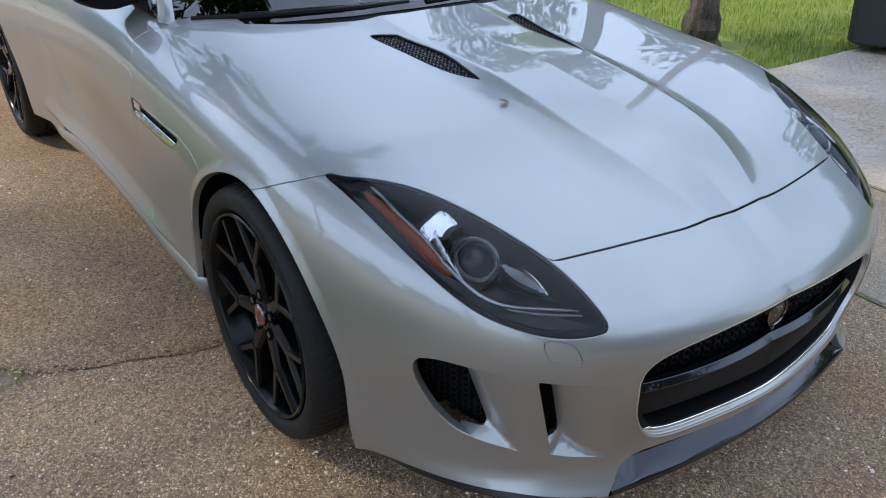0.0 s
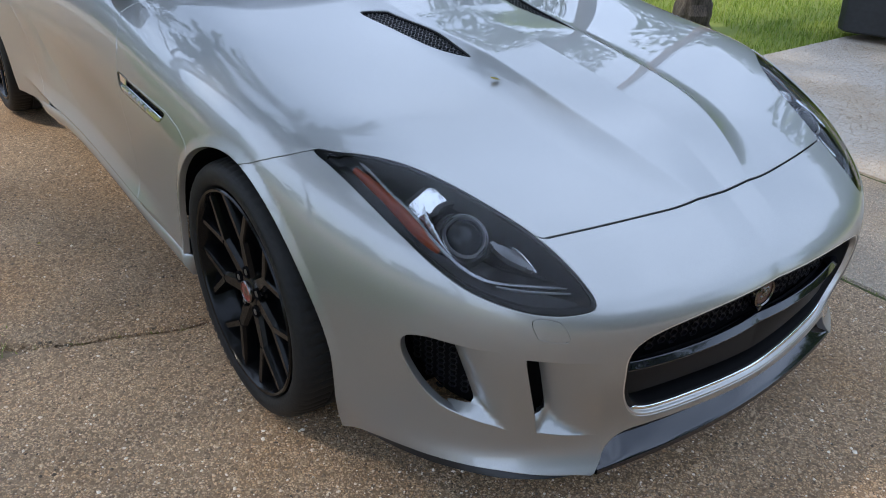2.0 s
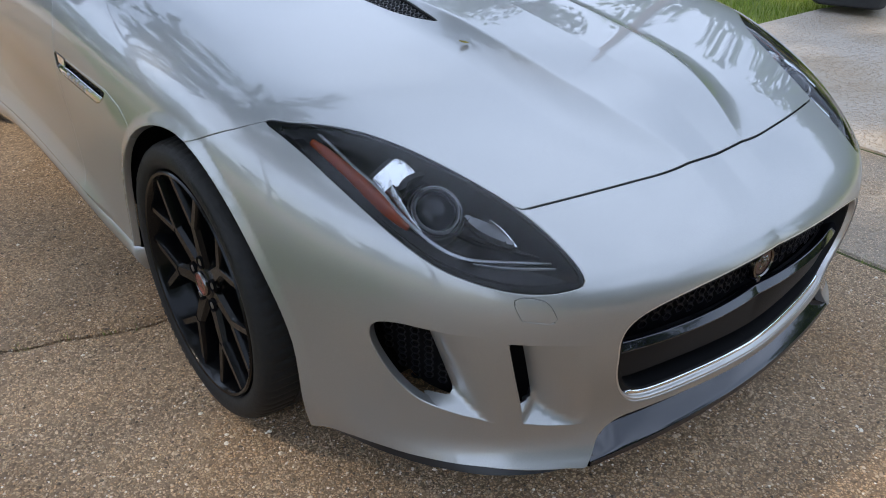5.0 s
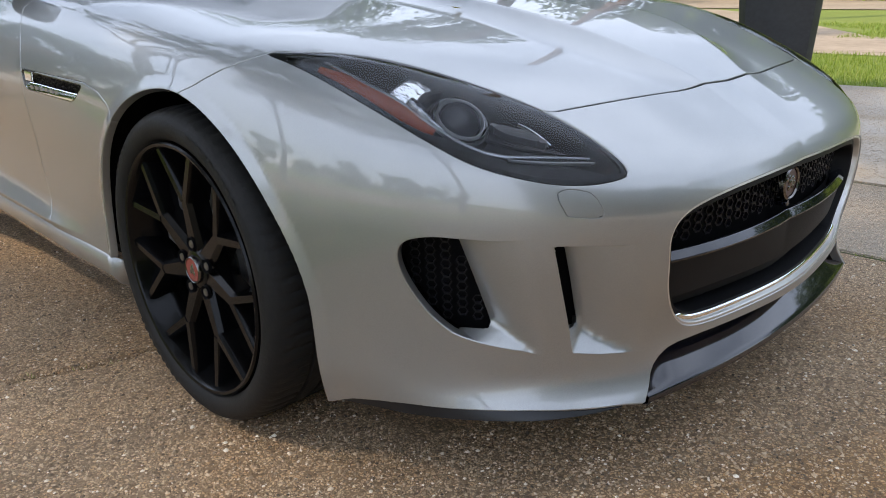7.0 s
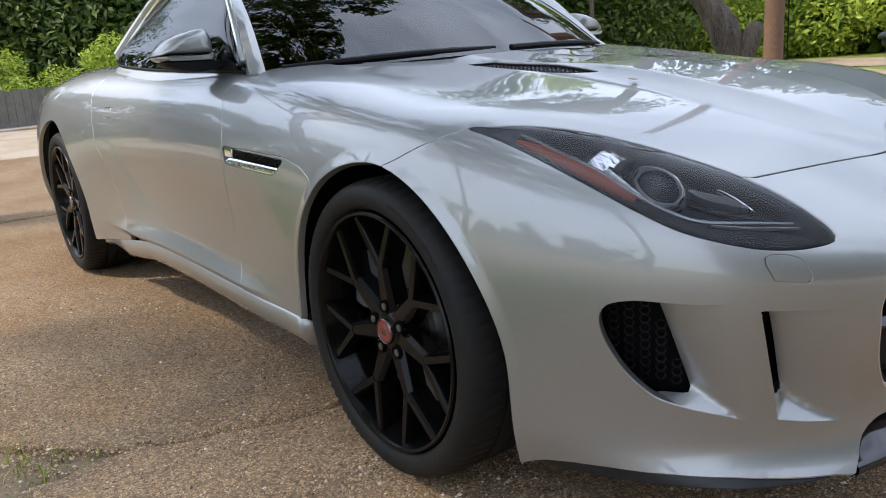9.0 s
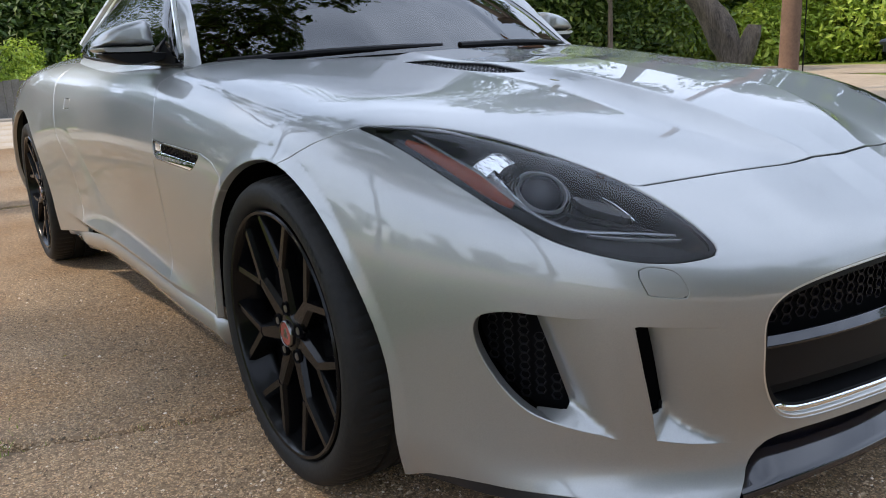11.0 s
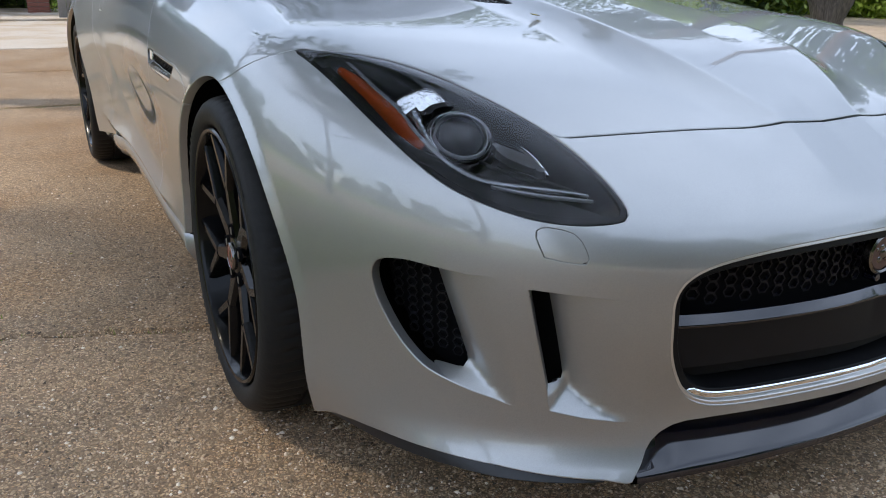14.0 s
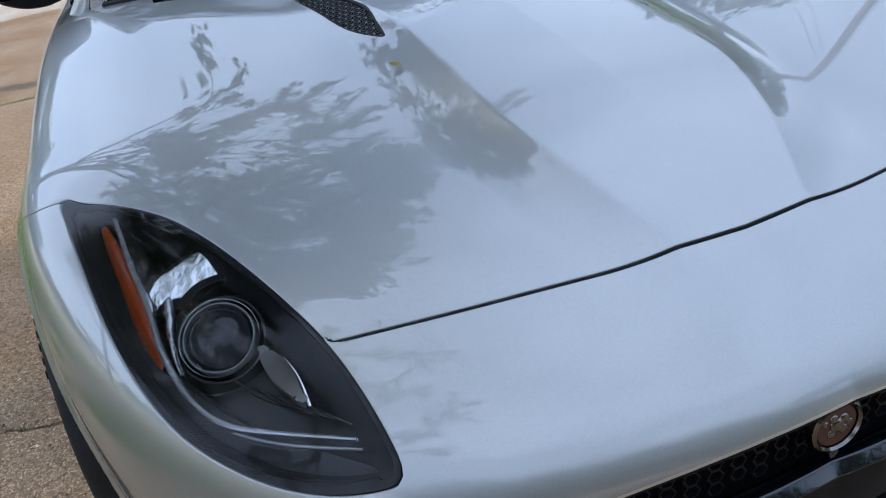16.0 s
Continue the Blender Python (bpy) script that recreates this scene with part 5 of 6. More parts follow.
    part("cap_ring", lathe([(0.0256, 0.012), (0.0257, -0.0015), (0.0268, -0.0025), (0.0285, -0.001), (0.0295, 0.003), (0.0295, 0.012)], 40), DARK_CHROME, cap)
    bm = bmesh.new()
    for x, z, r in ((0, 0.002, 0.008), (0.006, -0.006, 0.005), (-0.006, -0.005, 0.005), (0.003, 0.010, 0.004)):
        bmesh.ops.create_icosphere(bm, subdivisions=2, radius=r, matrix=Matrix.Translation((x, -0.001, z)) @ Matrix.Diagonal((1, 0.2, 1, 1)))
    part("cap_relief", bm, DARK_CHROME, cap)
    for k in range(5):
        x, z = polar(0.0535, 72 * k + 20)
        # pits painted near black for the shade round the nuts
        part("lug_pit", lathe([(0.0, 0.0065), (0.0125, 0.0065), (0.0145, 0.003), (0.0155, 0.010)], 24), RECESS_SHADE, wheel, at=Matrix.Translation((x, 0, z)))
        nut = bmesh.new()
        bmesh.ops.create_cone(nut, cap_ends=True, segments=6, radius1=0.0095, radius2=0.0085, depth=0.024, matrix=Matrix.Translation((x, 0.016, z)) @ Matrix.Rotation(math.pi / 2, 4, "X"))
        part("lug_nut", nut, STEEL, wheel, bevel=0.001)
    part("brake_disc", lathe([(0.06, 0.085), (0.062, 0.062), (0.085, 0.060), (0.088, 0.074), (0.176, 0.074), (0.178, 0.078), (0.178, 0.098), (0.09, 0.100)], 64), STEEL, wheel, "grey brake disc")
    bm = bmesh.new()
    for a in np.linspace(110, 175, 9):
        for r, y in ((0.115, 0.048), (0.150, 0.040), (0.192, 0.046), (0.197, 0.12), (0.115, 0.12)):
            x, z = polar(r, a)
            bm.verts.new((x, y, z))
    bm.verts.ensure_lookup_table()
    for k in range(8):
        for i in range(5):
            bm.faces.new([bm.verts[q] for q in (k * 5 + i, k * 5 + (i + 1) % 5, k * 5 + 5 + (i + 1) % 5, k * 5 + 5 + i)])
    bm.faces.new([bm.verts[i] for i in range(5)])
    bm.faces.new([bm.verts[40 + i] for i in (4, 3, 2, 1, 0)])
    part("brake_caliper", bm, GREY_METAL, wheel, "dark grey caliper", bevel=0.004)
    # black disc painting the shade behind the spokes and brake
    part("inner_shield", lathe([(0.0, 0.13), (0.21, 0.13), (0.214, 0.10)], 40), RECESS_SHADE, wheel)
    return wheel


front_right = build_wheel(pose(0, -0.836, 0.3295), "black seven-spoke alloy wheel with a low-profile tyre")
copy_thing(front_right, pose(-2.622, -0.905, 0.3295, 0, 40, 0))
copy_thing(front_right, pose(0, 0.836, 0.3295, 0, 0, 180))
copy_thing(front_right, pose(-2.622, 0.905, 0.3295, 0, 20, 180))


# ---- a leaf on the bonnet ----
def fallen_leaf(name, at, mat, label, size=0.03, curl=0.15):
    rows_ = []
    for t in np.linspace(0, 1, 9):
        w = size * 0.30 * math.sin(math.pi * min(t * 0.96 + 0.02, 1)) ** 0.8
        rows_.append([(size * (t - 0.5), -w, curl * size * (abs(t - 0.5) ** 2) * 2 + 0.25 * w), (size * (t - 0.5), 0, curl * size * (abs(t - 0.5) ** 2) * 2), (size * (t - 0.5), w, curl * size * (abs(t - 0.5) ** 2) * 2 + 0.25 * w)])
    v, f = ribbon(rows_)
    bm = bmesh.new()
    vs = [bm.verts.new(q) for q in v]
    for q in f:
        bm.faces.new([vs[i] for i in q])
    bmesh.ops.solidify(bm, geom=bm.faces[:], thickness=0.0006)
    return tagged(part(name, bm, mat, None, "", at=at), label, "leaf")


fallen_leaf("fallen_leaf", pose(0.172, -0.231, 0.8120, 0, 8, 35), LEAF_YELLOW, "small yellow fallen leaf lying on the car's bonnet", 0.024)



# ---- ground ----
def strip_sheet(name, rows_, mat, label, category, kind="structure"):
    v, f = ribbon(rows_)
    return tagged(put(name, mesh_of(name, v, f, mat)), label, category, kind=kind)


far = [-900, -120, -45, -20, -12, -8, -5, -3, -1.5, 0, 1.5, 3, 5, 8, 12, 20, 45, 120, 900]
strip_sheet("ground", [[(x, y, -0.045 + 0.006 * noise.noise((x * 0.6, y * 0.6, 0)) * (abs(x) < 30 and abs(y) < 30)) for y in far] for x in far], LAWN, "short green lawn around the driveway", "ground")


def wander(a, b, n, amount, seed):
    """Points from a to b that stray to the side."""
    a, b = Vector(a), Vector(b)
    across = Vector((-(b - a).y, (b - a).x)).normalized()
    out = []
    for i in range(n + 1):
        t = i / n
        d = 0 if i in (0, n) else amount * (noise.noise((t * n * 0.35, seed, 0.5)) + 0.6 * noise.noise((t * n * 1.1, seed, 9.5)))
        out.append(tuple(a.lerp(b, t) + across * d))
    return out


def slab(corners, mat, parent, high=0.0, thick=0.09, name="slab"):
    """A concrete slab with a softened upper edge, from its outline in plan."""
    bm = bmesh.new()
    n = len(corners)
    inner = []
    pts = [Vector(c) for c in corners]
    for i in range(n):
        a, b, c = pts[i - 1], pts[i], pts[(i + 1) % n]
        d = ((c - b).normalized() + (b - a).normalized())
        nrm = Vector((-d.y, d.x)).normalized() if d.length > 1e-6 else Vector((0, 0))
        inner.append(b + nrm * 0.010)
    top = [bm.verts.new((p.x, p.y, high)) for p in inner]
    lip = [bm.verts.new((p.x, p.y, high - 0.010)) for p in pts]
    low = [bm.verts.new((p.x, p.y, high - thick)) for p in pts]
    bm.faces.new(top)
    for i in range(n):
        j = (i + 1) % n
        bm.faces.new((lip[i], lip[j], top[j], top[i]))
        bm.faces.new((low[i], low[j], lip[j], lip[i]))
    bm.normal_update()
    bmesh.ops.triangulate(bm, faces=[f for f in bm.faces if len(f.verts) > 4])
    return part(name, bm, mat, parent, smooth=30)


driveway = tagged(new("driveway"), "exposed-aggregate concrete driveway, cracked and weathered", "driveway", kind="structure")
JOINT = 0.009
crack = [(-0.79, -1.50), (-0.70, -1.41), (-0.615, -1.335), (-0.55, -1.25), (-0.505, -1.16), (-0.48, -1.06), (-0.44, -0.96), (-0.41, -0.88), (-0.40, -0.7)] + wander((-0.40, -0.7), (-0.45, 1.07), 16, 0.02, 3)[1:]
near_edge = [(-0.525, -1.508), (-0.42, -1.50), (-0.32, -1.495), (-0.25, -1.52), (-0.17, -1.55), (-0.06, -1.585), (0.15, -1.66), (0.5, -1.80), (1.2, -2.0), (2.5, -2.1), (6.0, -2.2)]
mid_edge = [(-0.84, -1.53), (-0.98, -1.535), (-1.12, -1.543), (-1.4, -1.56), (-1.63, -1.572), (-1.95, -1.595), (-2.2, -1.612), (-2.36, -1.64), (-2.6, -1.73), (-2.97, -1.875), (-3.2, -1.98), (-3.8, -2.25), (-4.45, -2.6)]
slab(near_edge + [(6.0, 1.07)] + [(x + JOINT, y) for x, y in crack[::-1] if y > -1.30] + [(-0.55, -1.36), (-0.515, -1.44)], AGGREGATE, driveway)
slab([(x - JOINT, y) for x, y in crack] + wander((-0.46, 1.07), (-4.40, 1.07), 20, 0.006, 5) + wander((-4.43, 1.07), (-4.45, -2.6), 24, 0.018, 7)[1:-1] + mid_edge[::-1], AGGREGATE, driveway)
slab(wander((-4.45, 1.07), (-6.55, 1.07), 8, 0.006, 6) + wander((-6.55, 1.07), (-6.6, -3.4), 20, 0.03, 11)[1:] + wander((-6.6, -3.4), (-4.48, -2.62), 6, 0.02, 12)[1:] + wander((-4.47, -2.6), (-4.45, 1.07), 24, 0.018, 13)[1:-1], AGGREGATE, driveway, 0.006)
slab(wander((-6.58, 1.07), (-9.0, 1.07), 6, 0.006, 16) + wander((-9.0, 1.07), (-9.0, -4.2), 20, 0.03, 21)[1:] + wander((-9.0, -4.2), (-6.64, -3.42), 6, 0.02, 22)[1:] + wander((-6.63, -3.4), (-6.58, 1.07), 20, 0.03, 23)[1:-1], AGGREGATE, driveway, 0.004)
slab([(-9.03, 1.07), (-14.6, 1.3), (-14.6, -5.5), (-9.03, -4.2)], CONCRETE, driveway, 0.008)
slab([(-14.63, 1.3), (-19.0, 1.3), (-19.0, -6.0), (-14.63, -5.5)], CONCRETE, driveway, 0.045, 0.12)
slab([(6.0, 1.09)] + [(6.0, 2.0)] + wander((6.0, 2.0), (-4.4, 2.0), 24, 0.006, 31)[1:] + wander((-4.4, 1.09), (6.0, 1.09), 24, 0.006, 32)[:-1], PALE_AGGREGATE, driveway, 0.0)
slab([(6.0, 2.02), (6.0, 4.92), (-0.5, 4.92), (-1.15, 4.85), (-1.25, 4.3), (-1.27, 3.4), (-1.30, 2.9), (-1.5, 2.5), (-1.9, 2.2), (-2.6, 2.02)], CONCRETE, driveway, 0.002)
slab([(6.02, -2.2), (14, -3), (14, 4.9), (6.02, 4.9)], CONCRETE, driveway, 0.0)
strip_sheet("soil_bed", [[(x, y, -0.030 + 0.004 * noise.noise((x * 5, y * 5, 1))) for y in np.linspace(-3.4, 2.1, 60)] for x in np.linspace(-9.1, 6, 110)], SOIL, "bare brown soil beside and beneath the slabs", "soil")


def ribbon_fill(name, points, half, high, mat, label):
    rows_ = []
    for i, p in enumerate(points):
        a, b = Vector(points[max(i - 1, 0)]), Vector(points[min(i + 1, len(points) - 1)])
        d = (b - a).normalized()
        h = half * (1 + 0.5 * noise.noise((i * 0.7, 3.3, 0)))
        rows_.append([(p[0] + d.y * h, p[1] - d.x * h, high - 0.012), (p[0], p[1], high + 0.004 * noise.noise((i * 1.3, 0, 0))), (p[0] - d.y * h, p[1] + d.x * h, high - 0.012)])
    return strip_sheet(name, rows_, mat, label, "moss", "structure")


ribbon_fill("moss_joint_1", [(x, 1.08 + 0.004 * noise.noise((x * 3, 0, 0))) for x in np.linspace(-4.3, 5.9, 160)], 0.016, -0.002, MOSS, "moss and dirt filling a slab joint")
ribbon_fill("moss_joint_2", [(-4.46 + 0.01 * noise.noise((y * 3, 0, 0)), y) for y in np.linspace(-2.5, 1.0, 80)], 0.014, -0.001, MOSS, "moss and dirt filling a slab joint")
ribbon_fill("moss_joint_3", [(x, 2.01) for x in np.linspace(-2.5, 5.9, 120)], 0.012, -0.003, MOSS, "moss and dirt filling a slab joint")
strip_sheet("road", [[(x, y + 0.04 * x, -0.034 + 0.004 * k) for k, y in ((0, 7.5), (1, 7.7), (1, 9.1), (0, 9.3))] for x in np.linspace(-60, 60, 40)], ROAD, "tan gravel lane crossing the lawn", "lane")
fork = [(-1.0, 8.45), (-2.6, 8.6), (-4.2, 9.6), (-6.0, 11.2), (-8.0, 12.7), (-11.0, 14.2), (-16.0, 15.6)]
strip_sheet("lane_fork", [[(x + 0.35 * w, y + w, -0.029 + 0.002 * (abs(w) < 1.0)) for w in (-h, -0.8 * h, 0.0, 0.8 * h, h)] for (x, y), h in zip(fork, (0.7, 1.1, 1.8, 2.4, 2.6, 2.4, 2.2))], ROAD, "tan gravel lane forking off across the lawn", "lane")
strip_sheet("side_street", [[(x, y - 0.05 * x, -0.030 + 0.004 * k) for k, y in ((0, -12.5), (1, -12.0), (1, -5.2), (0, -4.8))] for x in np.linspace(-60, 60, 40)], ROAD, "tan sunlit street beside the driveway", "street")
strip_sheet("street", [[(x, y + 0.04 * x, -0.030 + 0.004 * k) for k, y in ((0, 16.2), (1, 16.6), (1, 20.0), (0, 20.4))] for x in np.linspace(-80, 80, 40)], ROAD, "pale street beyond the lawn", "street")


# ---- loose and proud stones of the aggregate ----
def pebbles(name, spots, label, seed):
    """Half-buried stones, each a low six-sided dome."""
    rng_ = np.random.default_rng(seed)
    p = np.asarray(spots, float)
    n = len(p)
    r = rng_.gamma(4.5, 0.00066, n).clip(0.0013, 0.0085)
    turn, flat = rng_.uniform(0, 2 * np.pi, n), rng_.uniform(0.55, 1.0, n)
    ring = []
    for k in range(6):
        a = 2 * np.pi * k / 6
        rr = r * rng_.uniform(0.8, 1.15, n)
        u, v = rr * np.cos(a), rr * flat * np.sin(a)
        ring.append(np.stack([p[:, 0] + u * np.cos(turn) - v * np.sin(turn), p[:, 1] + u * np.sin(turn) + v * np.cos(turn), p[:, 2] - 0.001], 1))
    top = [np.stack([p[:, 0] + r * rng_.uniform(-0.3, 0.3, n), p[:, 1] + r * rng_.uniform(-0.3, 0.3, n), p[:, 2] + r * rng_.uniform(0.35, 0.75, n)], 1)]
    v = np.stack(ring + top, 1).reshape(-1, 3)
    i = np.arange(n)[:, None] * 7
    f = np.concatenate([i + [k, (k + 1) % 6, 6] for k in range(6)])
    return tagged(put(name, mesh_of(name, v.tolist(), f.tolist(), PEBBLE, smooth=False)), label, "pebbles", kind="stuff")


rng = np.random.default_rng(15)
px, py = rng.uniform(-2.3, 1.75, 230000), rng.uniform(-1.62, 1.05, 230000)
ok = ((py < -0.60) | (px > 0.45)) & (rng.uniform(0, 1, len(px)) < np.clip(0.55 / np.hypot(px - 0.9, (py + 1.0) * 0.8), 0, 1) ** 0.8)
split = np.interp(py, [q[1] for q in crack[::-1]][::-1], [q[0] for q in crack[::-1]][::-1])
ok &= np.abs(px - split) > 0.014
lim = np.interp(px, [-2.36, -1.63, -0.84, -0.80, -0.52, -0.3, -0.06, 0.5, 2.5], [-1.62, -1.55, -1.51, -1.30, -1.30, -1.47, -1.56, -1.78, -2.0])
ok &= py > lim
pebbles("crack_rubble", [(q[0] + rng.normal(0, 0.016), q[1] + rng.normal(0, 0.016), -0.006) for a, b in zip(crack[:9], crack[1:10]) for q in [(a[0] + (b[0] - a[0]) * t, a[1] + (b[1] - a[1]) * t) for t in rng.uniform(0, 1, 55)]]
        + [(-0.66 + rng.normal(0, 0.09), -1.46 + rng.normal(0, 0.055), -0.024 + 0.006 * rng.uniform()) for _ in range(420)], "crumbled stones and dirt along the driveway's crack", 18)
pebbles("aggregate_stones", np.stack([px, py, 0 * px], 1)[ok], "brown, tan and pale stones showing in the driveway's surface", 16)


# ---- grass ----
def blades(name, spots, mat, label, size, seed, category="grass"):
    """Many bent grass blades, each two quads and a tip."""
    rng = np.random.default_rng(seed)
    p = np.asarray(spots, float)
    n = len(p)
    a, lean = rng.uniform(0, 2 * np.pi, n), rng.uniform(0.15, 0.9, n)
    h, w = size * rng.uniform(0.45, 1.25, n), size * rng.uniform(0.022, 0.048, n)
    side = np.stack([np.cos(a), np.sin(a), 0 * a], 1)
    fore = np.stack([-np.sin(a), np.cos(a), 0 * a], 1)
    up = np.array([0, 0, 1.0])
    verts = []
    for k, f in ((0, 1.0), (0.45, 0.8), (0.8, 0.45)):
        c = p + fore * (h * lean * k**2)[:, None] + up * (h * k * (1 - 0.35 * lean * k))[:, None]
        verts += [c - side * (w * f)[:, None], c + side * (w * f)[:, None]]
    verts.append(p + fore * (h * lean)[:, None] + up * (h * (1 - 0.35 * lean))[:, None])
    v = np.stack(verts, 1).reshape(-1, 3)
    b = np.arange(n)[:, None] * 7
    quads = np.concatenate([b + [0, 1, 3, 2], b + [2, 3, 5, 4]])
    tips = b + [4, 5, 6]
    me = mesh_of(name, v.tolist(), quads.tolist() + tips.tolist(), mat, smooth=False)
    return tagged(put(name, me), label, category, kind="stuff")


rng = np.random.default_rng(4)


def edge_y(x):
    """The driveway's edge towards the grass."""
    pts = sorted(near_edge + [(-0.78, -1.30), (-0.58, -1.30)] + mid_edge + [(-6.6, -3.4), (-9, -4.2), (-14.6, -5.5)])
    return np.interp(x, [q[0] for q in pts], [q[1] for q in pts])


x = rng.uniform(-3.6, 0.9, 120000)
y = edge_y(x) - rng.gamma(1.6, 0.34, len(x)) + 0.03
bare = np.array([noise.noise((a * 1.7, b * 1.7, 2.0)) for a, b in zip(x, y)])
hole = np.exp(-(((x + 1.15) / 0.33) ** 2)) * (y > -2.15) + 1.2 * np.exp(-(((x + 0.64) / 0.2) ** 2))
keep = rng.uniform(0, 1, len(x)) < np.clip(0.95 + 1.6 * bare - 1.05 * hole, 0.05, 1)
blades("grass_verge", np.stack([x, y, 0 * x - 0.035], 1)[keep], GRASS, "bright green grass growing along the driveway's edge", 0.055, 5)
x = rng.uniform(-12, -3.4, 9000)
y = edge_y(x) - rng.gamma(1.5, 0.6, len(x))
blades("grass_verge_far", np.stack([x, y, 0 * x - 0.04], 1), GRASS, "green grass along the driveway", 0.09, 6)
x, y = rng.uniform(-9, 0.0, 190000), rng.uniform(2.2, 12, 190000)
out = np.where(x > -1.28, y > 4.95, True) & ~((y - 0.04 * x > 7.45) & (y - 0.04 * x < 9.35)) & (np.hypot(x + 2.05, y - 3.55) > 0.35) & ~((x < -2.5) & (np.abs(y - np.interp(-x, [2.6, 4.2, 6.0, 8.0, 11.0], [8.6, 9.6, 11.2, 12.7, 14.2])) < 2.3))
thin = rng.uniform(0, 1, len(x)) < np.clip(6.5 / np.hypot(x - 1.5, y + 1.5), 0, 1)
blades("lawn_grass", np.stack([x, y, 0 * x - 0.045], 1)[out & thin], GRASS, "mown green lawn beside the driveway", 0.07, 7)
spots = [(q[0] + rng.normal(0, 0.012), q[1] + rng.normal(0, 0.012), -0.012) for q in crack[:14] for _ in range(8)] + [(xx, 1.08 + rng.normal(0, 0.01), -0.008) for xx in rng.uniform(0.3, 1.2, 180)] + [(-4.46 + rng.normal(0, 0.01), yy, -0.008) for yy in rng.uniform(-2.4, -0.8, 160)]
blades("crack_grass", spots, GRASS, "tufts of grass in the slab cracks", 0.022, 8)


# ---- trees ----
def leaves(name, centres, radii, count, size, mat, parent, seed, label=""):
    """A crown of single folded leaves scattered through clumps."""
    rng_ = np.random.default_rng(seed)
    centres, radii = np.asarray(centres, float), np.asarray(radii, float)
    share = radii**2 / (radii**2).sum()
    pick_ = rng_.choice(len(centres), count, p=share)
    d = rng_.normal(size=(count, 3))
    d /= np.linalg.norm(d, axis=1, keepdims=True)
    c = centres[pick_] + d * (radii[pick_] * rng_.uniform(0.35, 1.05, count) ** 0.6)[:, None] * (1, 1, 0.8)
    n = d * 0.5 + rng_.normal(size=(count, 3)) * 0.6 + (0, 0, 0.5)
    n /= np.linalg.norm(n, axis=1, keepdims=True)
    a = np.cross(n, rng_.normal(size=(count, 3)))
    a /= np.linalg.norm(a, axis=1, keepdims=True)
    b = np.cross(n, a)
    s = size * rng_.uniform(0.6, 1.3, count)[:, None]
    v = np.stack([c - a * s, c + b * s * 0.42 + n * s * 0.12, c + a * s, c - b * s * 0.42 + n * s * 0.12], 1).reshape(-1, 3)
    i = np.arange(count)[:, None] * 4
    me = mesh_of(name, v.tolist(), np.concatenate([i + [0, 1, 2], i + [0, 2, 3]]).tolist(), mat, smooth=False)
    return put(name, me, parent, label)


def tree(at, high, trunk_r, crown_r, label, seed, lean=(0, 0), count=9000, leaf=0.10, mat=None, crown_low=0.45, clumps=26, base=None):
    rng_ = np.random.default_rng(seed)
    t = thing("tree", label, "tree", at=Matrix.Translation((*at, -0.05)))
    top = Vector((lean[0], lean[1], high * 0.62))
    mid = top * 0.45 + Vector((lean[0] * 0.15, 0, 0))
    spine = [Vector((0, 0, -0.05)), Vector((0, 0, 0.10)), mid * 0.3, mid, mid.lerp(top, 0.5), top]
    bm = sweep(spine, [trunk_r * k for k in (1.5, 1.12, 0.98, 0.86, 0.66, 0.42)], 14)
    for v in bm.verts:
        v.co += Vector((noise.noise(v.co * 6), noise.noise(v.co * 6 + Vector((9, 0, 0))), 0)) * trunk_r * 0.35
    part("trunk", bm, BARK, t)
    centres, radii = [], []
    for k in range(clumps):
        a, e = rng_.uniform(0, 2 * math.pi), rng_.uniform(-0.25, 1.0)
        r = crown_r * rng_.uniform(0.35, 1.0)
        q = Vector((lean[0] + r * math.cos(a) * math.sqrt(max(0.05, 1 - max(e, 0) ** 2)), lean[1] + r * math.sin(a) * math.sqrt(max(0.05, 1 - max(e, 0) ** 2)), high * (crown_low + (1 - crown_low) * (0.5 + 0.5 * e))))
        centres.append(q)
        radii.append(crown_r * rng_.uniform(0.20, 0.38))
        if k < 9:
            limb = [mid.lerp(top, rng_.uniform(0.1, 0.9)), None, q]
            limb[1] = limb[0].lerp(q, 0.5) + Vector((0, 0, 0.06 * high))
            part("limb", sweep(limb, [trunk_r * 0.34, trunk_r * 0.22, trunk_r * 0.07], 8), BARK, t)
    leaves("crown", [tuple(q) for q in centres], radii, count, leaf, mat or FOLIAGE, t, seed + 50, "")
    return t


# the gnarled tree on the lawn: a leaning trunk with a cut fork
gnarled = thing("gnarled_tree", "old leaning tree with rough grey-brown bark and a sawn fork", "tree", at=Matrix.Translation((-2.02, 3.52, -0.05)))
bm = sweep([(0.02, -0.02, -0.05), (0, 0, 0.06), (-0.02, 0.01, 0.35), (-0.04, 0.02, 0.75), (-0.17, -0.06, 1.06), (-0.38, -0.17, 1.42), (-0.55, -0.2, 2.0), (-0.6, -0.2, 3.0)], [0.20, 0.135, 0.108, 0.100, 0.094, 0.088, 0.075, 0.055], 28)
bmesh.ops.subdivide_edges(bm, edges=bm.edges[:], cuts=3, use_grid_fill=True)
for v in bm.verts:
    v.co += Vector((noise.noise(v.co * 9), noise.noise(v.co * 9 + Vector((7, 3, 0))), 0.3 * noise.noise(v.co * 7))) * 0.035
    ridge = 0.014 * noise.noise(Vector((v.co.x * 34, v.co.y * 34, v.co.z * 3.5)))
    v.co += Vector((v.co.x + 0.3 * max(v.co.z - 0.75, 0), v.co.y, 0)).normalized() * ridge
part("trunk", bm, BARK, gnarled)
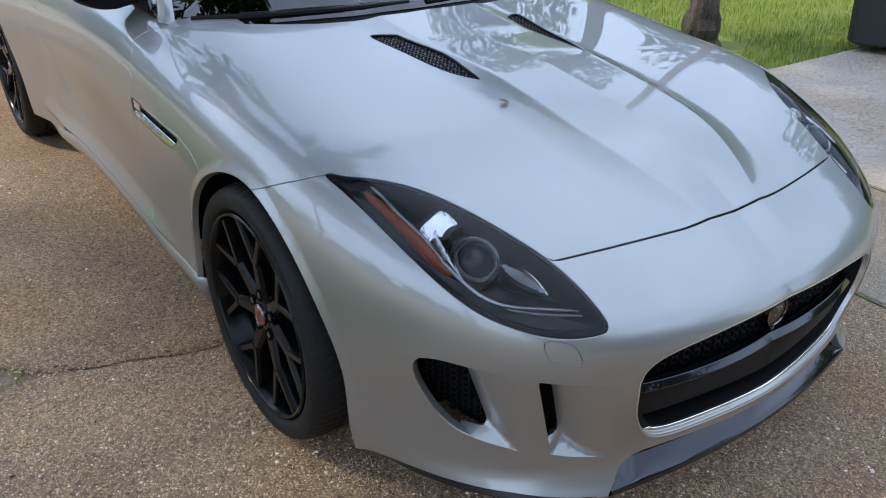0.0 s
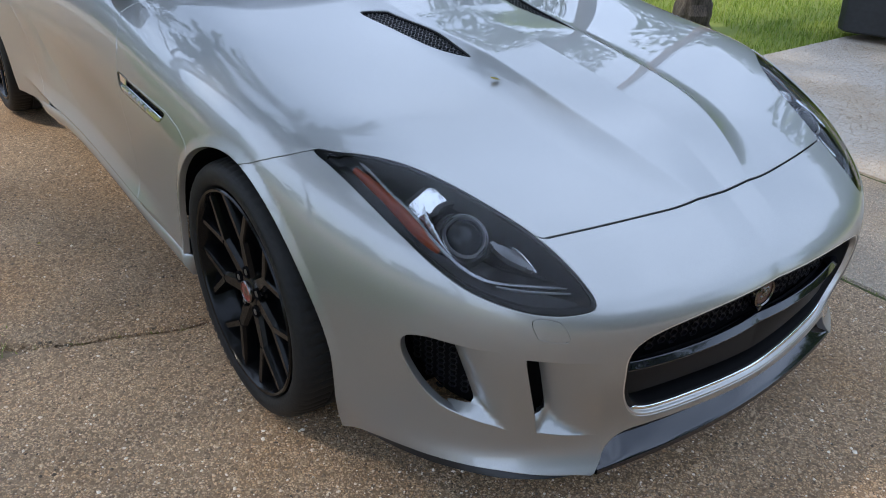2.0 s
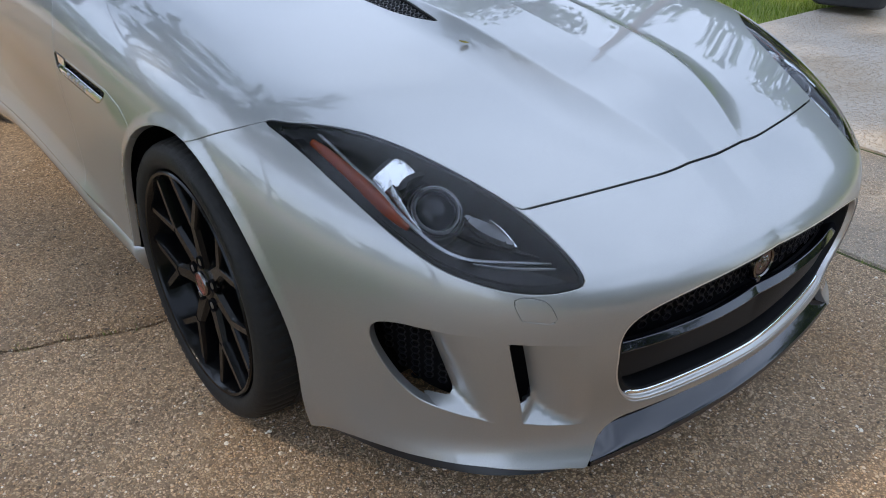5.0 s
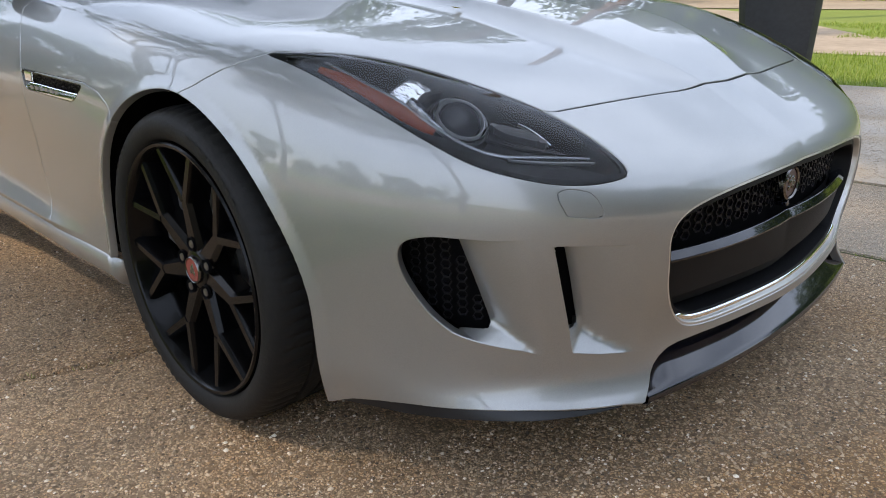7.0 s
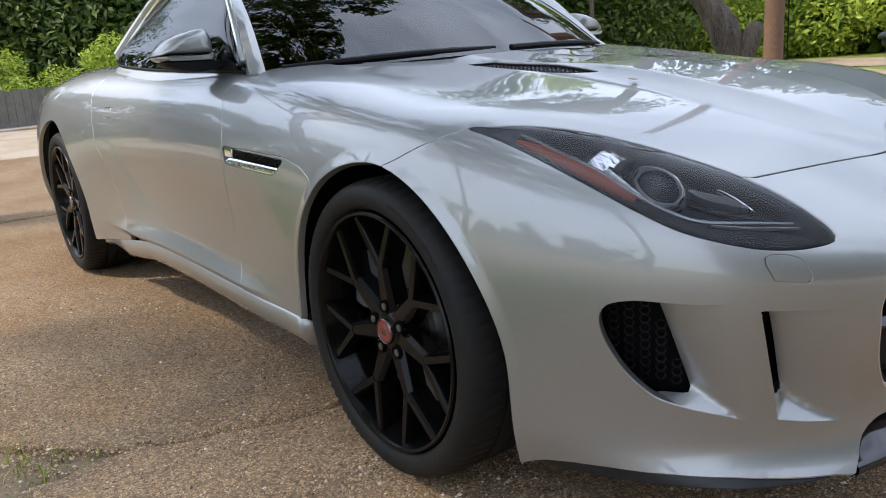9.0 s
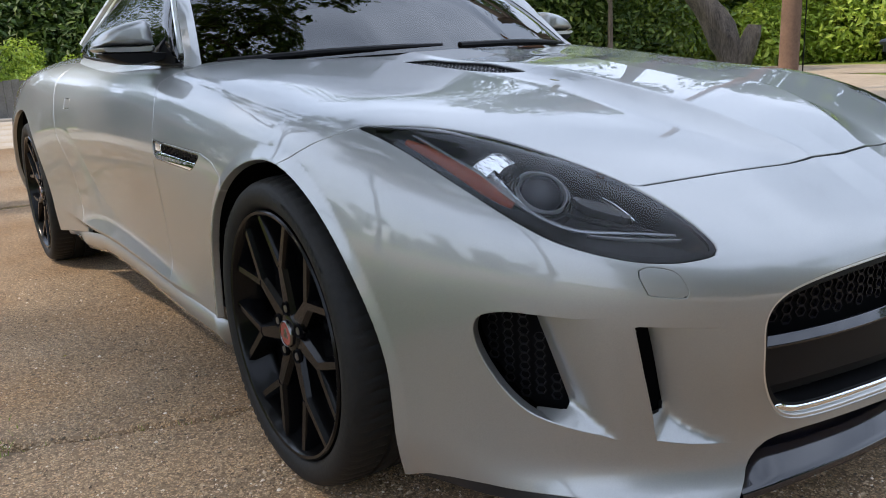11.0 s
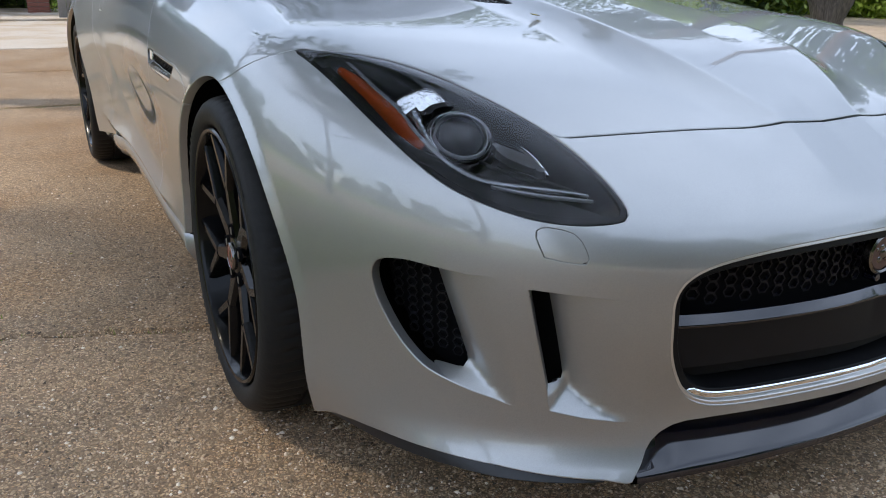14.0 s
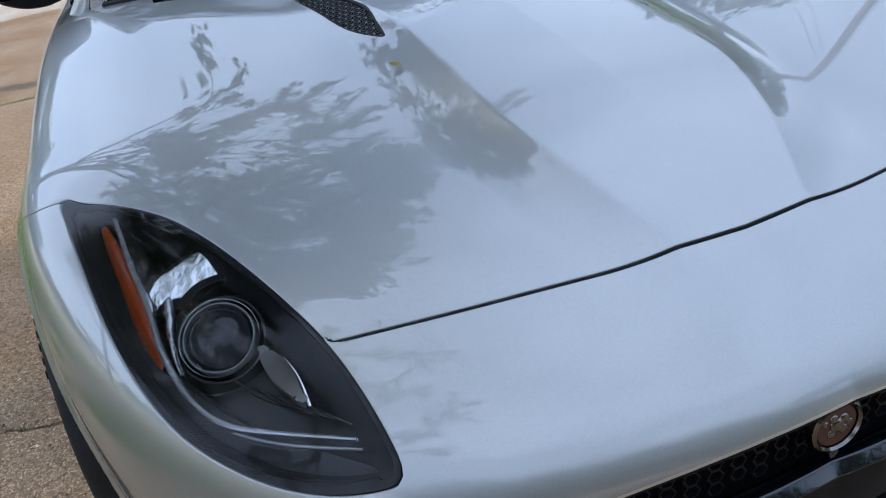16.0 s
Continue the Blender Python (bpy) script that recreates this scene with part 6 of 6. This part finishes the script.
bm = sweep([(-0.02, 0.02, 0.70), (0.04, 0.04, 0.84), (0.07, 0.06, 0.95), (0.075, 0.065, 1.0)], [0.085, 0.068, 0.062, 0.04], 16)
for v in bm.verts:
    v.co += Vector((noise.noise(v.co * 12), noise.noise(v.co * 12 + Vector((5, 0, 0))), 0)) * 0.03
part("fork_stub", bm, BARK, gnarled, "sawn-off fork")
for k, (a, b) in enumerate((((-0.6, -0.2, 2.8), (-4.3, 2.9, 4.4)), ((-0.58, -0.2, 2.4), (-3.3, 3.1, 4.7)), ((-0.6, -0.2, 2.9), (-3.7, 2.2, 4.6)))):
    part("limb", sweep([a, Vector(a).lerp(Vector(b), 0.5) + Vector((0, 0, 0.3)), b], [0.07, 0.05, 0.02], 8), BARK, gnarled)
leaves("crown", [(-4.4, 3.0, 4.4), (-3.8, 2.2, 4.7), (-3.2, 3.2, 4.7), (-5.0, 2.4, 4.7), (-4.2, 3.8, 4.9), (-3.0, 2.4, 4.3)], [0.9, 0.8, 0.7, 0.9, 0.7, 0.6], 4400, 0.075, FOLIAGE, gnarled, 71)

pole = thing("utility_pole", "tall reddish-brown wooden utility pole", "utility pole", at=Matrix.Translation((-5.9, 10.3, -0.05)))
part("shaft", sweep([(0, 0, 0), (0, 0, 3), (0.03, 0, 9)], [0.15, 0.14, 0.11], 20), POLE_WOOD, pole)
part("down_cable", sweep([(0.17, 0.12, 0.2), (0.165, 0.12, 3), (0.15, 0.10, 8.0)], 0.010, 6), BLACK_PLASTIC, pole, "thin black cable down the pole")
for dy, h in ((0.0, 8.2), (0.5, 8.2)):
    tagged(part("overhead_cable", sweep([(-40, 16.0 + dy, h + 1), (-22, 13.0 + dy, h - 0.4), (-5.9, 10.3 + dy * 0.4, h), (6, 10.8 + dy, h - 0.6), (20, 12.0 + dy, h), (40, 14 + dy, h + 1)], 0.0055, 6), BLACK_PLASTIC), "thin black overhead cable strung from the pole", "cable", group="overhead cables")
tree((-13.0, 13.8), 5.6, 0.07, 2.3, "small sunlit tree with a pale trunk across the lawn", 61, count=12000, leaf=0.085, mat=FOLIAGE_SUNLIT, crown_low=0.28, clumps=34)


# ---- woods round the place ----
def woods(name, a, b, deep, high, count, leaf, mat, label, seed, bumps=40):
    rng_ = np.random.default_rng(seed)
    a, b = np.array(a, float), np.array(b, float)
    n = np.array([-(b - a)[1], (b - a)[0]]) / np.linalg.norm(b - a)
    t = rng_.uniform(0, 1, bumps)
    off = rng_.uniform(-0.5, 0.5, bumps) * deep
    z = high * rng_.beta(1.2, 1.5, bumps)
    centres = np.c_[a + (b - a) * t[:, None] + n * off[:, None], z]
    radii = rng_.uniform(0.20, 0.40, bumps) * high * (1.15 - 0.5 * z / high)
    ob = leaves(name, centres, radii, count, leaf, mat, None, seed, "")
    return tagged(ob, label, "trees", kind="stuff")


# the hedge's sunlit look comes partly from its brighter leaf colour
woods("hedge_woods", (-22, 20), (10, 24), 3, 3.6, 70000, 0.11, FOLIAGE_SUNLIT, "sunlit yellow-green trees and shrubs across the lawn", 1, 70)
woods("middle_woods", (-24, 23), (12, 27), 3, 5.5, 80000, 0.13, FOLIAGE_MID, "fresh green trees behind the sunlit shrubs", 14, 90)
woods("back_woods", (-34, 26), (18, 30), 5, 11, 100000, 0.36, FOLIAGE, "dense dark green woods behind the lawn", 2, 170)
woods("yard_trees", (-26, -2.5), (-16, 19), 4, 8.5, 150000, 0.115, FOLIAGE, "dense green trees behind the car", 3, 150)
woods("far_woods", (-42, 4), (-34, 27), 5, 12, 50000, 0.34, FOLIAGE, "dense dark woods beyond the yard", 12, 110)
# shrubs share the leaf colour that has sunlight painted in
woods("yard_shrubs", (-17.5, -0.5), (-13.8, 6.0), 1.2, 1.5, 26000, 0.05, FOLIAGE_SUNLIT, "low leafy shrubs by the fence", 4, 40)
woods("side_woods", (-40, -36), (22, -38), 5, 6.5, 36000, 0.26, FOLIAGE, "tall trees beyond the street beside the driveway", 9, 70)
woods("west_woods", (-60, -4), (-38, -37), 5, 13, 36000, 0.36, FOLIAGE, "tall trees at the far end of the street", 15, 60)
woods("front_woods", (16, -12), (20, 14), 4, 11, 36000, 0.30, FOLIAGE, "tall trees across the street in front", 10, 60)


def shade_tree(at, label, trunk_r, top, clumps, seed, leaf=0.075, per=150, sprays=7):
    """A spreading tree: a trunk, limbs to its clumps, and leafy sprays that stand out of each clump. clumps: (place, radius)."""
    rng_ = np.random.default_rng(seed)
    t = thing("shade_tree", label, "tree", at=Matrix.Translation((*at, -0.05)))
    base_, top = Vector((*at, -0.05)), Vector(top)
    spine = [Vector((0, 0, -0.05)), Vector((0, 0, 0.15))] + [(top - base_) * k + Vector((0.25 * math.sin(5 * k), 0.2 * math.cos(4 * k) - 0.2, 0)) for k in (0.25, 0.5, 0.75, 1.0)]
    bm = sweep(spine, [trunk_r * k for k in (1.5, 1.12, 0.95, 0.8, 0.62, 0.4)], 14)
    for v in bm.verts:
        v.co += Vector((noise.noise(v.co * 6), noise.noise(v.co * 6 + Vector((9, 0, 0))), 0)) * trunk_r * 0.3
    part("trunk", bm, BARK, t)
    for q, r in clumps[::max(1, len(clumps) // 14)]:
        a, b = spine[3].lerp(spine[5], rng_.uniform(0, 1)), Vector(q) - base_
        part("limb", sweep([a, a.lerp(b, 0.5) + Vector((0, 0, 0.25)), b], [trunk_r * 0.35, trunk_r * 0.2, trunk_r * 0.05], 7), BARK, t)
    twigs, mids, radii, counts = bmesh.new(), [], [], []
    for q, r in clumps:
        q = Vector(q) - base_
        mids.append(tuple(q)), radii.append(r * 0.75), counts.append(per * 0.55)
        for _ in range(sprays):
            d = Vector(rng_.normal(size=3)).normalized()
            d.z = d.z * 0.6 - 0.15
            far_ = q + d * r * rng_.uniform(1.1, 1.9)
            sweep([q, q.lerp(far_, 0.6) + Vector((0, 0, 0.06)), far_], [0.012, 0.008, 0.003], 4, twigs, caps=False)
            for k in (0.6, 0.78, 0.95):
                mids.append(tuple(q.lerp(far_, k))), radii.append(r * 0.26), counts.append(per * 0.09)
    part("twigs", twigs, BARK, t)
    mids, radii, counts = np.array(mids), np.array(radii), np.array(counts)
    rng2, n = np.random.default_rng(seed + 9), int(counts.sum())
    which = rng2.choice(len(mids), n, p=counts / counts.sum())
    c = mids[which] + rng2.normal(size=(n, 3)) * (radii[which] * 0.55)[:, None]
    nrm = rng2.normal(size=(n, 3)) + (0, 0, 0.7)
    nrm /= np.linalg.norm(nrm, axis=1, keepdims=True)
    a = np.cross(nrm, rng2.normal(size=(n, 3)))
    a /= np.linalg.norm(a, axis=1, keepdims=True)
    b = np.cross(nrm, a)
    k = leaf * rng2.uniform(0.6, 1.3, n)[:, None]
    v = np.stack([c - a * k, c - a * k * 0.2 + b * k * 0.45 + nrm * k * 0.1, c + a * k, c - a * k * 0.2 - b * k * 0.45 + nrm * k * 0.1], 1).reshape(-1, 3)
    i = np.arange(n)[:, None] * 4
    put("crown", mesh_of("crown", v.tolist(), np.concatenate([i + [0, 1, 2], i + [0, 2, 3]]).tolist(), FOLIAGE, smooth=False), t)
    return t


def clumps_in(test, lo, hi, count, r0, r1, seed):
    """Clump places scattered through a box, where test allows them."""
    rng_ = np.random.default_rng(seed)
    out = []
    while len(out) < count:
        q = rng_.uniform(lo, hi)
        if test(*q):
            out.append((tuple(q), rng_.uniform(r0, r1)))
    return out


def shades_drive(x, y, z):
    """Whether a clump of the unseen big crown would cast its shade on the driveway's front."""
    gx, gy = x - SUN.x / SUN.z * z, y - SUN.y / SUN.z * z
    return gx > max(-1.5 + 2.2 * (gy + 0.95), -2.6) + 0.3 * math.sin(3 * gy) and gx < 3.4 and -3.0 < gy < 3.0


def shades_car(x, y, z):
    """Whether an added clump of the big crown would keep the sun off the car."""
    gx, gy = x - SUN.x / SUN.z * (z - 0.7), y - SUN.y / SUN.z * (z - 0.7)
    return -1.5 < gx < 1.0 and abs(gy) < 0.95


# unseen tree added as a sun blocker; its crown follows the wanted shade
shade_tree((-2.4, -7.4), "big leafy tree out of view, added to shade the driveway and car", 0.11, (-2.0, -5.2, 5.4),
           clumps_in(shades_drive, (-6, -9, 4.6), (2, -1.2, 7.6), 78, 0.40, 0.65, 41) + clumps_in(shades_car, (-5, -7, 4.4), (1, -2.0, 6.6), 46, 0.34, 0.50, 48), 42, leaf=0.085, per=27)
shade_tree((-7.2, -5.6), "leafy tree whose hanging sprays reach over the car's roof", 0.12, (-5.4, -1.6, 5.2),
           clumps_in(lambda x, y, z: z > 3.9 - 0.28 * (x + 5.6) + 0.5 * math.sin(2.3 * y), (-6.4, -2.3, 3.6), (-1.9, 0.9, 6.4), 46, 0.24, 0.42, 43)
           + clumps_in(lambda x, y, z: y < 0.25 - 0.6 * (x + 2.6), (-2.6, -1.7, 4.6), (-0.5, 0.25, 6.0), 28, 0.22, 0.38, 47), 44, leaf=0.055, per=130)
shade_tree((3.6, -6.2), "open leafy tree beside the driveway's mouth", 0.13, (2.2, -3.6, 5.4),
           clumps_in(lambda x, y, z: ((x - 1.2) / 2.5) ** 2 + ((y + 2.7) / 2.3) ** 2 + ((z - 5.7) / 1.6) ** 2 < 1, (-1.5, -5, 4.0), (3.8, -0.3, 7.4), 64, 0.22, 0.40, 45), 46, leaf=0.06, per=48)


# ---- wheeled bin ----
bin_ = thing("wheeled_bin", "dark grey plastic wheeled rubbish bin standing at the lawn's edge", "bin", at=pose(-1.15, 4.47, 0.002, 0, 0, 24) @ Matrix.Diagonal((1.05, 1.05, 0.84, 1)))
bm = bmesh.new()
prof = [(0.0, 0.06), (0.205, 0.06), (0.225, 0.08), (0.27, 0.86), (0.295, 0.87), (0.295, 0.93)]
rings = []
for r, z in prof:
    ring = []
    for k in range(40):
        a = 2 * math.pi * (k + 0.5) / 40
        c, s = math.cos(a), math.sin(a)
        m = (abs(c) ** 7 + abs(s) ** 7) ** (1 / 7)
        ring.append(bm.verts.new((r * c / m, r * 1.12 * s / m, z)))
    rings.append(ring)
for p, q in zip(rings, rings[1:]):
    for k in range(40):
        bm.faces.new((p[k], p[(k + 1) % 40], q[(k + 1) % 40], q[k]))
bmesh.ops.remove_doubles(bm, verts=bm.verts, dist=1e-5)
part("body", bm, BIN_PLASTIC, bin_)
bm = bmesh.new()
rings = []
for r, z in ((0.315, 0.925), (0.32, 0.945), (0.31, 0.965), (0.24, 0.985), (0.22, 1.0), (0.0, 1.005)):
    ring = []
    for k in range(40):
        a = 2 * math.pi * (k + 0.5) / 40
        c, s = math.cos(a), math.sin(a)
        m = (abs(c) ** 7 + abs(s) ** 7) ** (1 / 7)
        ring.append(bm.verts.new((r * c / m, r * 1.12 * s / m, z)))
    rings.append(ring)
for p, q in zip(rings, rings[1:]):
    for k in range(40):
        bm.faces.new((p[k], p[(k + 1) % 40], q[(k + 1) % 40], q[k]))
bmesh.ops.remove_doubles(bm, verts=bm.verts, dist=1e-5)
part("lid", bm, BIN_PLASTIC, bin_, "grey hinged lid")
part("grip_bar", sweep([(-0.10, -0.275, 0.80), (-0.09, -0.30, 0.81), (0.09, -0.30, 0.81), (0.10, -0.275, 0.80)], 0.012, 8), SIDING, bin_)
part("catch_recess", box(-0.07, 0.07, -0.262, -0.245, 0.52, 0.60), RECESS_SHADE, bin_, bevel=0.004)
for s in (-1, 1):
    part("bin_wheel", lathe([(0, -0.025), (0.085, -0.025), (0.095, -0.015), (0.095, 0.015), (0.085, 0.025), (0, 0.025)], 28, axis="y"), RUBBER, bin_, at=pose(s * 0.22, 0.24, 0.098, 0, 0, 90))

# ---- fence and carport behind ----
fence = thing("wooden_fence", "weathered grey wooden board fence behind the yard", "fence", at=pose(-15.0, -0.45, -0.05, 0, 0, 98))
for k in range(42):
    part("board", box(k * 0.145, k * 0.145 + 0.138, 0, 0.02, 0.0, 0.76 + 0.015 * math.sin(k * 2.1)), FENCE_WOOD, fence, bevel=0.004)
for z in (0.2, 0.58):
    part("rail", box(0, 6.1, 0.021, 0.06, z, z + 0.09), FENCE_WOOD, fence)
carport = thing("carport", "open carport with a red brick pier and a dark interior", "carport", at=pose(-17.2, -0.72, 0.0))
part("back_wall", box(-6, -5.9, -7, 0.3, 0, 2.6), SIDING, carport)
part("side_wall", box(-6, -0.2, 0.05, 0.2, 0, 2.6), SIDING, carport)
part("roof", box(-6.2, 0.4, -7.2, 0.4, 2.6, 2.8), SIDING, carport)
pier = part("brick_pier", box(-0.19, 0.19, -0.19, 0.19, 0.0, 2.6), MORTAR, carport, "red brick pier")
brick_me = None
for row in range(33):
    for k in range(8):
        side_, pos = divmod(k, 2)
        ob = new("brick", brick_me) if brick_me else part("brick", box(-0.097, 0.097, -0.012, 0.012, 0, 0.066), BRICK, None, bevel=0.003)
        brick_me = ob.data
        ob.parent = pier
        shift = 0.1 if pos else -0.1
        ob.matrix_basis = pose(0, 0, 0.005 + row * 0.078, 0, 0, 90 * side_) @ pose(shift, -0.19, 0)
parked = thing("parked_car", "grey car parked in the carport, rear end in shadow", "car", at=pose(-18.6, -3.0, 0.045))
bm = box(-3.6, 0, -0.86, 0.86, 0.28, 0.95)
box(-3.0, -0.5, -0.72, 0.72, 0.95, 1.42, bm)
part("body", bm, FAR_CAR, parked, bevel=0.08)
part("bumper", box(-0.06, 0.07, -0.84, 0.84, 0.36, 0.60), FAR_CAR, parked, bevel=0.04)
part("lower_trim", box(-0.05, 0.05, -0.80, 0.80, 0.22, 0.34), BLACK_PLASTIC, parked, bevel=0.02)
for y in (-0.7, 0.7):
    for x in (-0.7, -3.0):
        part("wheel", lathe([(0, -0.1), (0.2, -0.1), (0.31, -0.08), (0.32, 0.08), (0.2, 0.1), (0, 0.1)], 28, axis="y"), RUBBER, parked, at=pose(x, y, 0.32))

# ---- litter on the slabs ----
fallen_leaf("fallen_leaf", pose(0.93, -0.72, 0.004, 0, 0, 100), LEAF_YELLOW, "dry yellowish leaf lying on the driveway", 0.035, 0.3)
fallen_leaf("fallen_leaf", pose(0.52, -1.12, 0.004, 0, 0, 20), LEAF_BROWN, "dark curled leaf lying on the driveway", 0.04, 0.5)
tagged(part("twig", sweep([(0.56, -1.02, 0.006), (0.585, -1.0, 0.009), (0.61, -0.97, 0.006)], [0.0025, 0.003, 0.0018], 6), LEAF_BROWN), "short dark twig lying on the driveway", "twig")
for k in range(26):
    xx, yy = rng.uniform(-1.6, 1.2), rng.uniform(-1.45, 0.2)
    if abs(yy) > 0.95:
        fallen_leaf("leaf_scrap", pose(xx, yy, 0.003, 0, 0, rng.uniform(0, 360)), LEAF_BROWN if k % 3 else LEAF_YELLOW, "small dry leaf scrap on the driveway", rng.uniform(0.010, 0.020), 0.3)
